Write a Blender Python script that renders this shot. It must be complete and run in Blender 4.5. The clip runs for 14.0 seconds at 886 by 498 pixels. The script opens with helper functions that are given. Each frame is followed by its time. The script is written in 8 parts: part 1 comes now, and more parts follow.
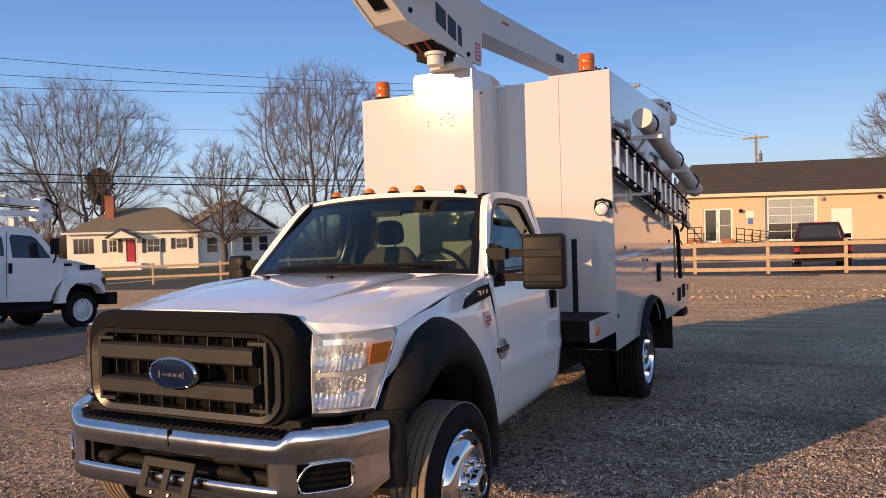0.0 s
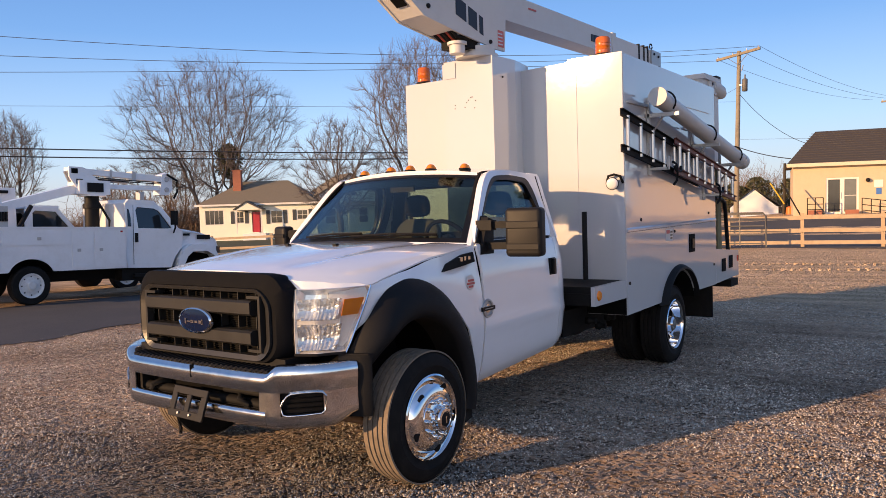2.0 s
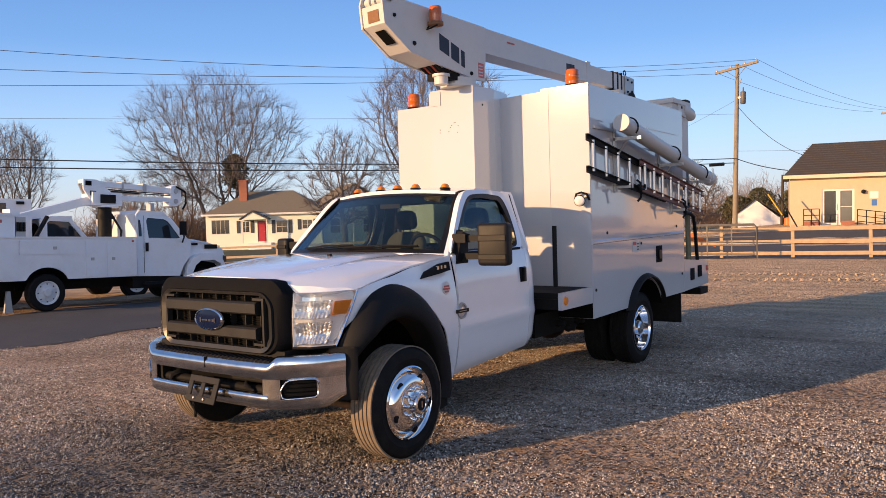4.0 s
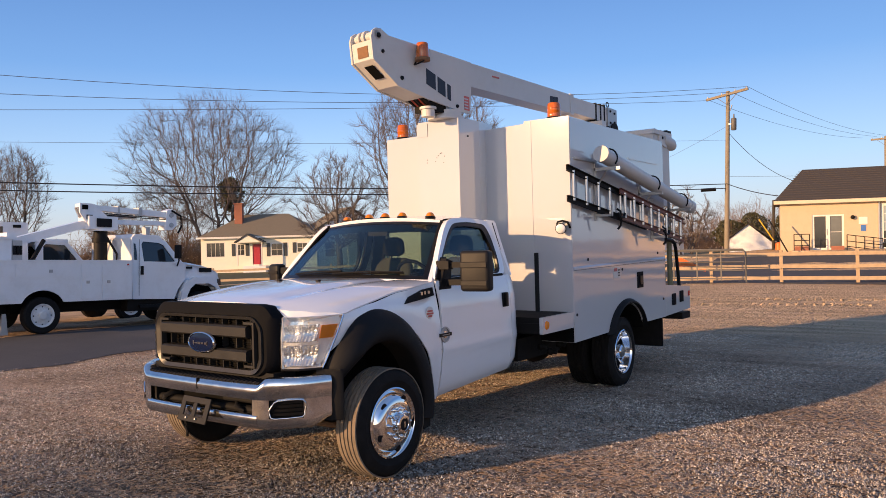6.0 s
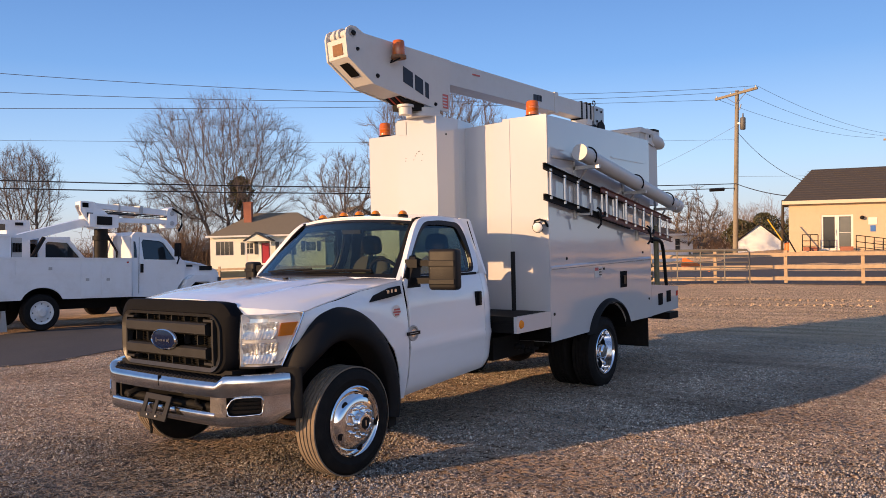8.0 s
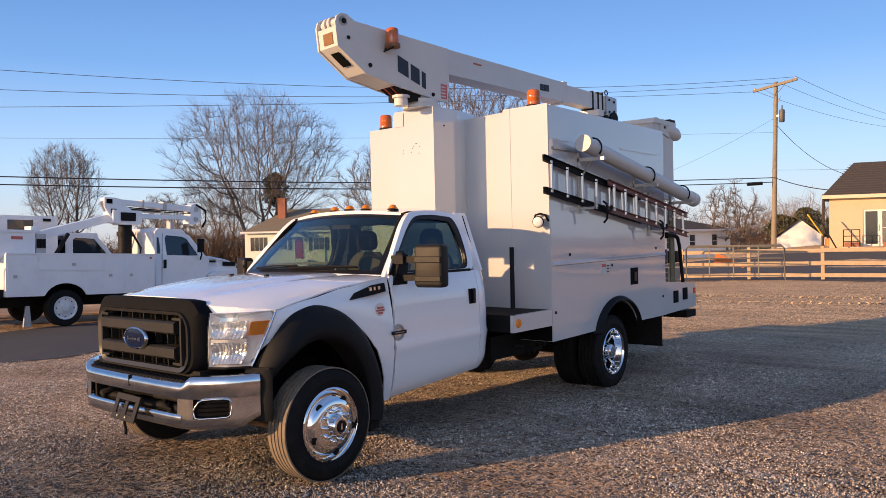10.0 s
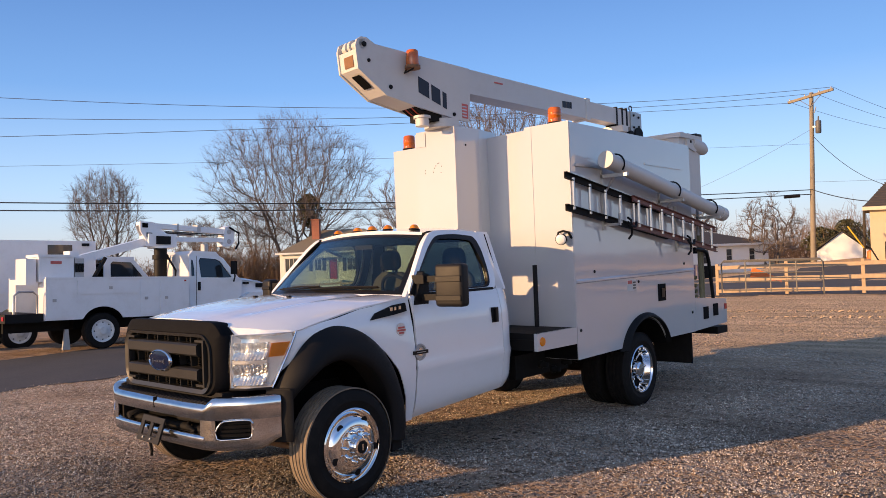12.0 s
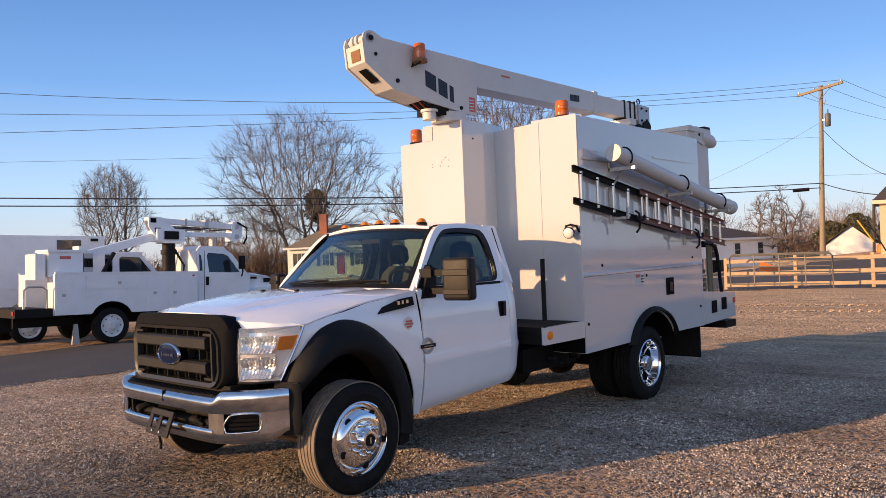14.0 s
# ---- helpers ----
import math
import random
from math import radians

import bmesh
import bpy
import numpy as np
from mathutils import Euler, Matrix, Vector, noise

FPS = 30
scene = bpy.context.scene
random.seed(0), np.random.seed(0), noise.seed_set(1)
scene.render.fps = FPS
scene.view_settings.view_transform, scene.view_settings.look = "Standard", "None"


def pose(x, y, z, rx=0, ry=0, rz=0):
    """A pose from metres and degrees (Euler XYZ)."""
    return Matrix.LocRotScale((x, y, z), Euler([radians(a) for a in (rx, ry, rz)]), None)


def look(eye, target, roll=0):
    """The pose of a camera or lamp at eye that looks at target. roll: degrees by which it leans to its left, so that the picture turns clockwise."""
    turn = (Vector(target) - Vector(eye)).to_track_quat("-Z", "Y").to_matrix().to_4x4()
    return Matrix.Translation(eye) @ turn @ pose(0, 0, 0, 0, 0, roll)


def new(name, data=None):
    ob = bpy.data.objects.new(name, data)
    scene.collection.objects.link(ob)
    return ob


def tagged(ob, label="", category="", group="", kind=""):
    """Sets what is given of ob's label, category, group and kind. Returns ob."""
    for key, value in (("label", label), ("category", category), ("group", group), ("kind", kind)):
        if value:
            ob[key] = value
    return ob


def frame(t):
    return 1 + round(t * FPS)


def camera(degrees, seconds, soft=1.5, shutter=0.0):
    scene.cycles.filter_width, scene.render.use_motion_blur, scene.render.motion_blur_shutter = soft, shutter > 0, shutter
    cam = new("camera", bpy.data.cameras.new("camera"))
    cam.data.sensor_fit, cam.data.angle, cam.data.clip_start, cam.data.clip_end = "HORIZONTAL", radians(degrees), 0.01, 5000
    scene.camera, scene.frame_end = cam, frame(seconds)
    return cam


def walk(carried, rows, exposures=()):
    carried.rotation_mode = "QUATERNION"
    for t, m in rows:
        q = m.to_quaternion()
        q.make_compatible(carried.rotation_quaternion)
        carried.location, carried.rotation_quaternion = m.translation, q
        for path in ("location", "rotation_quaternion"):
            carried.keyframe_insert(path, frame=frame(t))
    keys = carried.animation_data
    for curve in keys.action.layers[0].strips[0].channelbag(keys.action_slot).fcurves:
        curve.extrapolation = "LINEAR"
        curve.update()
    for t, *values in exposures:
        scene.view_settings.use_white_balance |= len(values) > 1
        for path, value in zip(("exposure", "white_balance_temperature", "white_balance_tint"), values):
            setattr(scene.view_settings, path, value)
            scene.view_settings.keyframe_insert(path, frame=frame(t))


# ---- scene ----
cam = camera(60.3, 14.0, soft=0.6)
PATH = [
    (0, (2.694, -3.342, 1.609), (1.799, -1.554, 1.577), -1.7),
    (0.5, (2.939, -3.21, 1.609), (1.941, -1.477, 1.56), -1.3),
    (1, (3.236, -3.193, 1.59), (2.154, -1.513, 1.519), -1.3),
    (1.5, (3.485, -3.367, 1.597), (2.351, -1.722, 1.508), -1.5),
    (2, (3.724, -3.496, 1.599), (2.562, -1.872, 1.501), -1.8),
    (2.5, (3.95, -3.593, 1.623), (2.776, -1.977, 1.524), -1.9),
    (3, (4.092, -3.768, 1.629), (2.918, -2.152, 1.533), -1.9),
    (5.5, (4.549, -4.143, 1.658), (3.379, -2.521, 1.633), -1.3),
    (6, (4.561, -4.171, 1.666), (3.398, -2.544, 1.654), -1.5),
    (6.5, (4.574, -4.164, 1.664), (3.414, -2.535, 1.662), -1.6),
    (7, (4.612, -4.145, 1.669), (3.447, -2.519, 1.668), -1.5),
    (7.5, (4.718, -4.068, 1.659), (3.543, -2.449, 1.657), -1.5),
    (8, (4.829, -3.944, 1.649), (3.641, -2.335, 1.636), -1.3),
    (10.5, (4.991, -3.443, 1.637), (3.706, -1.91, 1.626), -1.6),
    (11, (5.021, -3.43, 1.645), (3.716, -1.915, 1.651), -1.9),
    (11.5, (5.035, -3.422, 1.636), (3.713, -1.921, 1.659), -2.1),
    (12, (5.056, -3.426, 1.64), (3.726, -1.933, 1.669), -2.2),
    (12.5, (5.06, -3.428, 1.637), (3.725, -1.939, 1.667), -2.4),
    (13, (5.056, -3.421, 1.635), (3.716, -1.936, 1.661), -2.3),
    (13.5, (5.05, -3.421, 1.634), (3.708, -1.939, 1.655), -2.3),
    (14, (5.053, -3.423, 1.632), (3.708, -1.943, 1.648), -2.3),
]
walk(cam, [(t, look(eye, target, roll)) for t, eye, target, roll in PATH], [(0, 0.80, 6450, 17), (2.5, 1.03, 6450, 17), (5.5, 0.96, 6450, 17), (8, 0.94, 6450, 17), (10.5, 1.03, 6450, 17), (14, 1.03, 6450, 17)])

# ---- light: low evening sun ahead of the truck, towards its passenger side ----
SUN_AZ, SUN_EL = 26.0, 12.0      # degrees: way of the shadows from +y towards +x, height
way = Vector((math.sin(radians(SUN_AZ)) * math.cos(radians(SUN_EL)), math.cos(radians(SUN_AZ)) * math.cos(radians(SUN_EL)), -math.sin(radians(SUN_EL))))
sun = new("sun", bpy.data.lights.new("sun", "SUN"))
sun.data.energy, sun.data.angle, sun.data.color = 3.5, radians(0.6), (1.0, 0.615, 0.285)
sun.matrix_world = look((0, 0, 60), Vector((0, 0, 60)) + way)
world = bpy.data.worlds.new("evening_sky")
scene.world = world
world.use_nodes = True
wn = world.node_tree
sky = wn.nodes.new("ShaderNodeTexSky")
sky.sky_type, sky.sun_disc = "NISHITA", False
sky.sun_elevation, sky.sun_rotation = radians(SUN_EL), radians(180 - SUN_AZ)
sky.air_density, sky.dust_density, sky.ozone_density = 1.0, 1.2, 4.0
wn.nodes["Background"].inputs["Strength"].default_value = 0.124
# thin evening haze evens the sky out: pale low down, blue above
co, sp, hz, ev = (wn.nodes.new("ShaderNode" + k) for k in ("TexCoord", "SeparateXYZ", "ValToRGB", "Mix"))
ev.data_type = "RGBA"
ev.inputs[0].default_value = 0.68
hz.color_ramp.elements[0].color, hz.color_ramp.elements[1].color = (3.2, 3.15, 3.2, 1), (0.65, 1.0, 1.7, 1)
for p, c in ((0.1, (2.0, 2.8, 3.75, 1)), (0.22, (0.70, 1.52, 3.0, 1)), (0.36, (0.30, 0.80, 2.05, 1)), (0.6, (0.82, 1.30, 2.35, 1))):
    k = hz.color_ramp.elements.new(p)
    k.color = c
wn.links.new(co.outputs["Generated"], sp.inputs[0])
wn.links.new(sp.outputs["Z"], hz.inputs[0])
wn.links.new(sky.outputs["Color"], ev.inputs[6])
wn.links.new(hz.outputs[0], ev.inputs[7])
wn.links.new(ev.outputs[2], wn.nodes["Background"].inputs["Color"])
# ---- materials ----
def material(name, col, rough=0.5, metal=0.0, var=0.12, scale=6.0, bump=0.0, bscale=120.0, coat=0.0, spec=0.5, dirt=None, dirt_amt=0.0, dirt_scale=2.5, rvar=0.15):
    m = bpy.data.materials.new(name)
    m.use_nodes = True
    nt = m.node_tree
    b = nt.nodes["Principled BSDF"]
    tc = nt.nodes.new("ShaderNodeTexCoord")
    n1 = nt.nodes.new("ShaderNodeTexNoise")
    n1.inputs["Scale"].default_value, n1.inputs["Detail"].default_value = scale, 6
    nt.links.new(tc.outputs["Object"], n1.inputs["Vector"])
    mix = nt.nodes.new("ShaderNodeMix")
    mix.data_type = "RGBA"
    mix.inputs[6].default_value = (*[c * (1 - var) for c in col], 1)
    mix.inputs[7].default_value = (*[min(1, c * (1 + var)) for c in col], 1)
    nt.links.new(n1.outputs["Fac"], mix.inputs[0])
    out = mix.outputs[2]
    if dirt:
        n3 = nt.nodes.new("ShaderNodeTexNoise")
        n3.inputs["Scale"].default_value, n3.inputs["Detail"].default_value, n3.inputs["Roughness"].default_value = dirt_scale, 9, 0.7
        nt.links.new(tc.outputs["Object"], n3.inputs["Vector"])
        r = nt.nodes.new("ShaderNodeMapRange")
        r.inputs["From Min"].default_value, r.inputs["From Max"].default_value, r.inputs["To Max"].default_value = 0.48, 0.75, dirt_amt
        nt.links.new(n3.outputs["Fac"], r.inputs["Value"])
        mx = nt.nodes.new("ShaderNodeMix")
        mx.data_type = "RGBA"
        mx.inputs[7].default_value = (*dirt, 1)
        nt.links.new(r.outputs["Result"], mx.inputs[0])
        nt.links.new(out, mx.inputs[6])
        out = mx.outputs[2]
    nt.links.new(out, b.inputs["Base Color"])
    b.inputs["Metallic"].default_value = metal
    b.inputs["Coat Weight"].default_value = coat
    b.inputs["Coat Roughness"].default_value = 0.06
    b.inputs["Specular IOR Level"].default_value = spec
    n2 = nt.nodes.new("ShaderNodeTexNoise")
    n2.inputs["Scale"].default_value, n2.inputs["Detail"].default_value = bscale, 4
    nt.links.new(tc.outputs["Object"], n2.inputs["Vector"])
    rr = nt.nodes.new("ShaderNodeMapRange")
    rr.inputs["To Min"].default_value, rr.inputs["To Max"].default_value = max(0.02, rough * (1 - rvar)), min(1, rough * (1 + rvar))
    nt.links.new(n1.outputs["Fac"], rr.inputs["Value"])
    nt.links.new(rr.outputs["Result"], b.inputs["Roughness"])
    if bump:
        bp = nt.nodes.new("ShaderNodeBump")
        bp.inputs["Strength"].default_value, bp.inputs["Distance"].default_value = bump, 0.01
        nt.links.new(n2.outputs["Fac"], bp.inputs["Height"])
        nt.links.new(bp.outputs["Normal"], b.inputs["Normal"])
    return m


def glass(name, tint):
    """Clear sheet: it lets light through and mirrors more towards grazing views."""
    m = bpy.data.materials.new(name)
    m.use_nodes = True
    nt = m.node_tree
    nt.nodes.remove(nt.nodes["Principled BSDF"])
    tr, gl, lw, pw, ad, mx = (nt.nodes.new("ShaderNode" + k) for k in ("BsdfTransparent", "BsdfGlossy", "LayerWeight", "Math", "Math", "MixShader"))
    tr.inputs["Color"].default_value = (*tint, 1)
    gl.inputs["Roughness"].default_value = 0.015
    lw.inputs["Blend"].default_value = 0.5
    pw.operation, ad.operation = "POWER", "MULTIPLY_ADD"
    pw.inputs[1].default_value = 4.0
    ad.inputs[1].default_value, ad.inputs[2].default_value = 0.75, 0.05
    nt.links.new(lw.outputs["Facing"], pw.inputs[0])
    nt.links.new(pw.outputs[0], ad.inputs[0])
    nt.links.new(ad.outputs[0], mx.inputs[0])
    nt.links.new(tr.outputs[0], mx.inputs[1])
    nt.links.new(gl.outputs[0], mx.inputs[2])
    nt.links.new(mx.outputs[0], nt.nodes["Material Output"].inputs["Surface"])
    return m


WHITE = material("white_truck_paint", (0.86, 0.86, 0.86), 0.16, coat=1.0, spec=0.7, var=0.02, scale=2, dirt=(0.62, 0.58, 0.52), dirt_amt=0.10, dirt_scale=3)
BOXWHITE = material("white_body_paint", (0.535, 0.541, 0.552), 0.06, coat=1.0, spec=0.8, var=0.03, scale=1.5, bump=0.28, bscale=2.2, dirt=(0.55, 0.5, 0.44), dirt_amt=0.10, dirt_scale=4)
BOOMWHITE = material("white_boom_paint", (0.58, 0.565, 0.535), 0.45, var=0.04, scale=3, dirt=(0.45, 0.40, 0.34), dirt_amt=0.22, dirt_scale=7)
BLACKPL = material("black_textured_plastic", (0.0075, 0.0076, 0.0082), 0.6, spec=0.2, var=0.2, scale=12, bump=0.12, bscale=500)
BLACKGL = material("black_gloss_trim", (0.008, 0.008, 0.009), 0.3, spec=0.25, var=0.2)
SURROUND = material("matt_black_surround", (0.0052, 0.0058, 0.0075), 0.75, spec=0.08, var=0.2, scale=12, bump=0.1, bscale=500)
MIRRORPL = material("mirror_housing_plastic", (0.011, 0.0102, 0.0098), 0.5, spec=0.25, var=0.15, scale=9, bump=0.05, bscale=400)
GREYPL = material("grey_grille_plastic", (0.031, 0.031, 0.031), 0.34, metal=0.3, var=0.12, scale=9, bump=0.03, bscale=300)
CHROME = material("polished_chrome", (0.80, 0.80, 0.80), 0.05, metal=1.0, var=0.03, scale=9)
RIMCHR = material("bright_wheel_chrome", (0.82, 0.82, 0.83), 0.07, metal=1.0, var=0.05, scale=20)
BUMPCHR = material("worn_bumper_chrome", (0.76, 0.755, 0.74), 0.15, metal=1.0, var=0.10, scale=14, rvar=0.5, dirt=(0.34, 0.30, 0.26), dirt_amt=0.35, dirt_scale=9)
STEEL = material("galvanised_steel", (0.45, 0.45, 0.45), 0.42, metal=0.8, var=0.15, scale=20)
ALU = material("ladder_aluminium", (0.55, 0.55, 0.55), 0.35, metal=0.9, var=0.12, scale=25)
LADRAIL = material("dark_fibreglass_rail", (0.15, 0.042, 0.030), 0.5, var=0.3, scale=9, dirt=(0.06, 0.035, 0.03), dirt_amt=0.5)
RUBBER = material("tyre_rubber", (0.0095, 0.009, 0.0088), 0.75, spec=0.16, var=0.25, scale=18, bump=0.1, bscale=220, dirt=(0.05, 0.042, 0.033), dirt_amt=0.22, dirt_scale=11)
LITDUSTYTREAD = material("sunlit_dusty_tread", (0.19, 0.148, 0.105), 0.9, var=0.3, scale=30, bump=0.2, bscale=150, dirt=(0.03, 0.027, 0.024), dirt_amt=0.6, dirt_scale=9)
FRAMEBLK = material("black_chassis_paint", (0.008, 0.0078, 0.0075), 0.7, spec=0.15, var=0.3, scale=14, dirt=(0.03, 0.025, 0.02), dirt_amt=0.4)
AMBER = material("amber_lens", (0.86, 0.22, 0.003), 0.12, coat=0.5, var=0.3, scale=25)
BEACON = material("deep_amber_beacon", (0.52, 0.115, 0.005), 0.10, coat=0.5, var=0.45, scale=14)
REDLENS = material("red_lens", (0.45, 0.02, 0.02), 0.2, coat=0.5)
REDDECAL = material("red_decal", (0.55, 0.12, 0.10), 0.5)
DARKBLUE = material("dark_blue_lettering", (0.011, 0.014, 0.026), 0.45)
OVALBLUE = material("blue_badge_enamel", (0.004, 0.010, 0.040), 0.12, spec=0.3)
DARKINT = material("charcoal_cab_lining", (0.012, 0.012, 0.013), 0.9, spec=0.08, var=0.15, bump=0.08, bscale=300)
SEATLEATHER = material("grey_vinyl_seat", (0.07, 0.068, 0.062), 0.8, spec=0.1, var=0.12, bump=0.06, bscale=200)
REFLECT = material("lamp_reflector", (0.93, 0.93, 0.94), 0.16, metal=0.5, var=0.12, scale=40)
SPARKLE = material("faceted_reflector", (0.95, 0.94, 0.92), 0.17, metal=0.75, var=0.06, scale=60, coat=0.3)
BULBWHITE = material("lamp_lens_white", (0.80, 0.80, 0.78), 0.2, coat=0.6)
RUST = material("rusty_steel", (0.22, 0.11, 0.05), 0.8, var=0.4, scale=30, bump=0.2)
REDHOSE = material("red_hose", (0.35, 0.05, 0.03), 0.5)
ARCHBLK = material("wheel_well_black", (0.004, 0.004, 0.004), 0.9, spec=0.1)
WINDSHIELD = glass("windscreen_glass", (0.72, 0.79, 0.72))
SIDEGLASS = glass("side_window_glass", (0.66, 0.74, 0.70))
SHADEBAND = glass("tinted_windscreen_strip", (0.16, 0.22, 0.30))
LENS = glass("clear_lamp_lens", (0.93, 0.93, 0.92))
DARKGLASS = material("dark_window_glass", (0.02, 0.025, 0.03), 0.04, var=0.1, coat=0.5)


# ---- mesh helpers ----
def part(name, bm, mat, parent=None, label="", smooth=None, bevel=0.0, segs=2):
    """One bmesh as one object under a thing or a part."""
    if bevel:
        es = [e for e in bm.edges if len(e.link_faces) == 2 and e.calc_face_angle(0) > 0.5]
        bmesh.ops.bevel(bm, geom=es, offset=bevel, segments=segs, affect="EDGES", profile=0.5, clamp_overlap=True)
    bmesh.ops.recalc_face_normals(bm, faces=bm.faces[:])
    me = bpy.data.meshes.new(name)
    bm.to_mesh(me)
    bm.free()
    me.materials.append(mat)
    if smooth is not None:
        me.polygons.foreach_set("use_smooth", [True] * len(me.polygons))
        me.set_sharp_from_angle(angle=radians(smooth))
    ob = new(name, me)
    if parent and parent.parent and parent.parent.parent:      # no deeper than thing, part, sub-part
        ob.matrix_basis = parent.matrix_basis.copy()
        parent = parent.parent
    if parent:
        ob.parent = parent
    if label:
        ob["label"] = label
    return ob


def again(ob, m, parent=None):
    """A further piece on the same mesh."""
    o = new(ob.name.split(".")[0], ob.data)
    p = parent or ob.parent
    if p and p.parent and p.parent.parent:
        m = p.matrix_basis @ m
        p = p.parent
    o.parent = p
    o.matrix_basis = m
    if "label" in ob.keys():
        o["label"] = ob["label"]
    return o


def empty(name, m=None):
    e = new(name)
    e.empty_display_size = 0.3
    if m:
        e.matrix_basis = m
    return e


def B():
    return bmesh.new()


def box(bm, x0, x1, y0, y1, z0, z1, m=None):
    vs = [bm.verts.new(p) for p in ((x0, y0, z0), (x1, y0, z0), (x1, y1, z0), (x0, y1, z0), (x0, y0, z1), (x1, y0, z1), (x1, y1, z1), (x0, y1, z1))]
    for f in ((3, 2, 1, 0), (4, 5, 6, 7), (0, 1, 5, 4), (1, 2, 6, 5), (2, 3, 7, 6), (3, 0, 4, 7)):
        bm.faces.new([vs[i] for i in f])
    if m:
        bmesh.ops.transform(bm, matrix=m, verts=vs)
    return bm


def prism(bm, pts, off):
    """A closed solid: the polygon pts swept by off."""
    off = Vector(off)
    a = [bm.verts.new(p) for p in pts]
    b = [bm.verts.new(Vector(p) + off) for p in pts]
    n = len(a)
    bm.faces.new(a[::-1])
    bm.faces.new(b)
    for i in range(n):
        bm.faces.new((a[i], a[(i + 1) % n], b[(i + 1) % n], b[i]))
    return bm


def ring(bm, outer, inner, off):
    """A closed frame between two loops of as many points, swept by off."""
    off = Vector(off)
    n = len(outer)
    o, i = [bm.verts.new(p) for p in outer], [bm.verts.new(p) for p in inner]
    o2, i2 = [bm.verts.new(Vector(p) + off) for p in outer], [bm.verts.new(Vector(p) + off) for p in inner]
    for k in range(n):
        j = (k + 1) % n
        bm.faces.new((o[k], o[j], i[j], i[k]))
        bm.faces.new((o2[j], o2[k], i2[k], i2[j]))
        bm.faces.new((o[j], o[k], o2[k], o2[j]))
        bm.faces.new((i[k], i[j], i2[j], i2[k]))
    return bm


def cyl(bm, a, b, r, r2=None, n=16, caps=True):
    a, b = Vector(a), Vector(b)
    r2 = r if r2 is None else r2
    q = (b - a).to_track_quat("Z", "Y")
    va, vb = [], []
    for i in range(n):
        w = 2 * math.pi * i / n
        d = q @ Vector((math.cos(w), math.sin(w), 0))
        va.append(bm.verts.new(a + d * r))
        vb.append(bm.verts.new(b + d * r2))
    for i in range(n):
        bm.faces.new((va[i], va[(i + 1) % n], vb[(i + 1) % n], vb[i]))
    if caps:
        bm.faces.new(va[::-1])
        bm.faces.new(vb)
    return bm


def lathe(bm, prof, m, n=40):
    """Turns (radius, along) points about the local z axis of m."""
    rows = []
    for r, h in prof:
        rows.append([bm.verts.new(m @ Vector((r * math.cos(2 * math.pi * i / n), r * math.sin(2 * math.pi * i / n), h))) for i in range(n)])
    for a, b in zip(rows, rows[1:]):
        for i in range(n):
            bm.faces.new((a[i], a[(i + 1) % n], b[(i + 1) % n], b[i]))
    for row in (rows[0], rows[-1]):
        if (row[0].co - row[n // 2].co).length > 1e-4:
            bm.faces.new(row)
    return bm


def tube(bm, pts, r, n=8):
    """A round bar along a line of points."""
    pts = [Vector(p) for p in pts]
    rows = []
    for k, p in enumerate(pts):
        d = (pts[min(k + 1, len(pts) - 1)] - pts[max(k - 1, 0)]).normalized()
        side = d.cross(Vector((0, 0, 1)))
        side = side.normalized() if side.length > 1e-3 else Vector((1, 0, 0))
        up = side.cross(d)
        rows.append([bm.verts.new(p + (side * math.cos(2 * math.pi * i / n) + up * math.sin(2 * math.pi * i / n)) * r) for i in range(n)])
    for a, b in zip(rows, rows[1:]):
        for i in range(n):
            bm.faces.new((a[i], a[(i + 1) % n], b[(i + 1) % n], b[i]))
    bm.faces.new(rows[0][::-1])
    bm.faces.new(rows[-1])
    return bm


def sheet(bm, rows):
    """Quads between rows of as many points."""
    vs = [[bm.verts.new(p) for p in r] for r in rows]
    for a, b in zip(vs, vs[1:]):
        for i in range(len(a) - 1):
            bm.faces.new((a[i], a[i + 1], b[i + 1], b[i]))
    return bm


def thick(bm, d):
    bmesh.ops.recalc_face_normals(bm, faces=bm.faces[:])
    bmesh.ops.solidify(bm, geom=bm.faces[:], thickness=d)
    return bm


def curve(table, x):
    """Smooth value through a short table of (x, value)."""
    t = [table[0]] + list(table) + [table[-1]]
    x = min(max(x, table[0][0]), table[-1][0])
    for i in range(1, len(t) - 2):
        (xa, a), (xb, b) = t[i], t[i + 1]
        if x <= xb:
            h = xb - xa
            k = (x - xa) / h
            ma = h * (b - t[i - 1][1]) / (xb - t[i - 1][0])
            mb = h * (t[i + 2][1] - a) / (t[i + 2][0] - xa)
            return a * (2 * k ** 3 - 3 * k * k + 1) + ma * (k ** 3 - 2 * k * k + k) + b * (3 * k * k - 2 * k ** 3) + mb * (k ** 3 - k * k)
    return table[-1][1]


def lerp(table, x):
    """Piecewise value of a short table of (x, value)."""
    for (a, va), (b, vb) in zip(table, table[1:]):
        if x <= b:
            k = max(0.0, (x - a) / (b - a))
            k = k * k * (3 - 2 * k) * 0.35 + k * 0.65
            return va + (vb - va) * k
    return table[-1][1]


# ---- ground ----
def smooth01(a, b, v):
    k = min(1.0, max(0.0, (v - a) / (b - a)))
    return k * k * (3 - 2 * k)


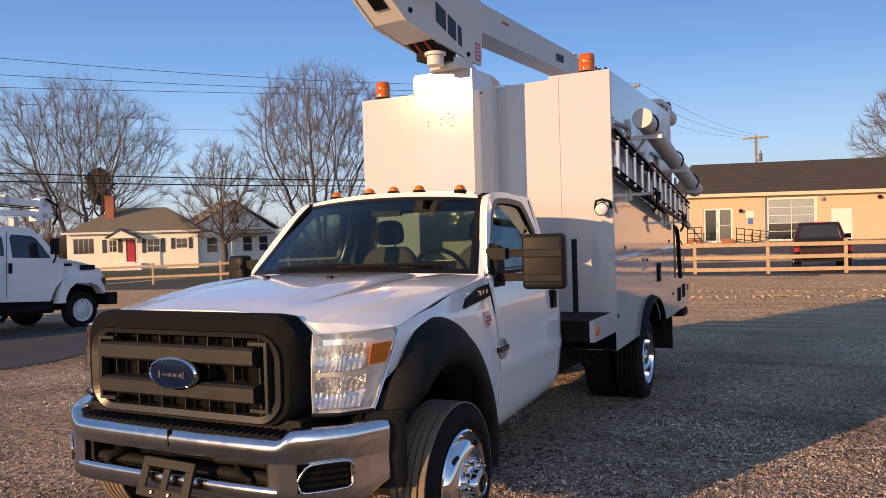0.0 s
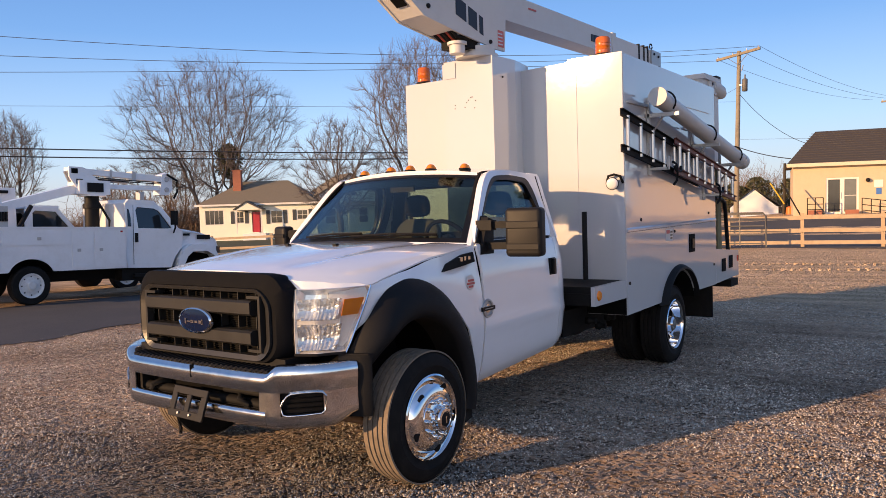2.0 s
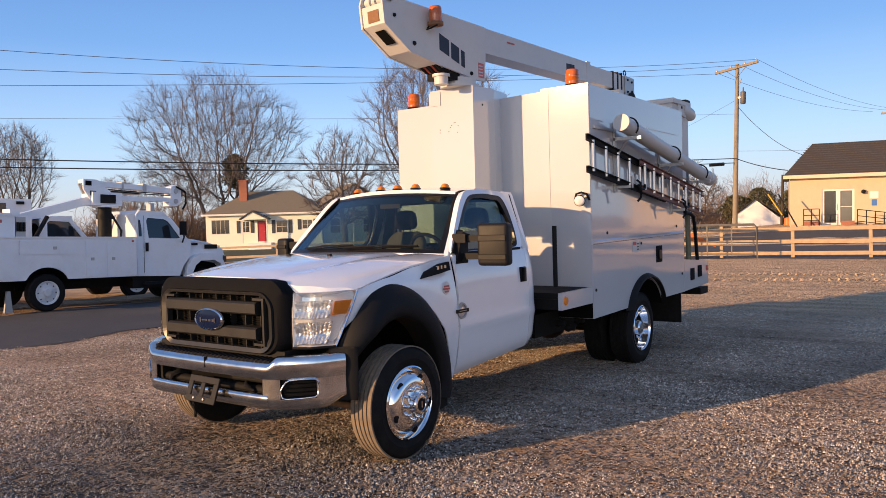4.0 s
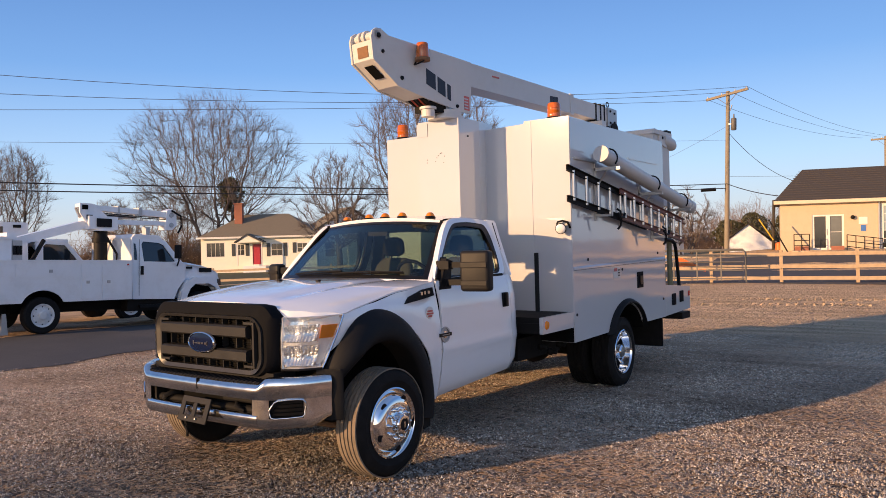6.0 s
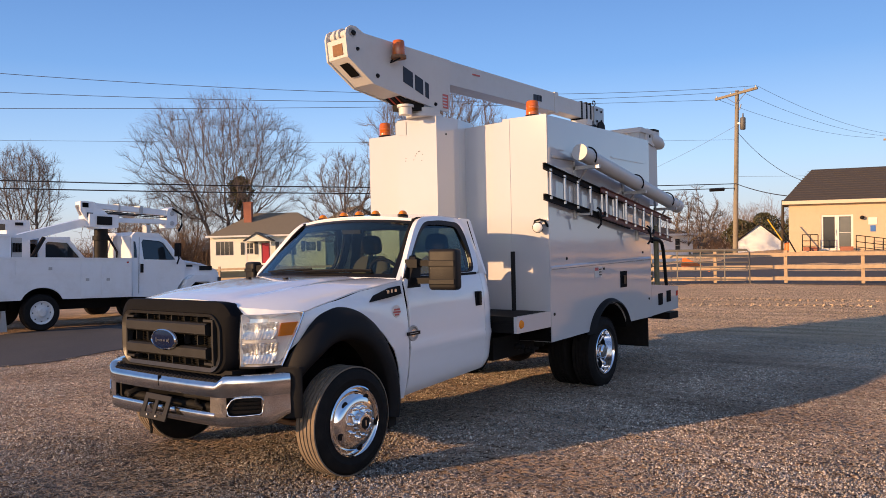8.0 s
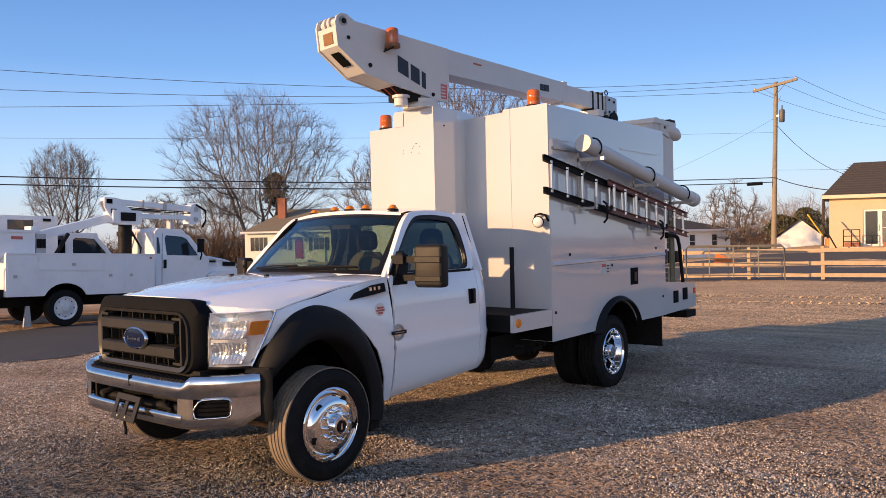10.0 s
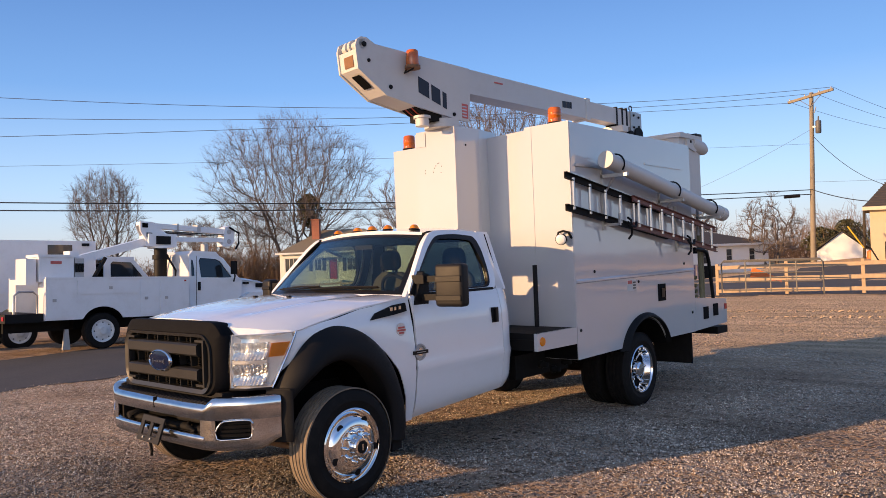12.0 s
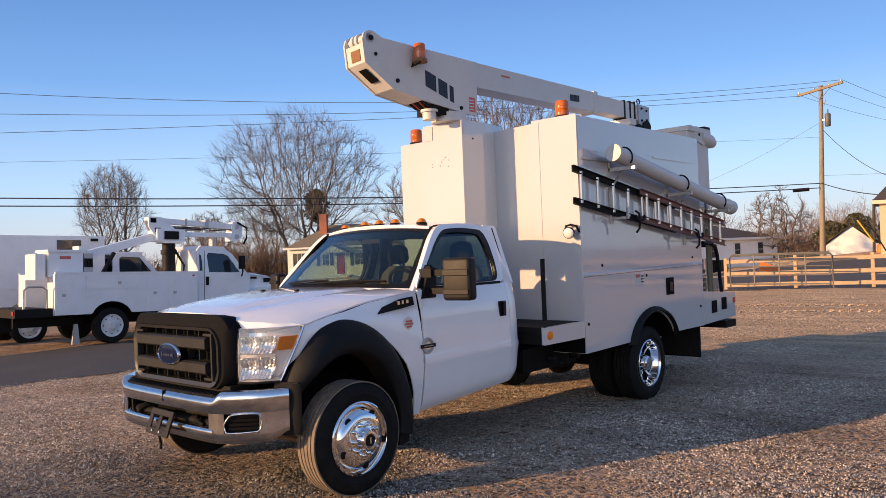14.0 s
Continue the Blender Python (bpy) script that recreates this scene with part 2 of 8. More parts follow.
def height(x, y):
    """The lie of the land: level at the truck, falling to the far lot, a low bank before the beige building."""
    h = max(-0.62, 0.0185 * min(0.0, x + 2.5)) - 0.10 * smooth01(5, 9, y) * smooth01(-10, -13, x) * smooth01(24, 14, y)
    h += 0.78 * smooth01(34.5, 42.0, y + 0.15 * x) * smooth01(-16, -9, x)
    h += 0.02 * noise.noise((x * 0.35, y * 0.35, 0)) * smooth01(1.5, 4.0, math.hypot(x, y - 2.2) - 1.5)
    return h


def spread(a, b, near, far, n0, n1):
    """Coordinates close together near the truck and wide apart further off."""
    inner = np.linspace(a, b, n0)
    out = np.geomspace(near, far, n1)
    return np.concatenate([a - out[::-1], inner, b + out])


def land(name, xs, ys, mat, lift=0.0, keep=None):
    bm = B()
    rows = [[bm.verts.new((x, y, height(x, y) + lift)) for x in xs] for y in ys]
    for j in range(len(ys) - 1):
        for i in range(len(xs) - 1):
            if keep is None or keep((xs[i] + xs[i + 1]) / 2, (ys[j] + ys[j + 1]) / 2):
                bm.faces.new((rows[j][i], rows[j][i + 1], rows[j + 1][i + 1], rows[j + 1][i]))
    bmesh.ops.delete(bm, geom=[v for v in bm.verts if not v.link_faces], context="VERTS")
    return part(name, bm, mat, smooth=80)


def dim_foreground(nt, coords, colour):
    """Puts the dim foreground before the truck into the gravel's colour, greyer with a ragged edge; returns the colour
    socket.
    """
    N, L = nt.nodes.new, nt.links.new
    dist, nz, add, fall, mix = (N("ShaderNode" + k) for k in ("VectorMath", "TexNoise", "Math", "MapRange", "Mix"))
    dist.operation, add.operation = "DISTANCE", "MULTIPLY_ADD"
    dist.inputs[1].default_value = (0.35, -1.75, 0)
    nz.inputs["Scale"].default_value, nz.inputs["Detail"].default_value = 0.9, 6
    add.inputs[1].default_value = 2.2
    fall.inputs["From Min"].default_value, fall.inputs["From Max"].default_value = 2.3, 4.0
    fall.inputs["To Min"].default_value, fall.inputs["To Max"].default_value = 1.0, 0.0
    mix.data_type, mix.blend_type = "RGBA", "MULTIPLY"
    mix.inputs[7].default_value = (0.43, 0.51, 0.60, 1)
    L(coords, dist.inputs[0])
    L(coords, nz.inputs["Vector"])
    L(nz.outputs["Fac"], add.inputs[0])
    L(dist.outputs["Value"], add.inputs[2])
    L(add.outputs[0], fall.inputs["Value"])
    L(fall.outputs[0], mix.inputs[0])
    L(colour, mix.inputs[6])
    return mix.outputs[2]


def gravel_material():
    m = bpy.data.materials.new("crushed_gravel")
    m.use_nodes = True
    nt = m.node_tree
    N, L = nt.nodes.new, nt.links.new
    b = nt.nodes["Principled BSDF"]
    tc = N("ShaderNodeTexCoord")
    v1, v2, n1, n2, n3 = N("ShaderNodeTexVoronoi"), N("ShaderNodeTexVoronoi"), N("ShaderNodeTexNoise"), N("ShaderNodeTexNoise"), N("ShaderNodeTexNoise")
    v1.inputs["Scale"].default_value, v2.inputs["Scale"].default_value = 42, 105
    n1.inputs["Scale"].default_value, n1.inputs["Detail"].default_value = 0.45, 5
    n2.inputs["Scale"].default_value, n2.inputs["Detail"].default_value = 5.5, 8
    n3.inputs["Scale"].default_value, n3.inputs["Detail"].default_value = 160, 3
    for n in (v1, v2, n1, n2, n3):
        L(tc.outputs["Object"], n.inputs["Vector"])
    sep = N("ShaderNodeSeparateColor")
    L(v1.outputs["Color"], sep.inputs[0])
    ramp = N("ShaderNodeValToRGB")
    e = ramp.color_ramp.elements
    e[0].color, e[1].color = (0.146, 0.098, 0.068, 1), (0.798, 0.639, 0.468, 1)
    for p, c in ((0.35, (0.500, 0.353, 0.246, 1)), (0.7, (0.650, 0.464, 0.326, 1)), (0.9, (0.760, 0.559, 0.407, 1))):
        k = e.new(p)
        k.color = c
    L(sep.outputs[0], ramp.inputs[0])
    fines = N("ShaderNodeMix")
    fines.data_type = "RGBA"
    fines.inputs[7].default_value = (0.560, 0.401, 0.278, 1)
    r1 = N("ShaderNodeMapRange")
    r1.inputs["From Min"].default_value, r1.inputs["From Max"].default_value = 0.47, 0.62
    r1.inputs["To Max"].default_value = 0.75
    L(n2.outputs["Fac"], r1.inputs["Value"])
    L(r1.outputs[0], fines.inputs[0])
    L(ramp.outputs[0], fines.inputs[6])
    wide = N("ShaderNodeMix")
    wide.data_type, wide.blend_type = "RGBA", "MULTIPLY"
    r2 = N("ShaderNodeMapRange")
    r2.inputs["From Min"].default_value, r2.inputs["From Max"].default_value = 0.35, 0.7
    r2.inputs["To Min"].default_value, r2.inputs["To Max"].default_value = 0.68, 1.18
    L(n1.outputs["Fac"], r2.inputs["Value"])
    wide.inputs[0].default_value = 1
    L(fines.outputs[2], wide.inputs[6])
    L(r2.outputs[0], wide.inputs[7])
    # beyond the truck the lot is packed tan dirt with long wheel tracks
    sx = N("ShaderNodeSeparateXYZ")
    L(tc.outputs["Object"], sx.inputs[0])
    edge = N("ShaderNodeMath")
    edge.operation = "MULTIPLY_ADD"
    edge.inputs[1].default_value = 5.0
    L(n1.outputs["Fac"], edge.inputs[0])
    L(sx.outputs["Y"], edge.inputs[2])
    zone = N("ShaderNodeMapRange")
    zone.inputs["From Min"].default_value, zone.inputs["From Max"].default_value = 8.5, 13.5
    L(edge.outputs[0], zone.inputs["Value"])
    tracks = N("ShaderNodeTexNoise")
    tracks.inputs["Scale"].default_value, tracks.inputs["Detail"].default_value = 1.0, 7
    mp = N("ShaderNodeMapping")
    mp.inputs["Scale"].default_value = (0.35, 3.2, 1)
    mp.inputs["Rotation"].default_value = (0, 0, radians(8))
    L(tc.outputs["Object"], mp.inputs[0])
    L(mp.outputs[0], tracks.inputs["Vector"])
    ruts = N("ShaderNodeMix")
    ruts.data_type, ruts.blend_type = "RGBA", "MULTIPLY"
    r3 = N("ShaderNodeMapRange")
    r3.inputs["From Min"].default_value, r3.inputs["From Max"].default_value = 0.36, 0.64
    r3.inputs["To Min"].default_value, r3.inputs["To Max"].default_value = 0.72, 1.14
    L(tracks.outputs["Fac"], r3.inputs["Value"])
    ruts.inputs[0].default_value = 0.8
    L(wide.outputs[2], ruts.inputs[6])
    L(r3.outputs[0], ruts.inputs[7])
    tan = N("ShaderNodeValToRGB")
    te = tan.color_ramp.elements
    te[0].position, te[1].position = 0.32, 0.68
    te[0].color, te[1].color = (0.60, 0.425, 0.255, 1), (0.93, 0.71, 0.465, 1)
    L(tracks.outputs["Fac"], tan.inputs[0])
    far = N("ShaderNodeMix")
    far.data_type = "RGBA"
    damp = N("ShaderNodeMath")
    damp.operation = "MULTIPLY"
    damp.inputs[1].default_value = 0.8
    L(zone.outputs[0], damp.inputs[0])
    L(damp.outputs[0], far.inputs[0])
    L(ruts.outputs[2], far.inputs[6])
    L(tan.outputs[0], far.inputs[7])
    L(dim_foreground(nt, tc.outputs["Object"], far.outputs[2]), b.inputs["Base Color"])
    b.inputs["Roughness"].default_value = 0.93
    b.inputs["Specular IOR Level"].default_value = 0.06
    ma, mb = N("ShaderNodeMath"), N("ShaderNodeMath")
    ma.operation, mb.operation = "MULTIPLY_ADD", "MULTIPLY_ADD"
    ma.inputs[1].default_value = 0.45
    L(v2.outputs["Distance"], ma.inputs[0])
    L(v1.outputs["Distance"], ma.inputs[2])
    mb.inputs[1].default_value = 0.35
    L(n3.outputs["Fac"], mb.inputs[0])
    L(ma.outputs[0], mb.inputs[2])
    bp = N("ShaderNodeBump")
    bp.inputs["Strength"].default_value, bp.inputs["Distance"].default_value = 1.0, 0.03
    bp.invert = True
    # shallow furrows and footfalls, a hand or two across
    fur = N("ShaderNodeMath")
    fur.operation = "MULTIPLY_ADD"
    fur.inputs[1].default_value = 2.2
    L(n2.outputs["Fac"], fur.inputs[0])
    L(mb.outputs[0], fur.inputs[2])
    L(fur.outputs[0], bp.inputs["Height"])
    calm = N("ShaderNodeMapRange")
    calm.inputs["To Min"].default_value, calm.inputs["To Max"].default_value = 1.0, 0.8
    L(zone.outputs[0], calm.inputs["Value"])
    L(calm.outputs[0], bp.inputs["Strength"])
    # every stone lies at its own tilt
    tilt, tsum, tnorm = N("ShaderNodeVectorMath"), N("ShaderNodeVectorMath"), N("ShaderNodeVectorMath")
    cen = N("ShaderNodeVectorMath")
    cen.operation, tilt.operation, tsum.operation, tnorm.operation = "SUBTRACT", "MULTIPLY", "ADD", "NORMALIZE"
    cen.inputs[1].default_value = (0.5, 0.5, 0.5)
    tilt.inputs[1].default_value = (3.3, 3.3, 0.3)
    L(v1.outputs["Color"], cen.inputs[0])
    L(cen.outputs[0], tilt.inputs[0])
    L(tilt.outputs[0], tsum.inputs[0])
    L(bp.outputs[0], tsum.inputs[1])
    L(tsum.outputs[0], tnorm.inputs[0])
    L(tnorm.outputs[0], b.inputs["Normal"])
    return m


GRAVEL = gravel_material()
ASPHALT = material("worn_asphalt", (0.06, 0.058, 0.056), 0.9, var=0.25, scale=1.2, bump=0.4, bscale=60, dirt=(0.11, 0.10, 0.09), dirt_amt=0.5, dirt_scale=0.7)
GRASS = material("winter_grass", (0.055, 0.065, 0.025), 0.95, var=0.4, scale=3.0, bump=0.8, bscale=14, dirt=(0.12, 0.10, 0.05), dirt_amt=0.6, dirt_scale=1.4)

xs = spread(-16, 12, 0.5, 1200, 113, 26)
ys = spread(-8, 30, 0.5, 1200, 130, 26)
ground = tagged(land("ground", xs, ys, GRAVEL), "brown crushed gravel lot with wheel tracks, level round the truck", "ground", kind="structure")
gx, gy = np.linspace(-60, 45, 90), np.linspace(22, 46, 36)
road = tagged(land("road", gx, gy, ASPHALT, 0.012, lambda x, y: 24.2 < y - 0.1 * x < 41.0 and x > -30), "dark worn asphalt yard beyond the wooden fence", "asphalt", kind="structure")
gx, gy = np.linspace(-120, -18, 70), np.linspace(14, 110, 60)
lawn = tagged(land("lawn", gx, gy, GRASS, 0.014, lambda x, y: (y - 21) * 0.8 > (x + 30) * 0.9), "dull green and straw winter lawn round the house", "grass", kind="structure")


DRIVE = material("worn_grey_drive", (0.046, 0.046, 0.048), 0.9, var=0.35, scale=0.8, bump=0.6, bscale=45, dirt=(0.09, 0.08, 0.072), dirt_amt=0.45, dirt_scale=0.5)
gx, gy = np.linspace(-14.3, -7.4, 70), np.linspace(-26, 23.5, 200)
drive = tagged(land("drive", gx, gy, DRIVE, 0.010, lambda x, y: -13.7 + 0.25 * math.sin(0.7 * y) < x < -7.75 + 0.22 * math.sin(0.8 * y) + 0.12 * math.sin(3.1 * y + 1)), "dark worn asphalt drive along the gravel lot", "asphalt", kind="structure")


def tyre_track(a, b, w):
    """Chevron ridges that a lorry's tread has pressed up, one mesh."""
    bm = B()
    rng = random.Random(6)
    d = Vector((b[0] - a[0], b[1] - a[1], 0))
    n = int(d.length / 0.19)
    ang = math.atan2(d.y, d.x)
    for i in range(n):
        if rng.random() < 0.12:
            continue
        c = Vector((*a, 0)) + d * (i / n)
        for k in (1, -1):
            x, y = c.x - math.sin(ang) * k * w / 4, c.y + math.cos(ang) * k * w / 4
            m = Matrix.Translation((x, y, height(x, y))) @ Matrix.Rotation(ang + k * radians(35 + rng.uniform(-6, 6)), 4, "Z")
            h = rng.uniform(0.018, 0.034)
            vs = [bm.verts.new(m @ Vector(p)) for p in ((-0.045, -w / 4, -0.01), (0.045, -w / 4, -0.01), (0.045, w / 4, -0.01), (-0.045, w / 4, -0.01), (-0.015, -w / 5, h), (0.015, -w / 5, h), (0.015, w / 5, h), (-0.015, w / 5, h))]
            for f in ((4, 5, 6, 7), (0, 1, 5, 4), (1, 2, 6, 5), (2, 3, 7, 6), (3, 0, 4, 7)):
                bm.faces.new([vs[q] for q in f])
    return tagged(part("tyre_track", bm, GRAVEL), "chevron tyre track pressed into the tan gravel", "tyre track", kind="stuff")


def ground_z(x, y):
    """Height of the ground sheet at many places, between its corners as the sheet itself lies."""
    gx_, gy_ = xs[(xs > -45) & (xs < 40)], ys[(ys > -12) & (ys < 60)]
    grid = np.array([[height(a, c) for a in gx_] for c in gy_])
    i = np.clip(np.searchsorted(gx_, x) - 1, 0, len(gx_) - 2)
    j = np.clip(np.searchsorted(gy_, y) - 1, 0, len(gy_) - 2)
    u, v = (x - gx_[i]) / (gx_[i + 1] - gx_[i]), (y - gy_[j]) / (gy_[j + 1] - gy_[j])
    return grid[j, i] * (1 - u) * (1 - v) + grid[j, i + 1] * u * (1 - v) + grid[j + 1, i] * (1 - u) * v + grid[j + 1, i + 1] * u * v


def furrows(x, y):
    """Shallow furrows and mounds of loose stone, a hand or two across."""
    a = np.sin(9.5 * y + 3.0 * x + 1.6 * np.sin(1.9 * x + 0.7 * y)) + np.sin(14.0 * x - 6.0 * y + 1.8 * np.sin(2.7 * y - x)) + 0.8 * np.sin(21.0 * y - 5.0 * x + 2.0 * np.sin(4.1 * x))
    rut = np.exp(-((y + 0.55 * x - 3.4 + 0.10 * np.sin(1.3 * x)) / 0.07) ** 2) + np.exp(-((y - 0.42 * x - 0.3 + 0.12 * np.sin(1.7 * x)) / 0.06) ** 2)
    b = np.sin(61.0 * x + 17.0 * y + 1.7 * np.sin(13.0 * y)) + np.sin(74.0 * y - 23.0 * x + 1.9 * np.sin(11.0 * x + 5.0 * y)) + np.sin(43.0 * x + 52.0 * y + 1.5 * np.sin(19.0 * x))
    return 0.0040 * np.clip(a + 0.6, 0, 3) + 0.010 * rut + 0.0010 * np.clip(b, 0, 3)


def stones(name, mat, n, d0, d1, power, r0, r1, seed):
    """Loose crushed stones lying on the lot, one joined mesh."""
    rng = np.random.default_rng(seed)
    d = d0 + (d1 - d0) * rng.random(n) ** power
    a = rng.uniform(radians(68), radians(176), n)
    cx, cy = 4.3 + d * np.cos(a), -3.8 + d * np.sin(a)
    on = cx > -7.75 + 0.22 * np.sin(0.8 * cy) + 0.12 * np.sin(3.1 * cy + 1) + rng.normal(0, 0.16, n)
    cx, cy = cx[on], cy[on]
    n = len(cx)
    r = r0 + (r1 - r0) * rng.random(n) ** 2.2
    # wheel tracks and trodden patches hold finer stones
    patch = np.sin(0.9 * cx + 2.1 * cy + 1.3 * np.sin(0.7 * cx)) + 0.8 * np.sin(2.3 * cx - 0.8 * cy + np.sin(1.7 * cy)) + 0.6 * np.sin(0.6 * cx - 4.4 * cy + 1.1 * np.sin(1.1 * cx))
    r *= np.clip(0.92 + 0.20 * patch, 0.45, 1.2)
    base = np.array([(1, 0, -0.35), (0, 1, -0.35), (-1, 0, -0.35), (0, -1, -0.35), (0, 0, 0.92)])
    tri = np.array([(0, 1, 4), (1, 2, 4), (2, 3, 4), (3, 0, 4)])
    w = rng.uniform(0, 6.28, n)
    j = base[None] * rng.uniform(0.55, 1.3, (n, 5, 3))
    j[:, 4, :2] += rng.uniform(-0.45, 0.45, (n, 2))
    j *= r[:, None, None]
    x = j[..., 0] * np.cos(w)[:, None] - j[..., 1] * np.sin(w)[:, None]
    y = j[..., 0] * np.sin(w)[:, None] + j[..., 1] * np.cos(w)[:, None]
    v = np.stack([x + cx[:, None], y + cy[:, None], j[..., 2] + (ground_z(cx, cy) + furrows(cx, cy))[:, None] + 0.12 * r[:, None]], -1).reshape(-1, 3)
    f = (tri[None] + 5 * np.arange(n)[:, None, None]).reshape(-1, 3)
    me = bpy.data.meshes.new(name)
    me.vertices.add(len(v))
    me.vertices.foreach_set("co", v.ravel())
    me.loops.add(f.size)
    me.loops.foreach_set("vertex_index", f.ravel().astype(np.int32))
    me.polygons.add(len(f))
    me.polygons.foreach_set("loop_start", np.arange(0, f.size, 3, dtype=np.int32))
    me.update(calc_edges=True)
    me.materials.append(mat)
    return new(name, me)


def stone_material(name, cols):
    m = bpy.data.materials.new(name)
    m.use_nodes = True
    nt = m.node_tree
    geo, ramp = nt.nodes.new("ShaderNodeNewGeometry"), nt.nodes.new("ShaderNodeValToRGB")
    e = ramp.color_ramp.elements
    e[0].color, e[1].color = (*cols[0], 1), (*cols[-1], 1)
    for p, c in zip((0.4, 0.75, 0.93), cols[1:4]):
        k = e.new(p)
        k.color = (*c, 1)
    nt.links.new(geo.outputs["Random Per Island"], ramp.inputs[0])
    # lighter and darker stretches of the lot
    tc, nz, mr, mx = (nt.nodes.new("ShaderNode" + k) for k in ("TexCoord", "TexNoise", "MapRange", "Mix"))
    nz.inputs["Scale"].default_value, nz.inputs["Detail"].default_value = 0.7, 6
    mr.inputs["From Min"].default_value, mr.inputs["From Max"].default_value = 0.35, 0.65
    mr.inputs["To Min"].default_value, mr.inputs["To Max"].default_value = 0.72, 1.15
    mx.data_type, mx.blend_type = "RGBA", "MULTIPLY"
    mx.inputs[0].default_value = 1
    nt.links.new(tc.outputs["Object"], nz.inputs["Vector"])
    nt.links.new(nz.outputs["Fac"], mr.inputs["Value"])
    nt.links.new(ramp.outputs[0], mx.inputs[6])
    nt.links.new(mr.outputs[0], mx.inputs[7])
    # handfuls of darker and lighter stones
    n2, r2, m2 = (nt.nodes.new("ShaderNode" + k) for k in ("TexNoise", "MapRange", "Mix"))
    n2.inputs["Scale"].default_value, n2.inputs["Detail"].default_value = 16.0, 5
    r2.inputs["From Min"].default_value, r2.inputs["From Max"].default_value = 0.38, 0.62
    r2.inputs["To Min"].default_value, r2.inputs["To Max"].default_value = 0.60, 1.28
    m2.data_type, m2.blend_type = "RGBA", "MULTIPLY"
    m2.inputs[0].default_value = 1
    nt.links.new(tc.outputs["Object"], n2.inputs["Vector"])
    nt.links.new(n2.outputs["Fac"], r2.inputs["Value"])
    nt.links.new(mx.outputs[2], m2.inputs[6])
    nt.links.new(r2.outputs[0], m2.inputs[7])
    b = nt.nodes["Principled BSDF"]
    nt.links.new(dim_foreground(nt, tc.outputs["Object"], m2.outputs[2]), b.inputs["Base Color"])
    b.inputs["Roughness"].default_value = 0.85
    b.inputs["Specular IOR Level"].default_value = 0.15
    return m


NEARSTONE = stone_material("loose_stone", ((0.200, 0.170, 0.133), (0.535, 0.438, 0.332), (0.735, 0.605, 0.462), (0.840, 0.707, 0.550), (0.930, 0.876, 0.735)))
FARSTONE = stone_material("tan_loose_stone", ((0.34, 0.235, 0.14), (0.60, 0.43, 0.265), (0.76, 0.555, 0.36), (0.80, 0.62, 0.42), (0.86, 0.73, 0.54)))
tagged(stones("gravel", NEARSTONE, 365000, 3.6, 13.5, 0.82, 0.0046, 0.0112, 3), "loose brown and grey crushed stones on the lot", "gravel", kind="stuff")
tagged(stones("gravel", FARSTONE, 100000, 11.5, 31.0, 0.8, 0.007, 0.017, 8), "loose tan crushed stones on the far lot", "gravel", kind="stuff")
tyre_track((-9.0, 15.35), (7.0, 18.45), 0.42)
tyre_track((-9.0, 13.05), (7.0, 16.95), 0.42)
# ---- fence, poles and wires ----
WOOD = material("weathered_fence_wood", (0.44, 0.325, 0.205), 0.8, var=0.25, scale=4, bump=0.25, bscale=60, dirt=(0.30, 0.22, 0.145), dirt_amt=0.5, dirt_scale=5)
POLEWOOD = material("utility_pole_wood", (0.25, 0.215, 0.16), 0.85, var=0.25, scale=5, bump=0.3, bscale=40)
WIREBLK = material("black_cable", (0.02, 0.02, 0.022), 0.6)
WIREGREY = material("bare_wire", (0.12, 0.12, 0.13), 0.5)
GATEGREY = material("tubular_gate_steel", (0.12, 0.115, 0.105), 0.55, metal=0.2, var=0.2)


def fence_run(name, a, b, n, seed, label, post_h=1.16, rails=(0.16, 0.58, 1.02)):
    """Posts with three plank rails between two places."""
    e = empty(name, pose(a[0], a[1], 0))
    d = Vector((b[0] - a[0], b[1] - a[1], 0))
    ang = math.atan2(d.y, d.x)
    step = d / n
    bm = box(B(), -0.055, 0.055, -0.055, 0.055, -0.25, post_h)
    p0 = part("post", bm, WOOD, e, bevel=0.012, segs=1)
    bm = box(B(), 0, step.length, -0.02, 0.02, -0.065, 0.065)
    r0 = part("rail", bm, WOOD, e, bevel=0.008, segs=1)
    rng = random.Random(seed)
    for i in range(n + 1):
        q = step * i
        z = height(a[0] + q.x, a[1] + q.y)
        m = pose(q.x, q.y, z, rng.uniform(-0.8, 0.8), rng.uniform(-0.8, 0.8), math.degrees(ang))
        if i:
            again(p0, m)
        else:
            p0.matrix_basis = m
        if i < n:
            q2 = step * (i + 1)
            z2 = height(a[0] + q2.x, a[1] + q2.y)
            for k, rz in enumerate(rails):
                m = Matrix.Translation((q.x + 0.075 * math.sin(ang), q.y - 0.075 * math.cos(ang), z + rz)) @ Matrix.Rotation(ang, 4, "Z") @ Matrix.Rotation(-math.atan2(z2 - z + rng.uniform(-0.02, 0.02), step.length), 4, "Y")
                if i or k:
                    again(r0, m)
                else:
                    r0.matrix_basis = m
    return tagged(e, label, "fence")


fence_run("fence", (-6.21, 24.44), (20.0, 27.1), 11, 1, "three-rail wooden plank fence along the gravel lot")
fence_run("fence", (-42.5, 19.7), (-13.3, 34.4), 9, 2, "low two-rail wooden fence before the lawn", rails=(0.42, 0.98))


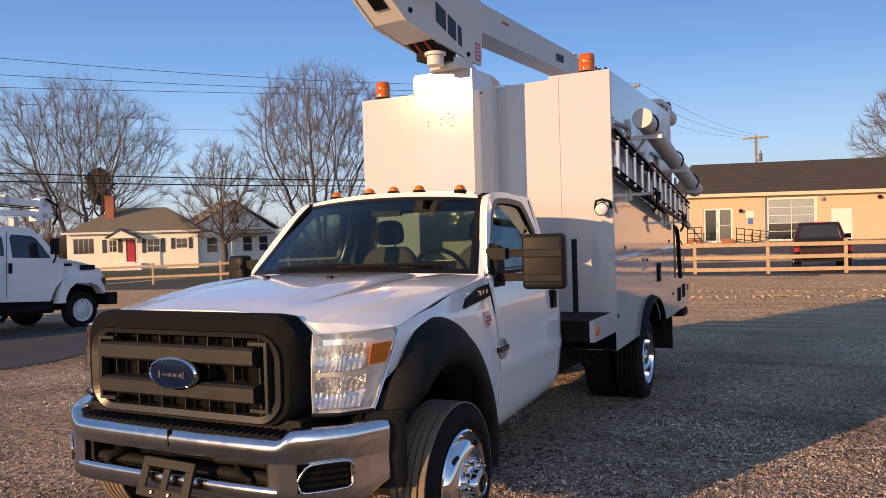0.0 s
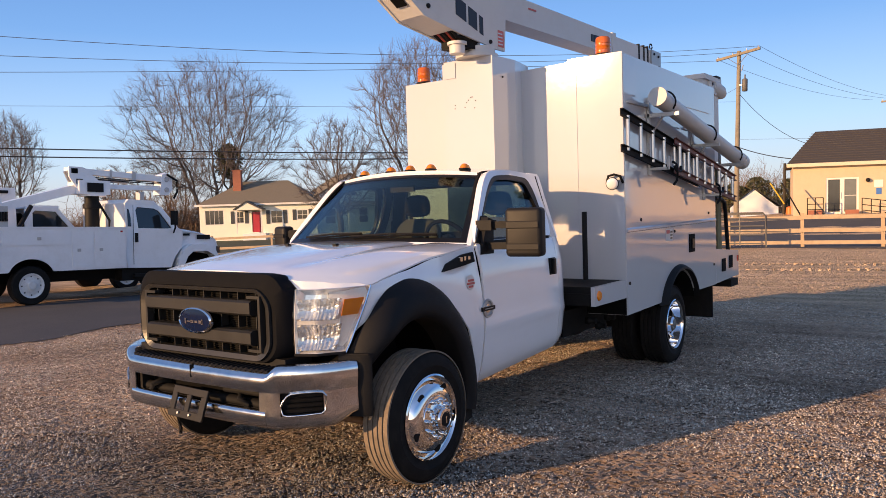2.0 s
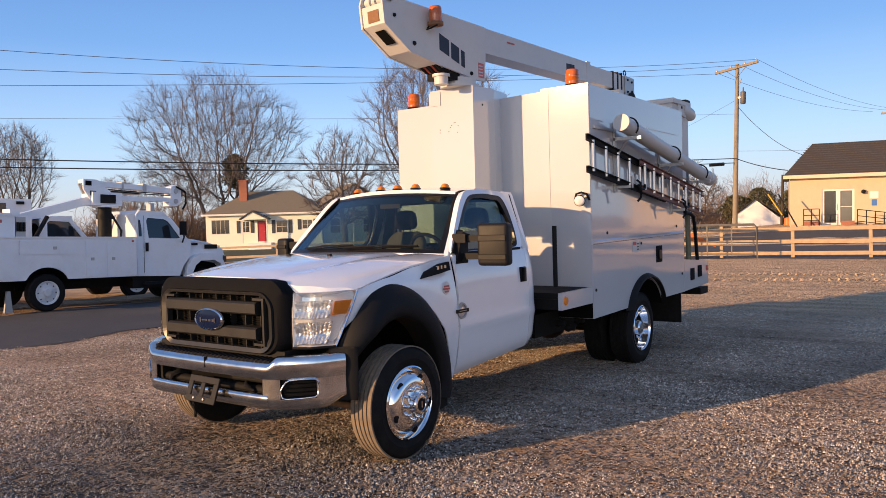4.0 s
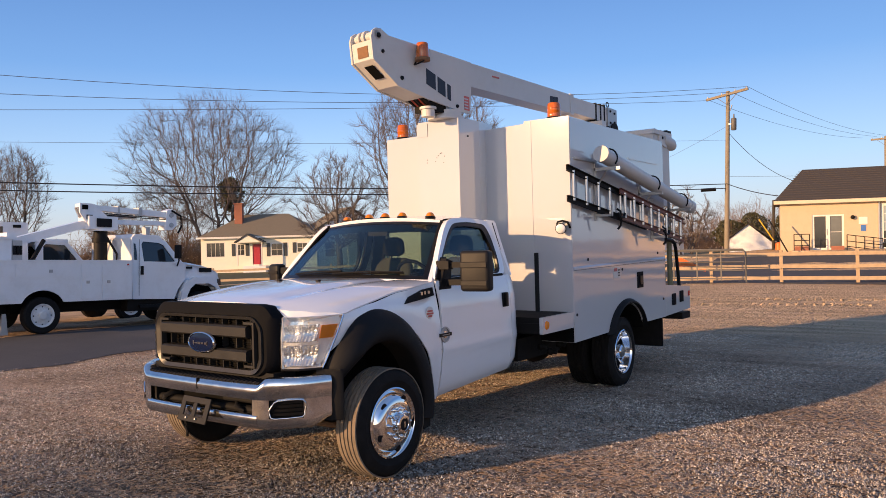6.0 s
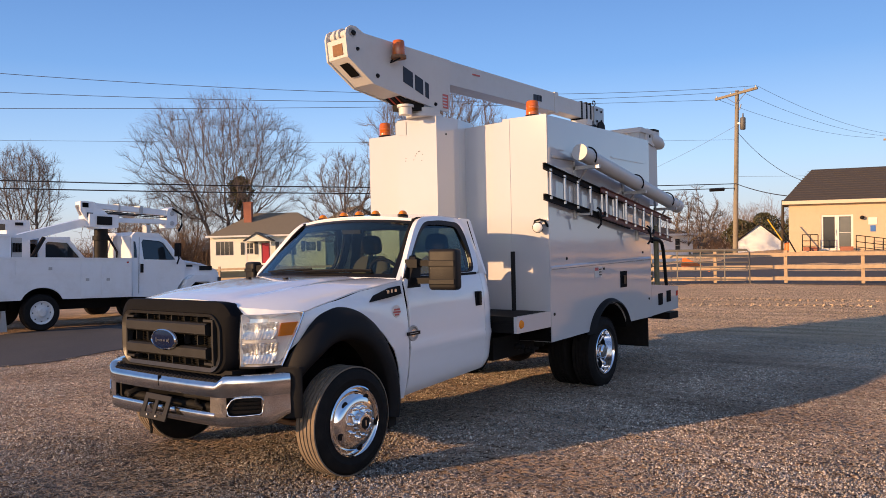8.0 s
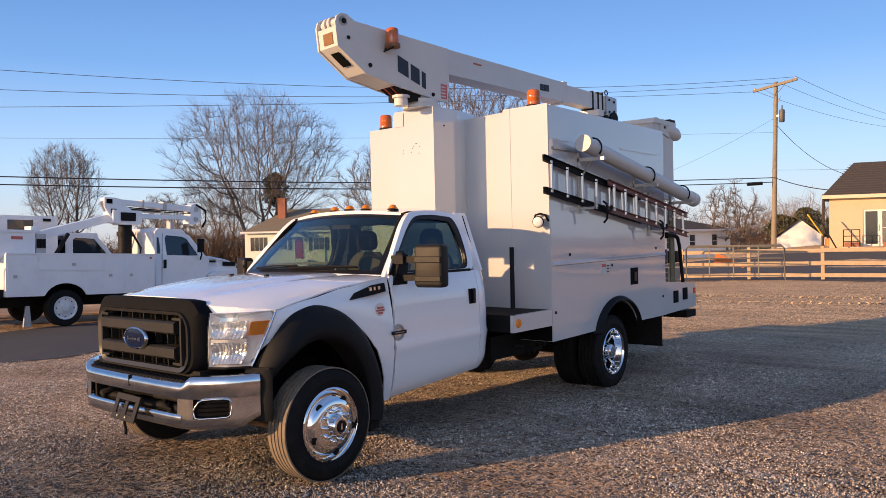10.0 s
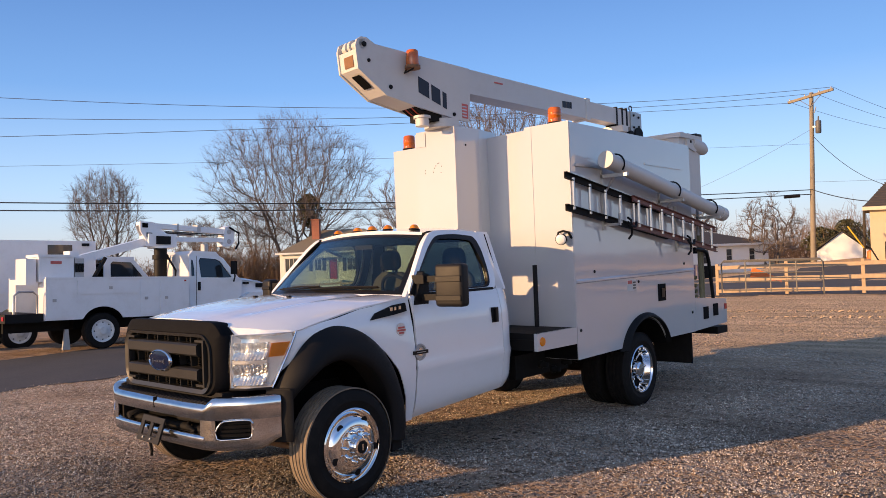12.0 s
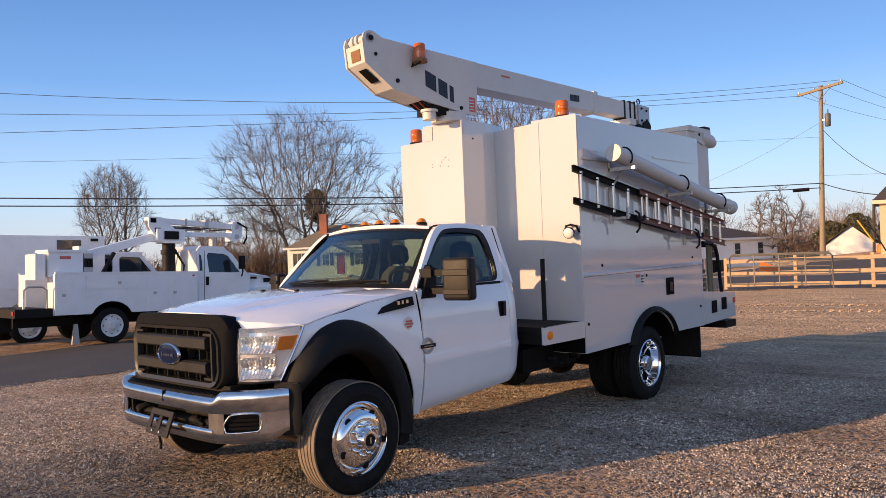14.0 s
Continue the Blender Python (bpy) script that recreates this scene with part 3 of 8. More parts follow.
def farm_gate(x0, x1, y):
    e = empty("farm_gate", pose(x0, y, 0))
    w = x1 - x0
    hz = 0.06
    for z in (0.12, 0.42, 0.72, 1.12):
        part("bar", tube(B(), [(0.06, 0, z + hz), (w - 0.06, 0, z + hz)], 0.022, 8), GATEGREY, e, smooth=40)
    part("gate_frame", tube(B(), [(0, 0, hz), (0, 0, 1.05 + hz), (0.1, 0, 1.16 + hz), (w - 0.1, 0, 1.16 + hz), (w, 0, 1.05 + hz), (w, 0, hz)], 0.03, 8), GATEGREY, e, smooth=40)
    for k in (0.25, 0.5, 0.75):
        part("upright", box(B(), w * k - 0.02, w * k + 0.02, -0.012, 0.012, 0.1, 1.16), GATEGREY, e)
    return tagged(e, "grey tubular steel farm gate before the wooden fence", "gate")


farm_gate(-5.75, -2.35, 23.7)


def utility_pole(x, y, h, lean, arm, yaw, tilt, label):
    e = empty("utility_pole", pose(x, y, 0) @ pose(0, 0, 0, 0, lean, 0))
    part("pole", cyl(B(), (0, 0, -0.6), (0, 0, h + 0.25), 0.185, 0.13, 14), POLEWOOD, e, smooth=50)
    m = pose(0, 0, h, 0, 0, yaw) @ pose(0, 0, 0, 0, -tilt, 0)
    bm = box(B(), -arm / 2, arm / 2, -0.24, -0.09, -0.085, 0.085)
    bmesh.ops.transform(bm, matrix=m, verts=bm.verts[:])
    part("crossarm", bm, POLEWOOD, e, bevel=0.01, segs=1)
    for k in (-0.46, -0.12, 0.2, 0.46):
        bm = lathe(B(), [(0.02, 0.05), (0.045, 0.09), (0.05, 0.15), (0.03, 0.19), (0.03, 0.22), (0.0, 0.23)], m @ Matrix.Translation((k * arm, -0.14, 0)), 10)
        part("insulator", bm, STEEL, e, smooth=50)
    for s in (-1, 1):
        part("brace", tube(B(), [m @ Vector((s * 0.75, -0.15, -0.05)), Vector((0, -0.13, h - 0.7))], 0.02, 6), STEEL, e)
    part("transformer", lathe(B(), [(0, 0), (0.15, 0), (0.18, 0.04), (0.18, 0.78), (0.15, 0.84), (0.05, 0.86), (0.04, 1.12), (0, 1.14)], pose(0.44, -0.1, h - 2.5), 18), GATEGREY, e, "grey can transformer", smooth=40)
    part("bracket", box(B(), 0.1, 0.32, -0.14, -0.06, h - 2.1, h - 2.0), STEEL, e)
    part("cutout_fuse", cyl(B(), (0.22, -0.2, h - 1.15), (0.34, -0.2, h - 0.75), 0.035, n=8), STEEL, e)
    return tagged(e, label, "utility pole", group="utility poles")


P1 = Vector((-10.4, 51.0, 0))
utility_pole(P1.x, P1.y, 11.6, 1.7, 3.05, -10, 8.0, "leaning weathered wooden utility pole with a crossarm and transformer")
utility_pole(-3.7, 84, 11.1, 0.5, 2.6, -10, 0.0, "distant wooden utility pole behind the beige building")


def wire(a, b, sag, r, mat, label):
    a, b = Vector(a), Vector(b)
    pts = [a.lerp(b, k / 24) - Vector((0, 0, 4 * sag * (k / 24) * (1 - k / 24))) for k in range(25)]
    return tagged(part("overhead_cable", tube(B(), pts, r, 5), mat), label, "cable", group="overhead cables")


WEST = Vector((-43.0, -5.4, 0))
NORTH = Vector((-4.6, 84, 0))
for off, z, z2, sag in ((-1.35, 11.4, 7.8, 0.4), (0.25, 11.75, 9.4, 1.2), (1.4, 11.95, 10.75, 1.6)):
    o = Vector((off * 0.98, off * -0.17, 0))
    wire(P1 + o + Vector((0.35, 0, z)), WEST + o + Vector((0, 0, z2)), sag, 0.014, WIREGREY, "thin bare power line strung between poles")
    wire(P1 + o + Vector((0.35, 0, z)), NORTH + o * 0.8 + Vector((0, 0, 11.4)), 0.6, 0.012, WIREGREY, "thin bare power line strung between poles")
wire(P1 + Vector((0.2, 0, 8.45)), WEST + Vector((0, 0, 6.6)), 0.3, 0.008, WIREGREY, "thin neutral wire below the power lines")
for z, z2 in ((5.38, 5.75), (5.08, 5.35)):
    wire(P1 + Vector((0.1, -0.15, z)), WEST + Vector((0, 0, z2)), 0.65, 0.030, WIREBLK, "thick black telephone cable on the pole")
wire(P1 + Vector((0.15, -0.15, 5.4)), (-6.13, 47.2, 4.17), 0.12, 0.028, WIREBLK, "thick black telephone cable on the pole")
wire(P1 + Vector((0.3, 0, 9.0)), (-4.1, 51.0, 4.9), 1.0, 0.017, WIREBLK, "black service drop to the beige building")
wire(P1 + Vector((0.2, 0, 9.4)), (-33.5, 71.5, 6.3), 0.6, 0.010, WIREGREY, "thin steel guy wire from the pole")
wire(P1 + Vector((0.1, 0, 5.9)), (12.0, 66.0, 6.4), 0.3, 0.009, WIREGREY, "thin overhead line behind the building")

tagged(part("splice_case", cyl(B(), P1 + Vector((-1.3, -1.15, 4.98)), P1 + Vector((-0.5, -0.55, 5.02)), 0.12, n=12), BLACKPL, smooth=40), "black cable splice case hanging beside the pole", "splice case")

# ---- beige building ----
STUCCO = material("tan_stucco", (0.58, 0.455, 0.305), 0.9, var=0.06, scale=2, bump=0.15, bscale=70, dirt=(0.40, 0.30, 0.19), dirt_amt=0.25)
ROOFDARK = material("charcoal_shingle_roof", (0.062, 0.052, 0.044), 0.95, var=0.3, scale=9, bump=0.3, bscale=40)
TRIMWHITE = material("white_trim_paint", (0.75, 0.72, 0.66), 0.6, var=0.04)
CREAMTRIM = material("cream_trim_paint", (0.66, 0.56, 0.40), 0.6, var=0.06)
DARKPANE = material("dark_pane", (0.03, 0.035, 0.04), 0.08, var=0.3, scale=1.5)
LIGHTPANE = material("garage_pane", (0.28, 0.33, 0.36), 0.12, var=0.25, scale=1.0)
SIGNBLUE = material("blue_sign", (0.05, 0.16, 0.45), 0.5)
BRICK = material("red_brick", (0.33, 0.13, 0.08), 0.9, var=0.25, scale=8, bump=0.2)


def wall_with_holes(bm, length, z0, z1, t, holes):
    """A wall in local x, from 0 to length, thickness t towards +y, with openings (x0, x1, za, zb)."""
    cuts = sorted({0.0, length, *[h[0] for h in holes], *[h[1] for h in holes]})
    for a, b in zip(cuts, cuts[1:]):
        spans, low = [], z0
        for h in sorted((h for h in holes if h[0] <= a + 1e-6 and h[1] >= b - 1e-6), key=lambda h: h[2]):
            if h[2] > low + 1e-6:
                spans.append((low, h[2]))
            low = h[3]
        spans.append((low, z1))
        for c, d in spans:
            box(bm, a, b, 0, t, c, d)
    bmesh.ops.remove_doubles(bm, verts=bm.verts[:], dist=1e-5)
    return bm


def window_unit(parent, x0, x1, z0, z1, cols, rows, pane, frame_w=0.06, y=0.05, mat=None, name="window", dark_rows=0):
    """A framed window with single panes, set in local x-z at depth y."""
    w = part(name, ring(B(), [(x0, y - 0.04, z0), (x1, y - 0.04, z0), (x1, y - 0.04, z1), (x0, y - 0.04, z1)],
                        [(x0 + frame_w, y - 0.04, z0 + frame_w), (x1 - frame_w, y - 0.04, z0 + frame_w), (x1 - frame_w, y - 0.04, z1 - frame_w), (x0 + frame_w, y - 0.04, z1 - frame_w)], (0, 0.09, 0)), mat or TRIMWHITE, parent)
    cw, rh = (x1 - x0 - 2 * frame_w) / cols, (z1 - z0 - 2 * frame_w) / rows
    for i in range(cols):
        for j in range(rows):
            a, c = x0 + frame_w + i * cw, z0 + frame_w + j * rh
            part("pane", box(B(), a + 0.012, a + cw - 0.012, y, y + 0.012, c + 0.012, c + rh - 0.012), DARKPANE if j < dark_rows else pane, w)
    bm = B()
    for i in range(1, cols):
        box(bm, x0 + frame_w + i * cw - 0.014, x0 + frame_w + i * cw + 0.014, y - 0.02, y + 0.03, z0 + frame_w, z1 - frame_w)
    for j in range(1, rows):
        box(bm, x0 + frame_w, x1 - frame_w, y - 0.016, y + 0.026, z0 + frame_w + j * rh - 0.014, z0 + frame_w + j * rh + 0.014)
    if len(bm.verts):
        part("muntin", bm, mat or TRIMWHITE, w)
    else:
        bm.free()
    return w


MB = pose(-5.65, 44.23, 0.80, 0, 0, 12) @ pose(0, 0, 0, 0, 0.5, 0)


def beige_building():
    e = empty("commercial_building", MB)
    Ln, D, ev, rz = 26.0, 9.0, 2.80, 5.05
    holes = [(1.90, 3.55, 0.0, 2.05), (5.41, 8.16, 0.0, 2.6)]
    x0 = 0.2
    bm = wall_with_holes(B(), Ln - x0, -0.6, ev, 0.25, [(a - x0, c - x0, lo, hi) for a, c, lo, hi in holes])
    bmesh.ops.translate(bm, vec=(x0, 0, 0), verts=bm.verts[:])
    part("wall", bm, STUCCO, e)
    bm = B()
    box(bm, x0, x0 + 0.25, 0.25, D, -0.6, ev)
    box(bm, Ln - 0.25, Ln, 0.25, D, -0.6, ev)
    box(bm, x0, Ln, D, D + 0.25, -0.6, ev)
    part("side_wall", bm, STUCCO, e)
    o = 0.35
    a = [(x0 - o, -o, ev + 0.08), (Ln + o, -o, ev + 0.08), (Ln + o, D + o, ev + 0.08), (x0 - o, D + o, ev + 0.08)]
    r = [(1.55, D / 2, rz), (Ln - 1.3, D / 2, rz)]
    bm = B()
    v = [bm.verts.new(p) for p in a + r]
    for f in ((0, 1, 5, 4), (1, 2, 5), (2, 3, 4, 5), (3, 0, 4), (3, 2, 1, 0)):
        bm.faces.new([v[i] for i in f])
    roof = part("roof", bm, ROOFDARK, e, "charcoal shingle hip roof")
    bm = B()
    for k in range(1, 14):
        f = k / 14
        z = ev + 0.08 + (rz - ev - 0.08) * f
        box(bm, x0 - o + f * (1.15 + o) + 0.05, Ln + o - f * (1.3 + o) - 0.05, -o + f * (D / 2 + o) - 0.015, -o + f * (D / 2 + o) + 0.03, z - 0.02, z + 0.016)
    part("shingle_course", bm, ROOFDARK, roof)
    part("fascia", box(B(), x0 - o, Ln + o, -o - 0.03, -o, ev - 0.10, ev + 0.10), CREAMTRIM, e, bevel=0.01, segs=1)
    part("soffit", box(B(), x0 - o, Ln + o, -o, 0.0, ev + 0.0, ev + 0.07), TRIMWHITE, e)
    d = window_unit(e, 1.90, 2.72, 0.0, 2.05, 1, 1, DARKPANE, 0.11, 0.08, name="glass_door")
    part("handle", box(B(), 2.66, 2.69, 0.01, 0.05, 0.85, 1.2), STEEL, d)
    # right leaf: what the glass reflects is put into a lighter grey pane colour
    window_unit(e, 2.724, 3.55, 0.0, 2.05, 1, 2, material("reflection_grey_pane", (0.13, 0.14, 0.135), 0.15, var=0.4, scale=1.5), 0.11, 0.08, name="glass_door")
    window_unit(e, 5.41, 8.16, 0.0, 2.6, 2, 5, LIGHTPANE, 0.14, 0.10, name="garage_door", dark_rows=2)
    part("pipe", cyl(B(), (5.32, -0.06, -0.1), (5.32, -0.06, 2.75), 0.05, n=10), STEEL, e)
    part("flat_door", box(B(), 8.9, 10.0, -0.03, 0.0, 0.1, 1.85), TRIMWHITE, e, "plain white panel on the wall", bevel=0.01, segs=1)
    part("notice", box(B(), 4.3, 4.74, -0.02, 0.0, 1.45, 1.85), TRIMWHITE, e)
    part("notice", box(B(), 4.40, 4.66, -0.024, -0.002, 1.05, 1.4), SIGNBLUE, e, "small blue parking notice")
    for x, mt in ((3.99, BLACKPL), (8.4, STEEL), (11.4, BLACKPL)):
        part("wall_lamp", lathe(B(), [(0, 0), (0.09, 0.02), (0.12, 0.1), (0.1, 0.2), (0, 0.22)], pose(x, 0.0, 2.45 if x > 5 else 1.85, 90), 12), mt, e)
    for x0, x1 in ((0.95, 1.7), (2.85, 3.5)):
        part("planter", box(B(), x0, x1, -0.75, -0.4, -0.1, 0.22), BRICK, e, "low brick planter", bevel=0.02, segs=1)
    part("step", box(B(), 0.8, 5.2, -1.3, -0.002, -0.6, -0.02), STUCCO, e)
    return tagged(e, "single-storey tan stucco building with a charcoal hip roof", "building")


beige_building()


def railing(x0, x1, y, z0, z1, n, m):
    e = empty("railing", m)
    for k in range(n + 1):
        f = k / n
        part("post", cyl(B(), (x0 + (x1 - x0) * f, y, -0.6), (x0 + (x1 - x0) * f, y, z0 + (z1 - z0) * f), 0.025, n=8), BLACKPL, e)
    for d in (0, -0.35, -0.65):
        part("rail", tube(B(), [(x0, y, z0 + d), (x1, y, z1 + d)], 0.022, 8), BLACKPL, e)
    return tagged(e, "black steel handrail along the ramp", "railing")


railing(3.6, 5.35, -1.25, 0.85, 0.6, 4, MB)
railing(0.9, 1.7, -1.25, 0.92, 0.92, 2, MB)


def guy_guard(a, b, mat, label):
    return tagged(part("guy_guard", cyl(B(), a, b, 0.04, n=10), mat), label, "guy wire guard")


YELLOW = material("yellow_guard_plastic", (0.70, 0.50, 0.05), 0.5)
ORANGE = material("orange_plastic", (0.75, 0.17, 0.03), 0.5)
guy_guard((-6.9, 49.1, 1.4), (-7.6, 48.45, 2.76), YELLOW, "yellow plastic guard on a guy wire")
guy_guard((-4.6, 42.0, 0.7), (-5.7, 42.6, 2.6), BLACKPL, "dark guy wire stay beside the wall")
tagged(part("old_pole_stub", cyl(B(), (-7.42, 51.34, 0.1), (-7.3, 51.39, 4.1), 0.09, n=12), material("dark_creosoted_wood", (0.045, 0.038, 0.03), 0.85, var=0.25, scale=6), smooth=40), "dark cut-off pole stub behind the fence", "pole")
tagged(part("barrel", lathe(B(), [(0, 0), (0.28, 0), (0.26, 0.3), (0.24, 0.6), (0.22, 0.95), (0.1, 1.02), (0, 1.02)], pose(-6.95, 51.0, 0.2), 18), ORANGE, smooth=40), "orange plastic traffic barrel by the building", "barrel")
bm = box(B(), -0.55, 0.55, -0.12, 0.12, 0.0, 0.1)
for v in bm.verts:
    v.co.z += 0.28 if v.co.x < 0 and v.co.z > 0.05 else 0
o = tagged(part("snow_sled", bm, ORANGE, bevel=0.03), "red-orange plastic sled lying behind the gate", "sled")
o.matrix_basis = pose(-5.0, 26.0, 0.45, 0, 12, 20)

tagged(part("barrel", lathe(B(), [(0, -0.3), (0.29, -0.3), (0.30, 0.3), (0.29, 0.32), (0.30, 0.6), (0.29, 0.88), (0, 0.88)], pose(-14.68, 42.52, -0.13), 20), material("dark_blue_plastic", (0.012, 0.016, 0.07), 0.5), smooth=40), "dark blue plastic drum standing beyond the fence", "barrel")
tagged(part("bin", box(B(), -14.99, -14.09, 43.27, 44.07, -0.47, 0.63), BLACKPL, bevel=0.06), "black plastic bin beside the blue drum", "bin")

# ---- houses ----
SIDING = material("cream_siding", (0.86, 0.81, 0.66), 0.7, var=0.05, scale=2)
SIDINGW = material("white_siding", (0.82, 0.81, 0.78), 0.7, var=0.05, scale=2)
ROOFTAN = material("tan_shingle_roof", (0.19, 0.165, 0.12), 0.95, var=0.2, scale=7, bump=0.3, bscale=30)
REDDOOR = material("red_door_paint", (0.42, 0.02, 0.03), 0.4)
SHUTTER = material("dark_shutter", (0.04, 0.045, 0.05), 0.6)


def house(name, m, Ln, D, ev, rz, base, siding, roofmat, windows, door=None, chimney=None, label="", gable=True):
    """A gabled or hipped house: front wall along local x at y = 0, depth towards +y."""
    e = empty(name, m)
    holes = [(a, b, c, d) for a, b, c, d, *_ in windows]
    if door:
        holes.append((door[0], door[1], 0.0, 2.05))
    part("wall", wall_with_holes(B(), Ln, -base, ev, 0.2, holes), siding, e)
    bm = B()
    if gable:
        for x in (0, Ln - 0.2):
            prism(bm, [(x, 0.2, -base), (x, D, -base), (x, D, ev), (x, D / 2, rz - 0.06), (x, 0.2, ev)], (0.2, 0, 0))
    else:
        for x in (0, Ln - 0.2):
            box(bm, x, x + 0.2, 0.2, D, -base, ev)
    box(bm, 0.2, Ln - 0.2, D - 0.2, D, -base, ev)
    part("side_wall", bm, siding, e)
    bm, o = B(), 0.35
    k = 0 if gable else D / 2 - 0.5
    a = [(-o, -o, ev), (Ln + o, -o, ev), (Ln + o, D + o, ev), (-o, D + o, ev), (-o * (1 if gable else 0) + k, D / 2, rz), (Ln + o * (1 if gable else 0) - k, D / 2, rz)]
    if gable:
        prism(bm, [a[0], (-o, -o, ev + 0.1), (-o, D / 2, rz + 0.1), (-o, D + o, ev + 0.1), a[3], (-o, D / 2, rz)], (Ln + 2 * o, 0, 0))
    else:
        v = [bm.verts.new(p) for p in a]
        for f in ((0, 1, 5, 4), (1, 2, 5), (2, 3, 4, 5), (3, 0, 4), (3, 2, 1, 0)):
            bm.faces.new([v[i] for i in f])
    part("roof", bm, roofmat, e)
    part("fascia", box(B(), -o, Ln + o, -o - 0.04, -o, ev - 0.1, ev + 0.08), TRIMWHITE, e)
    for a0, b0, c0, d0, cols, rows, shut in windows:
        window_unit(e, a0, b0, c0, d0, cols, rows, DARKPANE, 0.07, 0.04)
        if shut:
            for q in (a0 - 0.42, b0 + 0.06):
                part("shutter", box(B(), q, q + 0.36, -0.04, -0.002, c0 - 0.02, d0 + 0.02), SHUTTER, e, bevel=0.01, segs=1)
    if door:
        d = part("door", box(B(), door[0] + 0.04, door[1] - 0.04, 0.06, 0.11, 0.0, 2.01), REDDOOR, e, "bright red front door")
        part("knob", lathe(B(), [(0, 0), (0.03, 0.02), (0.03, 0.05), (0, 0.07)], pose(door[1] - 0.12, 0.06, 1.0, 90), 8), STEEL, d)
        part("step", box(B(), door[0] - 0.7, door[1] + 0.7, -1.1, -0.002, -base, -0.12), SIDINGW, e, bevel=0.02, segs=1)
        c = (door[0] + door[1]) / 2 - 0.45
        part("porch_roof", prism(B(), [(c - 1.5, -1.2, 2.2), (c - 1.5, -1.2, 2.3), (c - 0.2, -1.2, 3.1), (c + 1.4, -1.2, 2.3), (c + 1.4, -1.2, 2.2), (c - 0.2, -1.2, 2.95)], (0, 1.9, 0)), SHUTTER, e)
        part("porch_gable", prism(B(), [(c - 1.3, -1.1, 2.2), (c + 1.2, -1.1, 2.2), (c - 0.2, -1.1, 2.93)], (0, 0.1, 0)), siding, e)
        for q in (c - 1.25, c + 1.15):
            part("porch_post", box(B(), q, q + 0.1, -1.1, -1.0, -0.12, 2.2), TRIMWHITE, e)
    if chimney:
        x, y, h = chimney
        c = part("chimney", box(B(), x, x + 0.8, y, y + 0.7, ev, rz + h), BRICK, e)
        part("chimney_cap", box(B(), x - 0.06, x + 0.86, y - 0.06, y + 0.76, rz + h, rz + h + 0.12), BRICK, c)
    return tagged(e, label, "house", group="houses beyond the lot")


ang = 36
house("house", pose(-59.6, 43.9, 0.15, 0, 0, ang), 11.6, 8.0, 2.75, 5.2, 1.2, SIDING, ROOFTAN,
      [(0.5, 2.4, 0.8, 2.3, 4, 1, False), (3.5, 4.4, 0.9, 2.1, 2, 2, True), (7.0, 8.2, 0.8, 2.1, 2, 2, True), (9.6, 10.7, 1.1, 2.1, 2, 2, True)],
      door=(5.15, 6.0), chimney=(2.85, 2.2, 1.0), label="cream single-storey house with a red door and brick chimney", gable=False)
wing = house("house", pose(-47.5, 58.7, 0.0, 0, 0, 154), 3.6, 8.7, 3.0, 5.75, 1.2, SIDINGW, ROOFTAN, [], label="white-sided gabled house wing in shade under bare trees")
# windows and a lean-to porch on its gable end
for c, z, w, h in ((4.3, 3.55, 1.0, 1.25), (1.3, 0.8, 0.9, 1.4), (3.0, 0.8, 0.9, 1.4), (6.6, 0.8, 1.0, 1.4)):
    wf = part("window", ring(B(), [(-0.05, c - w / 2 - 0.09, z - 0.09), (-0.05, c + w / 2 + 0.09, z - 0.09), (-0.05, c + w / 2 + 0.09, z + h + 0.09), (-0.05, c - w / 2 - 0.09, z + h + 0.09)], [(-0.05, c - w / 2, z), (-0.05, c + w / 2, z), (-0.05, c + w / 2, z + h), (-0.05, c - w / 2, z + h)], (0.05, 0, 0)), TRIMWHITE, wing)
    part("pane", box(B(), -0.02, 0.0, c - w / 2, c + w / 2, z, z + h), DARKPANE, wf)
    part("meeting_rail", box(B(), -0.04, -0.02, c - w / 2, c + w / 2, z + h / 2 - 0.03, z + h / 2 + 0.03), TRIMWHITE, wf)
part("lean_to_roof", prism(B(), [(-1.3, 0.6, 2.45), (-1.3, 0.6, 2.57), (0.0, 0.6, 2.95), (0.0, 0.6, 2.83)], (0, 4.6, 0)), ROOFTAN, wing)
for y in (0.75, 5.0):
    part("porch_post", box(B(), -1.2, -1.1, y, y + 0.1, -1.2, 2.5), TRIMWHITE, wing)
house("house", pose(-17.4, 97.7, -0.1, 0, 0, 104), 9.0, 5.6, 1.05, 3.35, 1.5, SIDINGW, ROOFDARK, [(1, 2, 0.0, 0.8, 2, 2, False)], label="small cream gabled house far beyond the fence")
house("house", pose(-22.3, 48.6, 0.0, 0, 0, 65), 13.5, 8.0, 2.0, 3.3, 1.2, SIDINGW, ROOFDARK,
      [(6.6, 7.3, 0.5, 1.7, 1, 2, False), (9.0, 9.7, 0.5, 1.7, 1, 2, False), (11.4, 12.1, 0.5, 1.7, 1, 2, False)], label="low white building with a grey roof beyond the lot", gable=False)
# ---- trees and brush ----
BARK = material("grey_brown_bark", (0.10, 0.083, 0.07), 0.9, var=0.3, scale=3, bump=0.3, bscale=20)
TWIG = material("bare_twigs", (0.145, 0.118, 0.102), 0.9, var=0.25, scale=1)
BRUSHMAT = material("winter_brush", (0.20, 0.125, 0.075), 0.95, var=0.45, scale=0.25)
NEEDLE = material("dark_evergreen", (0.085, 0.08, 0.036), 0.8, var=0.4, scale=0.8)


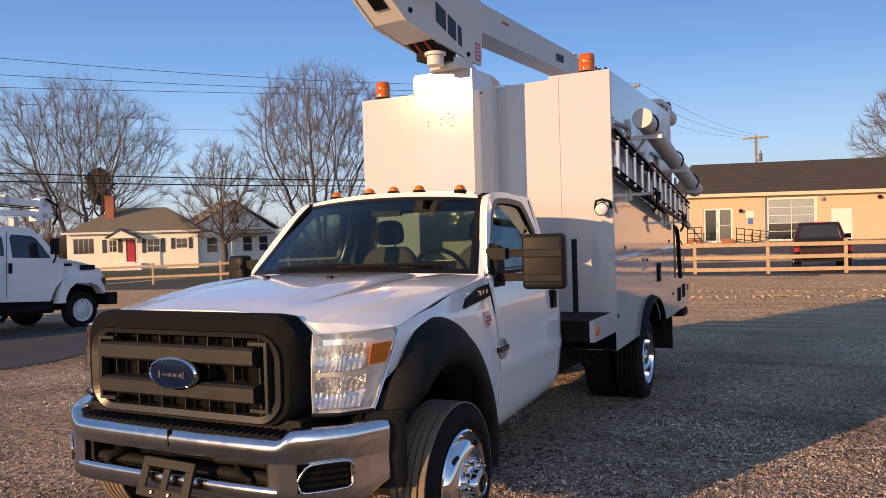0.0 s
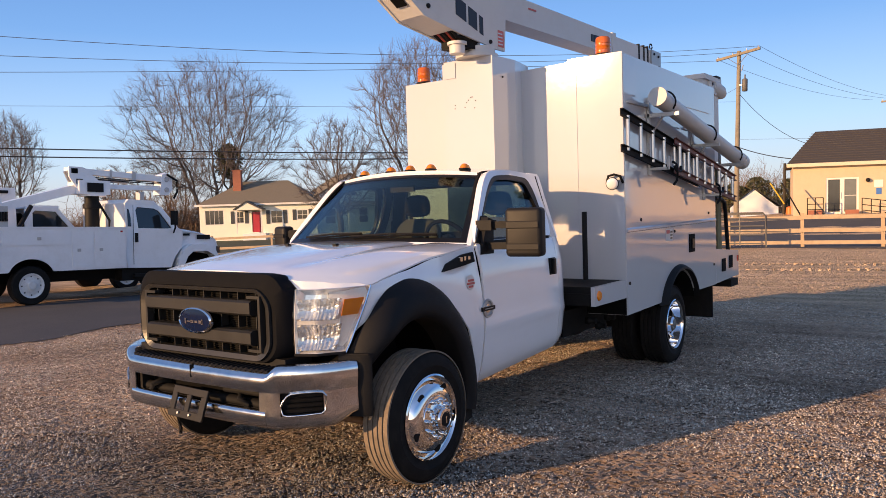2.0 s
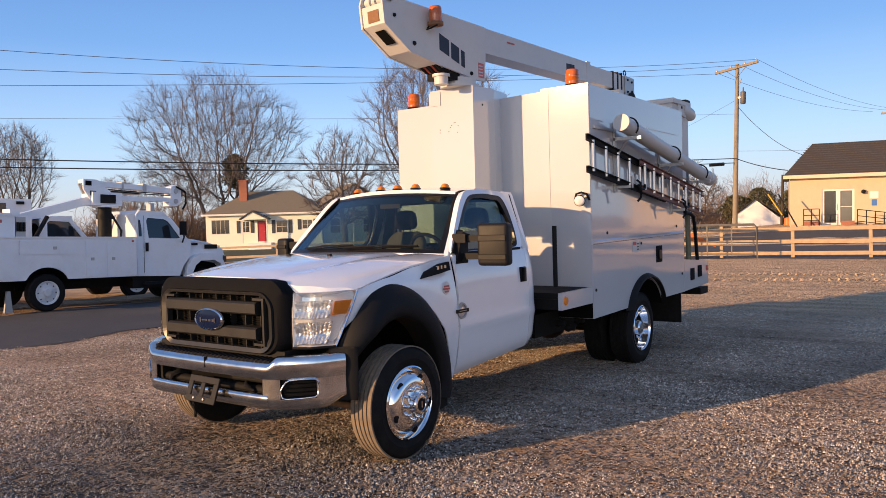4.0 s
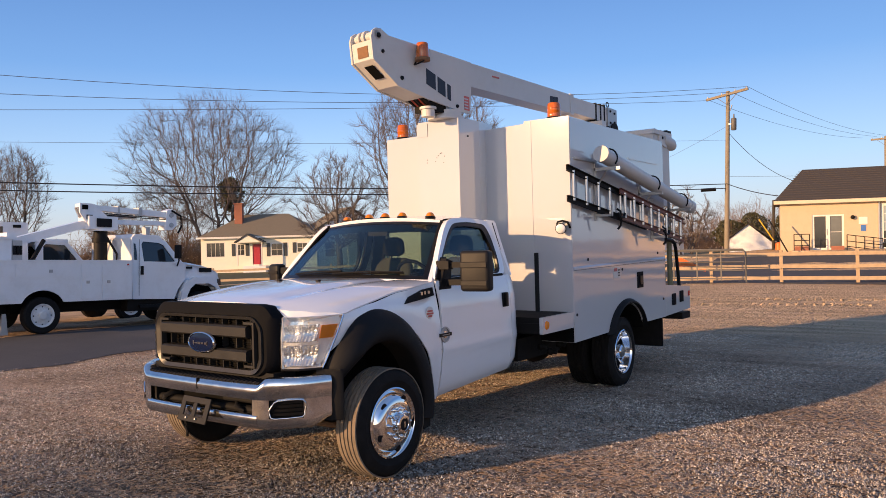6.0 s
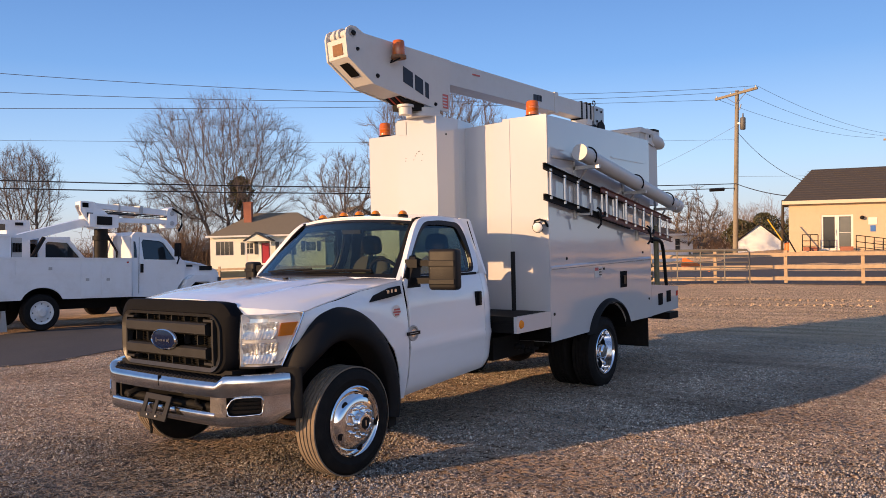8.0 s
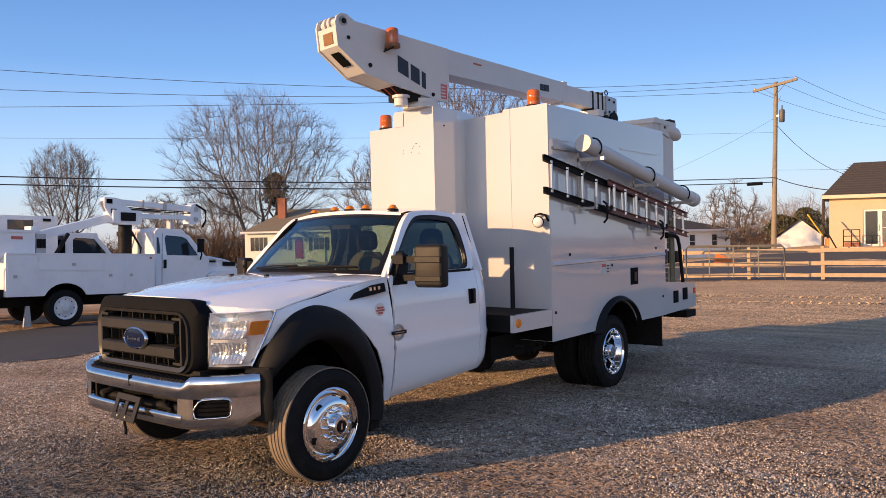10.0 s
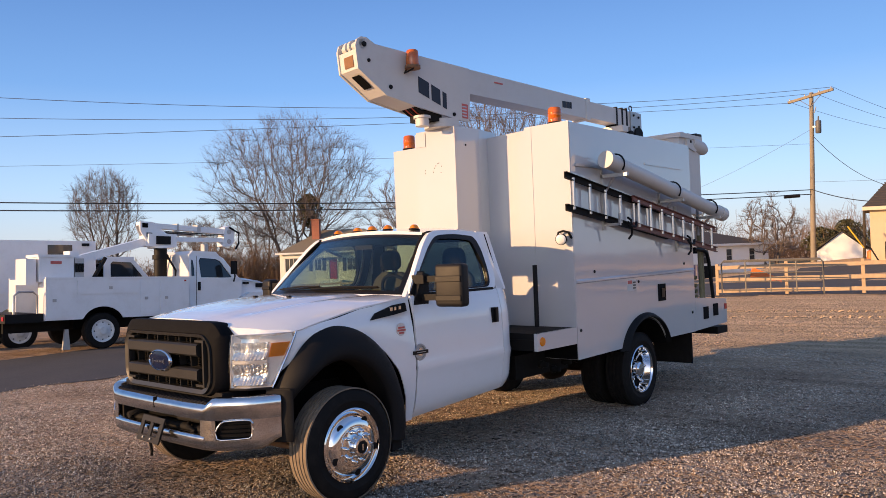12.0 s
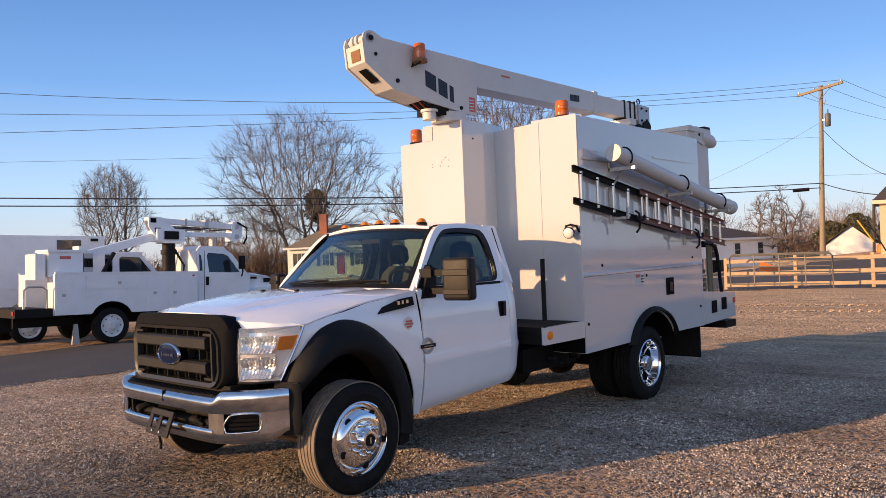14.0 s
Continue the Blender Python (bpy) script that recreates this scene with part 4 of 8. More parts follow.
def mesh_of(name, v, f, mat):
    v, f = np.asarray(v, dtype=np.float32), np.asarray(f, dtype=np.int32)
    me = bpy.data.meshes.new(name)
    me.vertices.add(len(v))
    me.vertices.foreach_set("co", v.ravel())
    k = f.shape[1]
    me.loops.add(f.size)
    me.loops.foreach_set("vertex_index", f.ravel())
    me.polygons.add(len(f))
    me.polygons.foreach_set("loop_start", np.arange(0, f.size, k, dtype=np.int32))
    me.update(calc_edges=True)
    me.materials.append(mat)
    return me


def sticks(segs, n):
    """Tapered n-sided sticks for rows of (p0, p1, r0, r1)."""
    s = np.array(segs, dtype=np.float64)
    a, b, r0, r1 = s[:, 0:3], s[:, 3:6], s[:, 6], s[:, 7]
    d = b - a
    d /= np.linalg.norm(d, axis=1)[:, None] + 1e-9
    ref = np.where(np.abs(d[:, 2:3]) > 0.9, np.array([[1.0, 0, 0]]), np.array([[0, 0, 1.0]]))
    u = np.cross(d, ref)
    u /= np.linalg.norm(u, axis=1)[:, None]
    w = np.cross(d, u)
    ang = 2 * np.pi * np.arange(n) / n
    c = u[:, None] * np.cos(ang)[None, :, None] + w[:, None] * np.sin(ang)[None, :, None]
    v = np.concatenate([a[:, None] + c * r0[:, None, None], b[:, None] + c * r1[:, None, None]], 1)
    i = np.arange(n)
    q = np.stack([i, (i + 1) % n, n + (i + 1) % n, n + i], 1)
    f = (q[None] + 2 * n * np.arange(len(s))[:, None, None]).reshape(-1, 4)
    return v.reshape(-1, 3), f


def bare_tree(x, y, h, spread_r, seed, label, fork=0.22, low=0.16, stems=1, n=1300, flat=0.5, twigs=5, r0=0.0135):
    """A leafless tree whose limbs grow towards open places of a rounded crown until these are filled."""
    rng = np.random.default_rng(seed)
    step = h / 40
    # places to reach: in a crown widest at `flat` of its height, denser towards the outside
    u = rng.normal(0, 1, (n, 3))
    u /= np.linalg.norm(u, axis=1)[:, None]
    u *= (rng.random(n) ** 0.42)[:, None]
    az = np.arctan2(u[:, 1], u[:, 0])
    lump = 1 + 0.14 * np.sin(2 * az + seed) + 0.10 * np.sin(5 * az + 3 * u[:, 2] + seed)
    zc = h * (low + (1 - low) * flat)
    goal = np.stack([u[:, 0] * spread_r * lump, u[:, 1] * spread_r * lump, zc + np.where(u[:, 2] > 0, h - zc, zc - h * low) * u[:, 2]], 1)
    pos, par, way_ = [], [], []
    for s in range(stems):
        a = rng.uniform(0, 0.8) + 2 * np.pi * s / stems
        tilt = np.array([np.cos(a), np.sin(a), 0]) * (0.30 if stems > 1 else 0.03)
        p = np.array([np.cos(a), np.sin(a), 0]) * (0.2 if stems > 1 else 0)
        k0 = -1
        for k in range(max(2, int(fork * h / step))):
            pos.append(p)
            par.append(k0)
            d = np.array([0, 0, 1.0]) + tilt + rng.normal(0, 0.06, 3)
            way_.append(d / np.linalg.norm(d))
            k0 = len(pos) - 1
            p = p + way_[-1] * step
    P = np.array(pos)
    dist = np.full(n, 1e9)
    near = np.zeros(n, int)
    fresh = np.arange(len(P))
    alive = np.ones(n, bool)
    grown = np.zeros(60000, int)
    for it in range(75):
        if len(fresh):
            dd = np.linalg.norm(goal[:, None] - P[fresh][None], axis=2)
            j = dd.argmin(1)
            better = dd[np.arange(n), j] < dist
            dist[better] = dd[np.arange(n), j][better]
            near[better] = fresh[j[better]]
        alive &= dist > 1.25 * step
        use = alive & (dist < 9 * step) & (grown[near] < 3)
        if not use.any():
            break
        pull = np.zeros((len(P), 3))
        np.add.at(pull, near[use], (goal[use] - P[near[use]]) / dist[use][:, None])
        idx = np.unique(near[use])
        d = pull[idx] / np.linalg.norm(pull[idx], axis=1)[:, None]
        d = d + 0.5 * np.array(way_)[idx] + rng.normal(0, 0.20, d.shape) + np.array([0, 0, 0.05])
        out = P[idx] - np.array([0, 0, h * low * 0.6])
        d = d + 0.30 * out / (np.linalg.norm(out, axis=1)[:, None] + 0.3)
        d[:, 2] = np.maximum(d[:, 2], -0.12)
        d /= np.linalg.norm(d, axis=1)[:, None]
        grown[idx] += 1
        fresh = np.arange(len(P), len(P) + len(idx))
        P = np.concatenate([P, P[idx] + d * step])
        par += list(idx)
        way_ += list(d)
    # thickness adds up from the tips to the foot
    N = len(P)
    acc = np.zeros(N)
    for i in range(N - 1, -1, -1):
        if acc[i] == 0:
            acc[i] = r0 ** 2.02
        if par[i] >= 0:
            acc[par[i]] += acc[i]
    rad = acc ** (1 / 2.02)
    limbs, fine = [], []
    for i in range(N):
        if par[i] >= 0:
            (limbs if rad[i] > 0.065 else fine).append((*P[par[i]], *P[i], min(rad[par[i]], rad[i] * 1.25), rad[i]))
        if rad[i] < 0.036:
            for t in range(twigs):
                d = 0.9 * way_[i] + 0.6 * P[i] / (np.linalg.norm(P[i]) + 0.1) + rng.normal(0, 0.42, 3) + np.array([0, 0, 0.12])
                d /= np.linalg.norm(d)
                e1 = P[i] + d * step * rng.uniform(1.2, 3.2)
                fine.append((*P[i], *e1, 0.0075, 0.0045))
    e = empty("tree", pose(x, y, height(x, y) - 0.3))
    for nm, rows, k, mt in (("trunk", limbs, 6, BARK), ("crown", fine, 3, TWIG)):
        o = new(nm, mesh_of(nm, *sticks(rows, k), mt))
        o.parent = e
    return tagged(e, label, "tree", group="bare trees behind the lot")


BIG = "tall bare deciduous tree with a wide branching crown"
bare_tree(-65.4, 50.3, 19.6, 9.7, 4, BIG, fork=0.15, low=0.22, stems=3, n=2500, flat=0.50)
bare_tree(-35.2, 49.8, 17.0, 6.8, 9, "bare deciduous tree with many upright limbs", fork=0.10, low=0.2, stems=4, n=2500, flat=0.58)
bare_tree(-39.8, 42.9, 10.4, 3.5, 12, "small bare garden tree before the house", fork=0.22, low=0.2, n=800)
bare_tree(-74.3, 32.6, 13.4, 3.9, 21, "bare deciduous tree with an oval crown", fork=0.2, low=0.25, stems=2, n=1700, flat=0.55)
bare_tree(-82.0, 57.0, 12.5, 5.0, 25, BIG, fork=0.2, stems=2, n=900)
bare_tree(-80.0, 47.0, 9.0, 3.6, 27, BIG, fork=0.2, stems=2, n=700)
bare_tree(-16.4, 60.7, 6.4, 2.7, 41, "bare tree beyond the lot", stems=2, n=320)
bare_tree(-27.2, 68.7, 7.2, 3.2, 43, "bare tree beyond the lot", stems=2, n=380)
bare_tree(-33.0, 82.0, 8.6, 3.4, 47, "bare tree beyond the lot", stems=2, n=600)
bare_tree(10.7, 68.0, 12.6, 5.6, 51, "bare tree behind the beige building", low=0.3, n=900)


def brush(name, a, b, n, h0, h1, depth, seed, label):
    """A thicket: many thin bare stems along a line, one mesh."""
    rng = np.random.default_rng(seed)
    rows = []
    for i in range(n):
        f = rng.random()
        wob = 0.75 + 0.35 * math.sin(f * 17 + seed) + 0.2 * math.sin(f * 53)
        p = np.array([a[0] + (b[0] - a[0]) * f + rng.normal(0, depth), a[1] + (b[1] - a[1]) * f + rng.normal(0, depth), -0.4])
        h = rng.uniform(h0, h1) * wob
        d = np.array([rng.normal(0, 0.3), rng.normal(0, 0.3), 1.0])
        q = p
        for k in range(3):
            d = d + rng.normal(0, 0.22, 3)
            d[2] = abs(d[2])
            d /= np.linalg.norm(d)
            q2 = q + d * h / 3
            rows.append((*q, *q2, 0.036 - 0.007 * k, 0.029 - 0.007 * k))
            for t in range(3):
                e = d + rng.normal(0, 0.6, 3)
                e /= np.linalg.norm(e)
                rows.append((*q2, *(q2 + e * h * 0.22), 0.018, 0.011))
            q = q2
    o = new(name, mesh_of(name, *sticks(rows, 3), BRUSHMAT))
    return tagged(o, label, "brush", kind="stuff")


brush("brush", (-95, 20), (-62, 62), 3000, 2.6, 4.5, 3.0, 3, "brown leafless thicket behind the parked trucks")
brush("brush", (-64, 66), (-30, 74), 1600, 2.5, 5.0, 3.0, 5, "brown leafless thicket behind the house")
brush("brush", (-56, 116), (12, 128), 2500, 3.4, 6.6, 3.5, 7, "brown leafless thicket beyond the far yard")


def leafy(x, y, z0, z1, r, n, seed, cone, label):
    """An evergreen: a stem and a crown of many small needle sprays."""
    rng = np.random.default_rng(seed)
    e = empty("tree", pose(x, y, -0.4))
    o = new("trunk", mesh_of("trunk", *sticks([(0, 0, 0, 0.1, 0, z1 * 0.9, 0.16, 0.04)], 6), BARK))
    o.parent = e
    f = rng.random(n) ** 0.8
    rad = (r * (1 - f) if cone else r * np.sqrt(np.maximum(0.05, 1 - (2 * f - 1) ** 2))) * (0.55 + 0.45 * rng.random(n))
    az = rng.uniform(0, 2 * np.pi, n)
    rad = rad * (0.8 + 0.35 * np.sin(3 * az + 9 * f))
    c = np.stack([rad * np.cos(az), rad * np.sin(az), z0 + (z1 - z0) * f], 1)
    u = rng.normal(0, 1, (n, 3))
    u /= np.linalg.norm(u, axis=1)[:, None]
    w = np.cross(u, rng.normal(0, 1, (n, 3)))
    w /= np.linalg.norm(w, axis=1)[:, None]
    s = rng.uniform(0.07, 0.2, n)[:, None]
    v = np.stack([c - u * s * 1.6, c - w * s * 0.5, c + u * s * 1.6, c + w * s * 0.5], 1).reshape(-1, 3)
    q = (np.arange(4)[None] + 4 * np.arange(n)[:, None])
    o = new("crown", mesh_of("crown", v, q, NEEDLE))
    o.parent = e
    return tagged(e, label, "tree")


leafy(-68.5, 55.0, 6.6, 10.6, 1.7, 2600, 2, False, "dark evergreen tree among bare ones")
leafy(-23.5, 113.0, 0.8, 5.5, 2.4, 2600, 6, False, "olive pine beyond the far house")
leafy(-26.6, 112, 0.5, 4.6, 2.4, 2600, 8, False, "olive pine beyond the far house")
leafy(-19.0, 112, 0.5, 5.0, 2.0, 2200, 10, False, "olive pine beyond the far house")
# ---- the bucket truck: x towards its driver's side, y towards its tail, front axle at y = 0 ----
truck = tagged(empty("bucket_truck"), "white chassis-cab utility truck with tall service body and folded aerial boom", "truck")
HOODW = ((-0.70, 0.70), (-0.31, 0.915), (0.0, 0.935), (0.35, 0.935), (0.85, 0.90))
HOODE = ((-0.72, 1.20), (-0.31, 1.205), (0.0, 1.262), (0.3, 1.318), (0.85, 1.375))
HOODC = ((-0.72, 1.285), (-0.62, 1.298), (-0.45, 1.332), (-0.1, 1.375), (0.3, 1.402), (0.85, 1.405))


def hood_front(x):
    return lerp(((0, -0.635), (0.55, -0.63), (0.66, -0.60), (0.80, -0.475), (0.915, -0.31)), abs(x))


def hood_z(x, y):
    w, e, c = curve(HOODW, y), curve(HOODE, y), curve(HOODC, y)
    k = min(1.0, abs(x) / w)
    z = e + (c - e) * (1 - k ** 3.2) ** 0.75
    z -= 0.020 * math.exp(-((abs(x) - 0.50 - 0.08 * y) / 0.07) ** 2) * smooth01(-0.62, -0.2, y)   # valley beside the raised middle
    return z


def build_hood():
    bm, rows = B(), []
    nu, nv = 44, 30
    for j in range(nv + 1):
        v = j / nv
        row = []
        for i in range(nu + 1):
            u = 2 * i / nu - 1
            x = 0.93 * math.copysign(abs(u) ** 0.92, u)
            y0, y1 = hood_front(x), 0.60 + 0.17 * (abs(x) / 0.93) ** 2
            y = y0 + (y1 - y0) * v
            x2 = max(-curve(HOODW, y), min(curve(HOODW, y), x))
            row.append((x2, y, hood_z(x2, y)))
        rows.append(row)
    lip = [(x, y - 0.004, z - 0.045) for x, y, z in rows[0]]
    h = part("hood", thick(sheet(bm, [lip] + rows), 0.012), WHITE, truck, smooth=35)
    for x in (-0.24, 0.21):
        part("washer_nozzle", box(B(), x - 0.014, x + 0.014, 0.18, 0.21, hood_z(x, 0.2), hood_z(x, 0.2) + 0.012), BLACKPL, h, bevel=0.004, segs=1)


build_hood()


def arch_z(y, c, r, zc):
    d = abs(y - c)
    return zc + math.sqrt(max(0.0, r * r - d * d)) if d < r else None


def body_x(z, side):
    """How far out the side of the cab stands at a height."""
    return side * lerp(((0.40, 0.895), (0.5, 0.925), (0.62, 0.950), (0.76, 0.966), (0.80, 0.977), (0.825, 0.981), (0.845, 0.974), (0.90, 0.970), (1.0, 0.971), (1.18, 0.962), (1.30, 0.938), (1.40, 0.905)), z)


def build_fender(s):
    bm, rows = B(), []
    for k in range(41):
        y = -0.50 + 1.30 * k / 40
        lo = arch_z(y, 0.0, 0.72 if y > 0 else 0.62 + 0.1 * (y + 0.5) / 0.5, 0.44)
        low = 0.415 if y > 0.4 else 0.56
        lo = max(lo, low) if lo else low
        if y < -0.3:
            lo = max(lo, 0.84)
        hi = lerp(HOODE, y) - 0.006
        hx = lerp(HOODW, y)
        row = []
        for j in range(9):
            f = j / 8
            z = lo + (hi - lo) * f
            x = body_x(z, 1)
            front = lerp(((-0.5, 0.80), (-0.44, 0.86), (-0.31, 0.925), (-0.1, 0.955), (0.1, 0.98)), y)
            x = min(x, front)
            x = x + (hx - x) * f ** 5
            row.append((s * x, y, z))
        rows.append(row)
    f = part("fender", thick(sheet(bm, rows), 0.01), WHITE, truck, smooth=40)
    # black wheel-arch flare, wide and rounded
    bm, rows = B(), []
    for k in range(45):
        a = radians(-16 + 165 * k / 44)
        ca, sa = math.cos(a), math.sin(a)
        row = []
        low = k / 44
        # from the opening out over the crown and in to the fender
        for r, x in ((0.535, 0.86), (0.535, 1.035), (0.548, 1.058), (0.585, 1.068), (0.65, 1.060), (0.71, 1.030), (0.755, 0.985), (0.775, 0.945)):
            if ca < 0:
                r = 0.535 + (r - 0.535) * (1 - 0.75 * (-ca) ** 1.5)
            ry = r * (1.0 if ca < 0 else 0.99)
            y = -0.0 + ca * ry * (0.86 if sa < 0.2 else 0.86 + 0.0)
            z = 0.455 + sa * r * 0.985
            if sa < 0:
                z = 0.455 + sa * r * 0.7
            xx = x
            if ca < -0.5:
                xx = x - 0.16 * ((-ca - 0.5) / 0.5) ** 1.6
            row.append((s * xx, y * 1.0, z))
        rows.append(row)
    part("flare", thick(sheet(bm, rows), 0.012), BLACKPL, f, "wide black plastic wheel-arch flare", smooth=50)
    # flare's tail down to the sill and mud flap
    bm = prism(B(), [(s * 0.955, 0.47, 0.56), (s * 1.035, 0.47, 0.56), (s * 1.0, 0.60, 0.56), (s * 0.955, 0.61, 0.56)], (0, -0.02, -0.30))
    part("mud_flap", bm, RUBBER, f, bevel=0.01)
    # inner well
    bm, rows = B(), []
    for k in range(21):
        a = radians(146 * k / 20)
        rows.append([(s * 0.45, 0.54 * math.cos(a), 0.47 + 0.54 * math.sin(a)), (s * 0.93, 0.54 * math.cos(a), 0.47 + 0.54 * math.sin(a))])
    part("wheel_well", thick(sheet(bm, rows), 0.01), ARCHBLK, f)
    part("well_wall", box(B(), min(s * 0.44, s * 0.46), max(s * 0.44, s * 0.46), -0.55, 0.55, 0.45, 1.05), ARCHBLK, f)
    return f


fenders = {s: build_fender(s) for s in (1, -1)}


# vent badge and side marker on the fender
def fender_details(s):
    f = fenders[s]
    q = [(0.35, 1.222), (0.41, 1.268), (0.60, 1.315), (0.735, 1.325), (0.735, 1.262), (0.60, 1.245)]
    v = part("vent_badge", prism(B(), [(s * (body_x(z, 1) - 0.004 + 0.002 * (z < 1.26)), y, z) for y, z in q], (s * 0.014, 0, 0)), BLACKPL, f, bevel=0.004, segs=1)
    for k in range(3):
        y = 0.545 + 0.045 * k
        z = 1.272 + 0.07 * (y - 0.5)
        part("badge_bar", box(B(), min(s * 0.955, s * 0.968), max(s * 0.955, s * 0.968), y, y + 0.026 - 0.006 * (k % 2), z, z + 0.026), CHROME, v, bevel=0.003, segs=1)
    part("round_decal", lathe(B(), [(0, 0.004), (0.048, 0.004), (0.05, 0.0)], Matrix.Translation((s * 0.965, 0.655, 1.13)) @ Matrix.Rotation(radians(90 * s), 4, "Y"), 24), material("round_sticker", (0.72, 0.66, 0.62), 0.4, var=0.1, scale=60), f, "round white and red sticker", smooth=40)
    for q0, q1, z in ((0.622, 0.688, 1.142), (0.612, 0.698, 1.122), (0.63, 0.68, 1.102)):
        part("sticker_bar", box(B(), min(s * 0.966, s * 0.972), max(s * 0.966, s * 0.972), q0, q1, z - 0.006, z + 0.008), REDDECAL, f)


fender_details(1)
fender_details(-1)


# ---- grille ----
def rounded(pts, r, n=4):
    """Rounds the corners of a flat loop given as 2D points."""
    out = []
    L = len(pts)
    for i in range(L):
        p, a, b = Vector(pts[i]), Vector(pts[i - 1]), Vector(pts[(i + 1) % L])
        u, w = (a - p).normalized(), (b - p).normalized()
        k = min(r, (a - p).length * 0.45, (b - p).length * 0.45)
        for j in range(n + 1):
            f = j / n
            out.append(((p + u * k) * (1 - f) ** 2 + p * 2 * f * (1 - f) + (p + w * k) * f * f))
    return out


def build_grille():
    # black shell: from the outer edge beside the lamps forward to the frame
    def loop(hw, z0, z1, cut, y):
        return [(p.x, y + 0.02 * (abs(p.x) / 0.7) ** 2, p.y) for p in rounded([(-hw, z0 + cut), (-hw + cut, z0), (hw - cut, z0), (hw, z0 + cut), (hw, z1 - cut), (hw - cut, z1), (-hw + cut, z1), (-hw, z1 - cut)], 0.06)]
    loops = [loop(0.69, 0.805, 1.27, 0.10, -0.56), loop(0.69, 0.80, 1.29, 0.10, -0.65), loop(0.66, 0.80, 1.288, 0.09, -0.705), loop(0.622, 0.805, 1.228, 0.08, -0.735), loop(0.588, 0.815, 1.212, 0.075, -0.735), loop(0.588, 0.815, 1.212, 0.075, -0.67)]
    bm = B()
    vs = [[bm.verts.new(p) for p in l] for l in loops]
    n = len(vs[0])
    for a, b in zip(vs, vs[1:]):
        for i in range(n):
            bm.faces.new((a[i], a[(i + 1) % n], b[(i + 1) % n], b[i]))
    shell = part("grille_surround", bm, SURROUND, truck, "black plastic grille surround", smooth=35)
    part("grille_frame", ring(B(), [Vector(p) + Vector((0, -0.016, 0)) for p in loop(0.588, 0.815, 1.210, 0.075, -0.735)], [Vector(p) + Vector((0, -0.004, 0)) for p in loop(0.55, 0.842, 1.188, 0.06, -0.735)], (0, 0.05, 0)), GREYPL, shell, "grey inner grille frame", bevel=0.004, segs=1)
    for z0, z1 in ((1.060, 1.145), (0.895, 0.978)):
        bm = prism(B(), [(-0.50, -0.735, z0), (-0.50, -0.752, z0 + 0.012), (-0.50, -0.752, z1 - 0.012), (-0.50, -0.735, z1), (-0.50, -0.68, z1), (-0.50, -0.68, z0)], (0.95, 0, 0))
        part("grille_bar", bm, GREYPL, shell, "wide grey horizontal grille bar", bevel=0.004)
    for s in (-1, 1):
        bm = B()
        box(bm, min(s * 0.525, s * 0.508), max(s * 0.525, s * 0.508), -0.745, -0.70, 0.862, 1.172)
        box(bm, min(s * 0.508, s * 0.42), max(s * 0.508, s * 0.42), -0.745, -0.70, 1.156, 1.172)
        box(bm, min(s * 0.508, s * 0.42), max(s * 0.508, s * 0.42), -0.745, -0.70, 0.862, 0.878)
        part("side_strip", bm, GREYPL, shell, "grey bracket-shaped strip in the grille", bevel=0.003, segs=1)
    for z in (0.870, 1.019, 1.165):
        for i in range(-3, 4):
            if i == 0 and z == 1.019:
                continue
            part("grille_rib", box(B(), i * 0.15 - 0.003, i * 0.15 + 0.003, -0.705, -0.655, z - 0.035, z + 0.035), GREYPL, shell)
    part("radiator", box(B(), -0.58, 0.58, -0.64, -0.60, 0.82, 1.2), ARCHBLK, shell)
    rows = []
    for i in range(57):
        z = 0.84 + i * 0.006
        rows.append([(-0.54, -0.648 if i % 2 else -0.641, z), (0.54, -0.648 if i % 2 else -0.641, z)])
    part("radiator_core", thick(sheet(B(), rows), 0.003), FRAMEBLK, shell)
    o = part("badge_rim", lathe(B(), [(0, 0), (0.148, 0), (0.155, 0.008), (0.152, 0.02), (0.14, 0.026), (0.136, 0.018), (0, 0.018)], Matrix.Translation((-0.01, -0.75, 1.015)) @ Matrix.Rotation(radians(90), 4, "X") @ Matrix.Diagonal((1.0, 0.49, 1, 1)), 48), CHROME, shell, "chrome rim of an oval badge", smooth=30)
    part("badge", lathe(B(), [(0, 0.026), (0.08, 0.025), (0.136, 0.02), (0.136, 0.01)], Matrix.Translation((-0.01, -0.75, 1.015)) @ Matrix.Rotation(radians(90), 4, "X") @ Matrix.Diagonal((1.0, 0.48, 1, 1)), 48), OVALBLUE, o, "dark blue oval badge", smooth=30)
    bm = B()
    for x, w, h in ((-0.078, 0.012, 0.05), (-0.058, 0.045, 0.010), (-0.025, 0.028, 0.022), (0.012, 0.026, 0.020), (0.05, 0.03, 0.026), (0.074, 0.010, 0.046)):
        box(bm, x - 0.01, x - 0.01 + w, -0.780, -0.774, 1.010 - h * 0.3, 1.010 + h * 0.35)
    part("badge_script", bm, CHROME, o, "silver script shapes", bevel=0.002, segs=1)
    part("lower_valance", box(B(), -0.66, 0.66, -0.70, -0.50, 0.74, 0.83), BLACKPL, truck, bevel=0.02)


build_grille()


# ---- head lamps ----
def lamp_plan(u):
    """Plan line of the lamp's face: 0 at the grille, 1 out at the fender."""
    return Vector((lerp(((0, 0.69), (0.35, 0.80), (0.7, 0.885), (1.0, 0.928)), u), lerp(((0, -0.655), (0.35, -0.60), (0.7, -0.475), (1.0, -0.315)), u), 0))


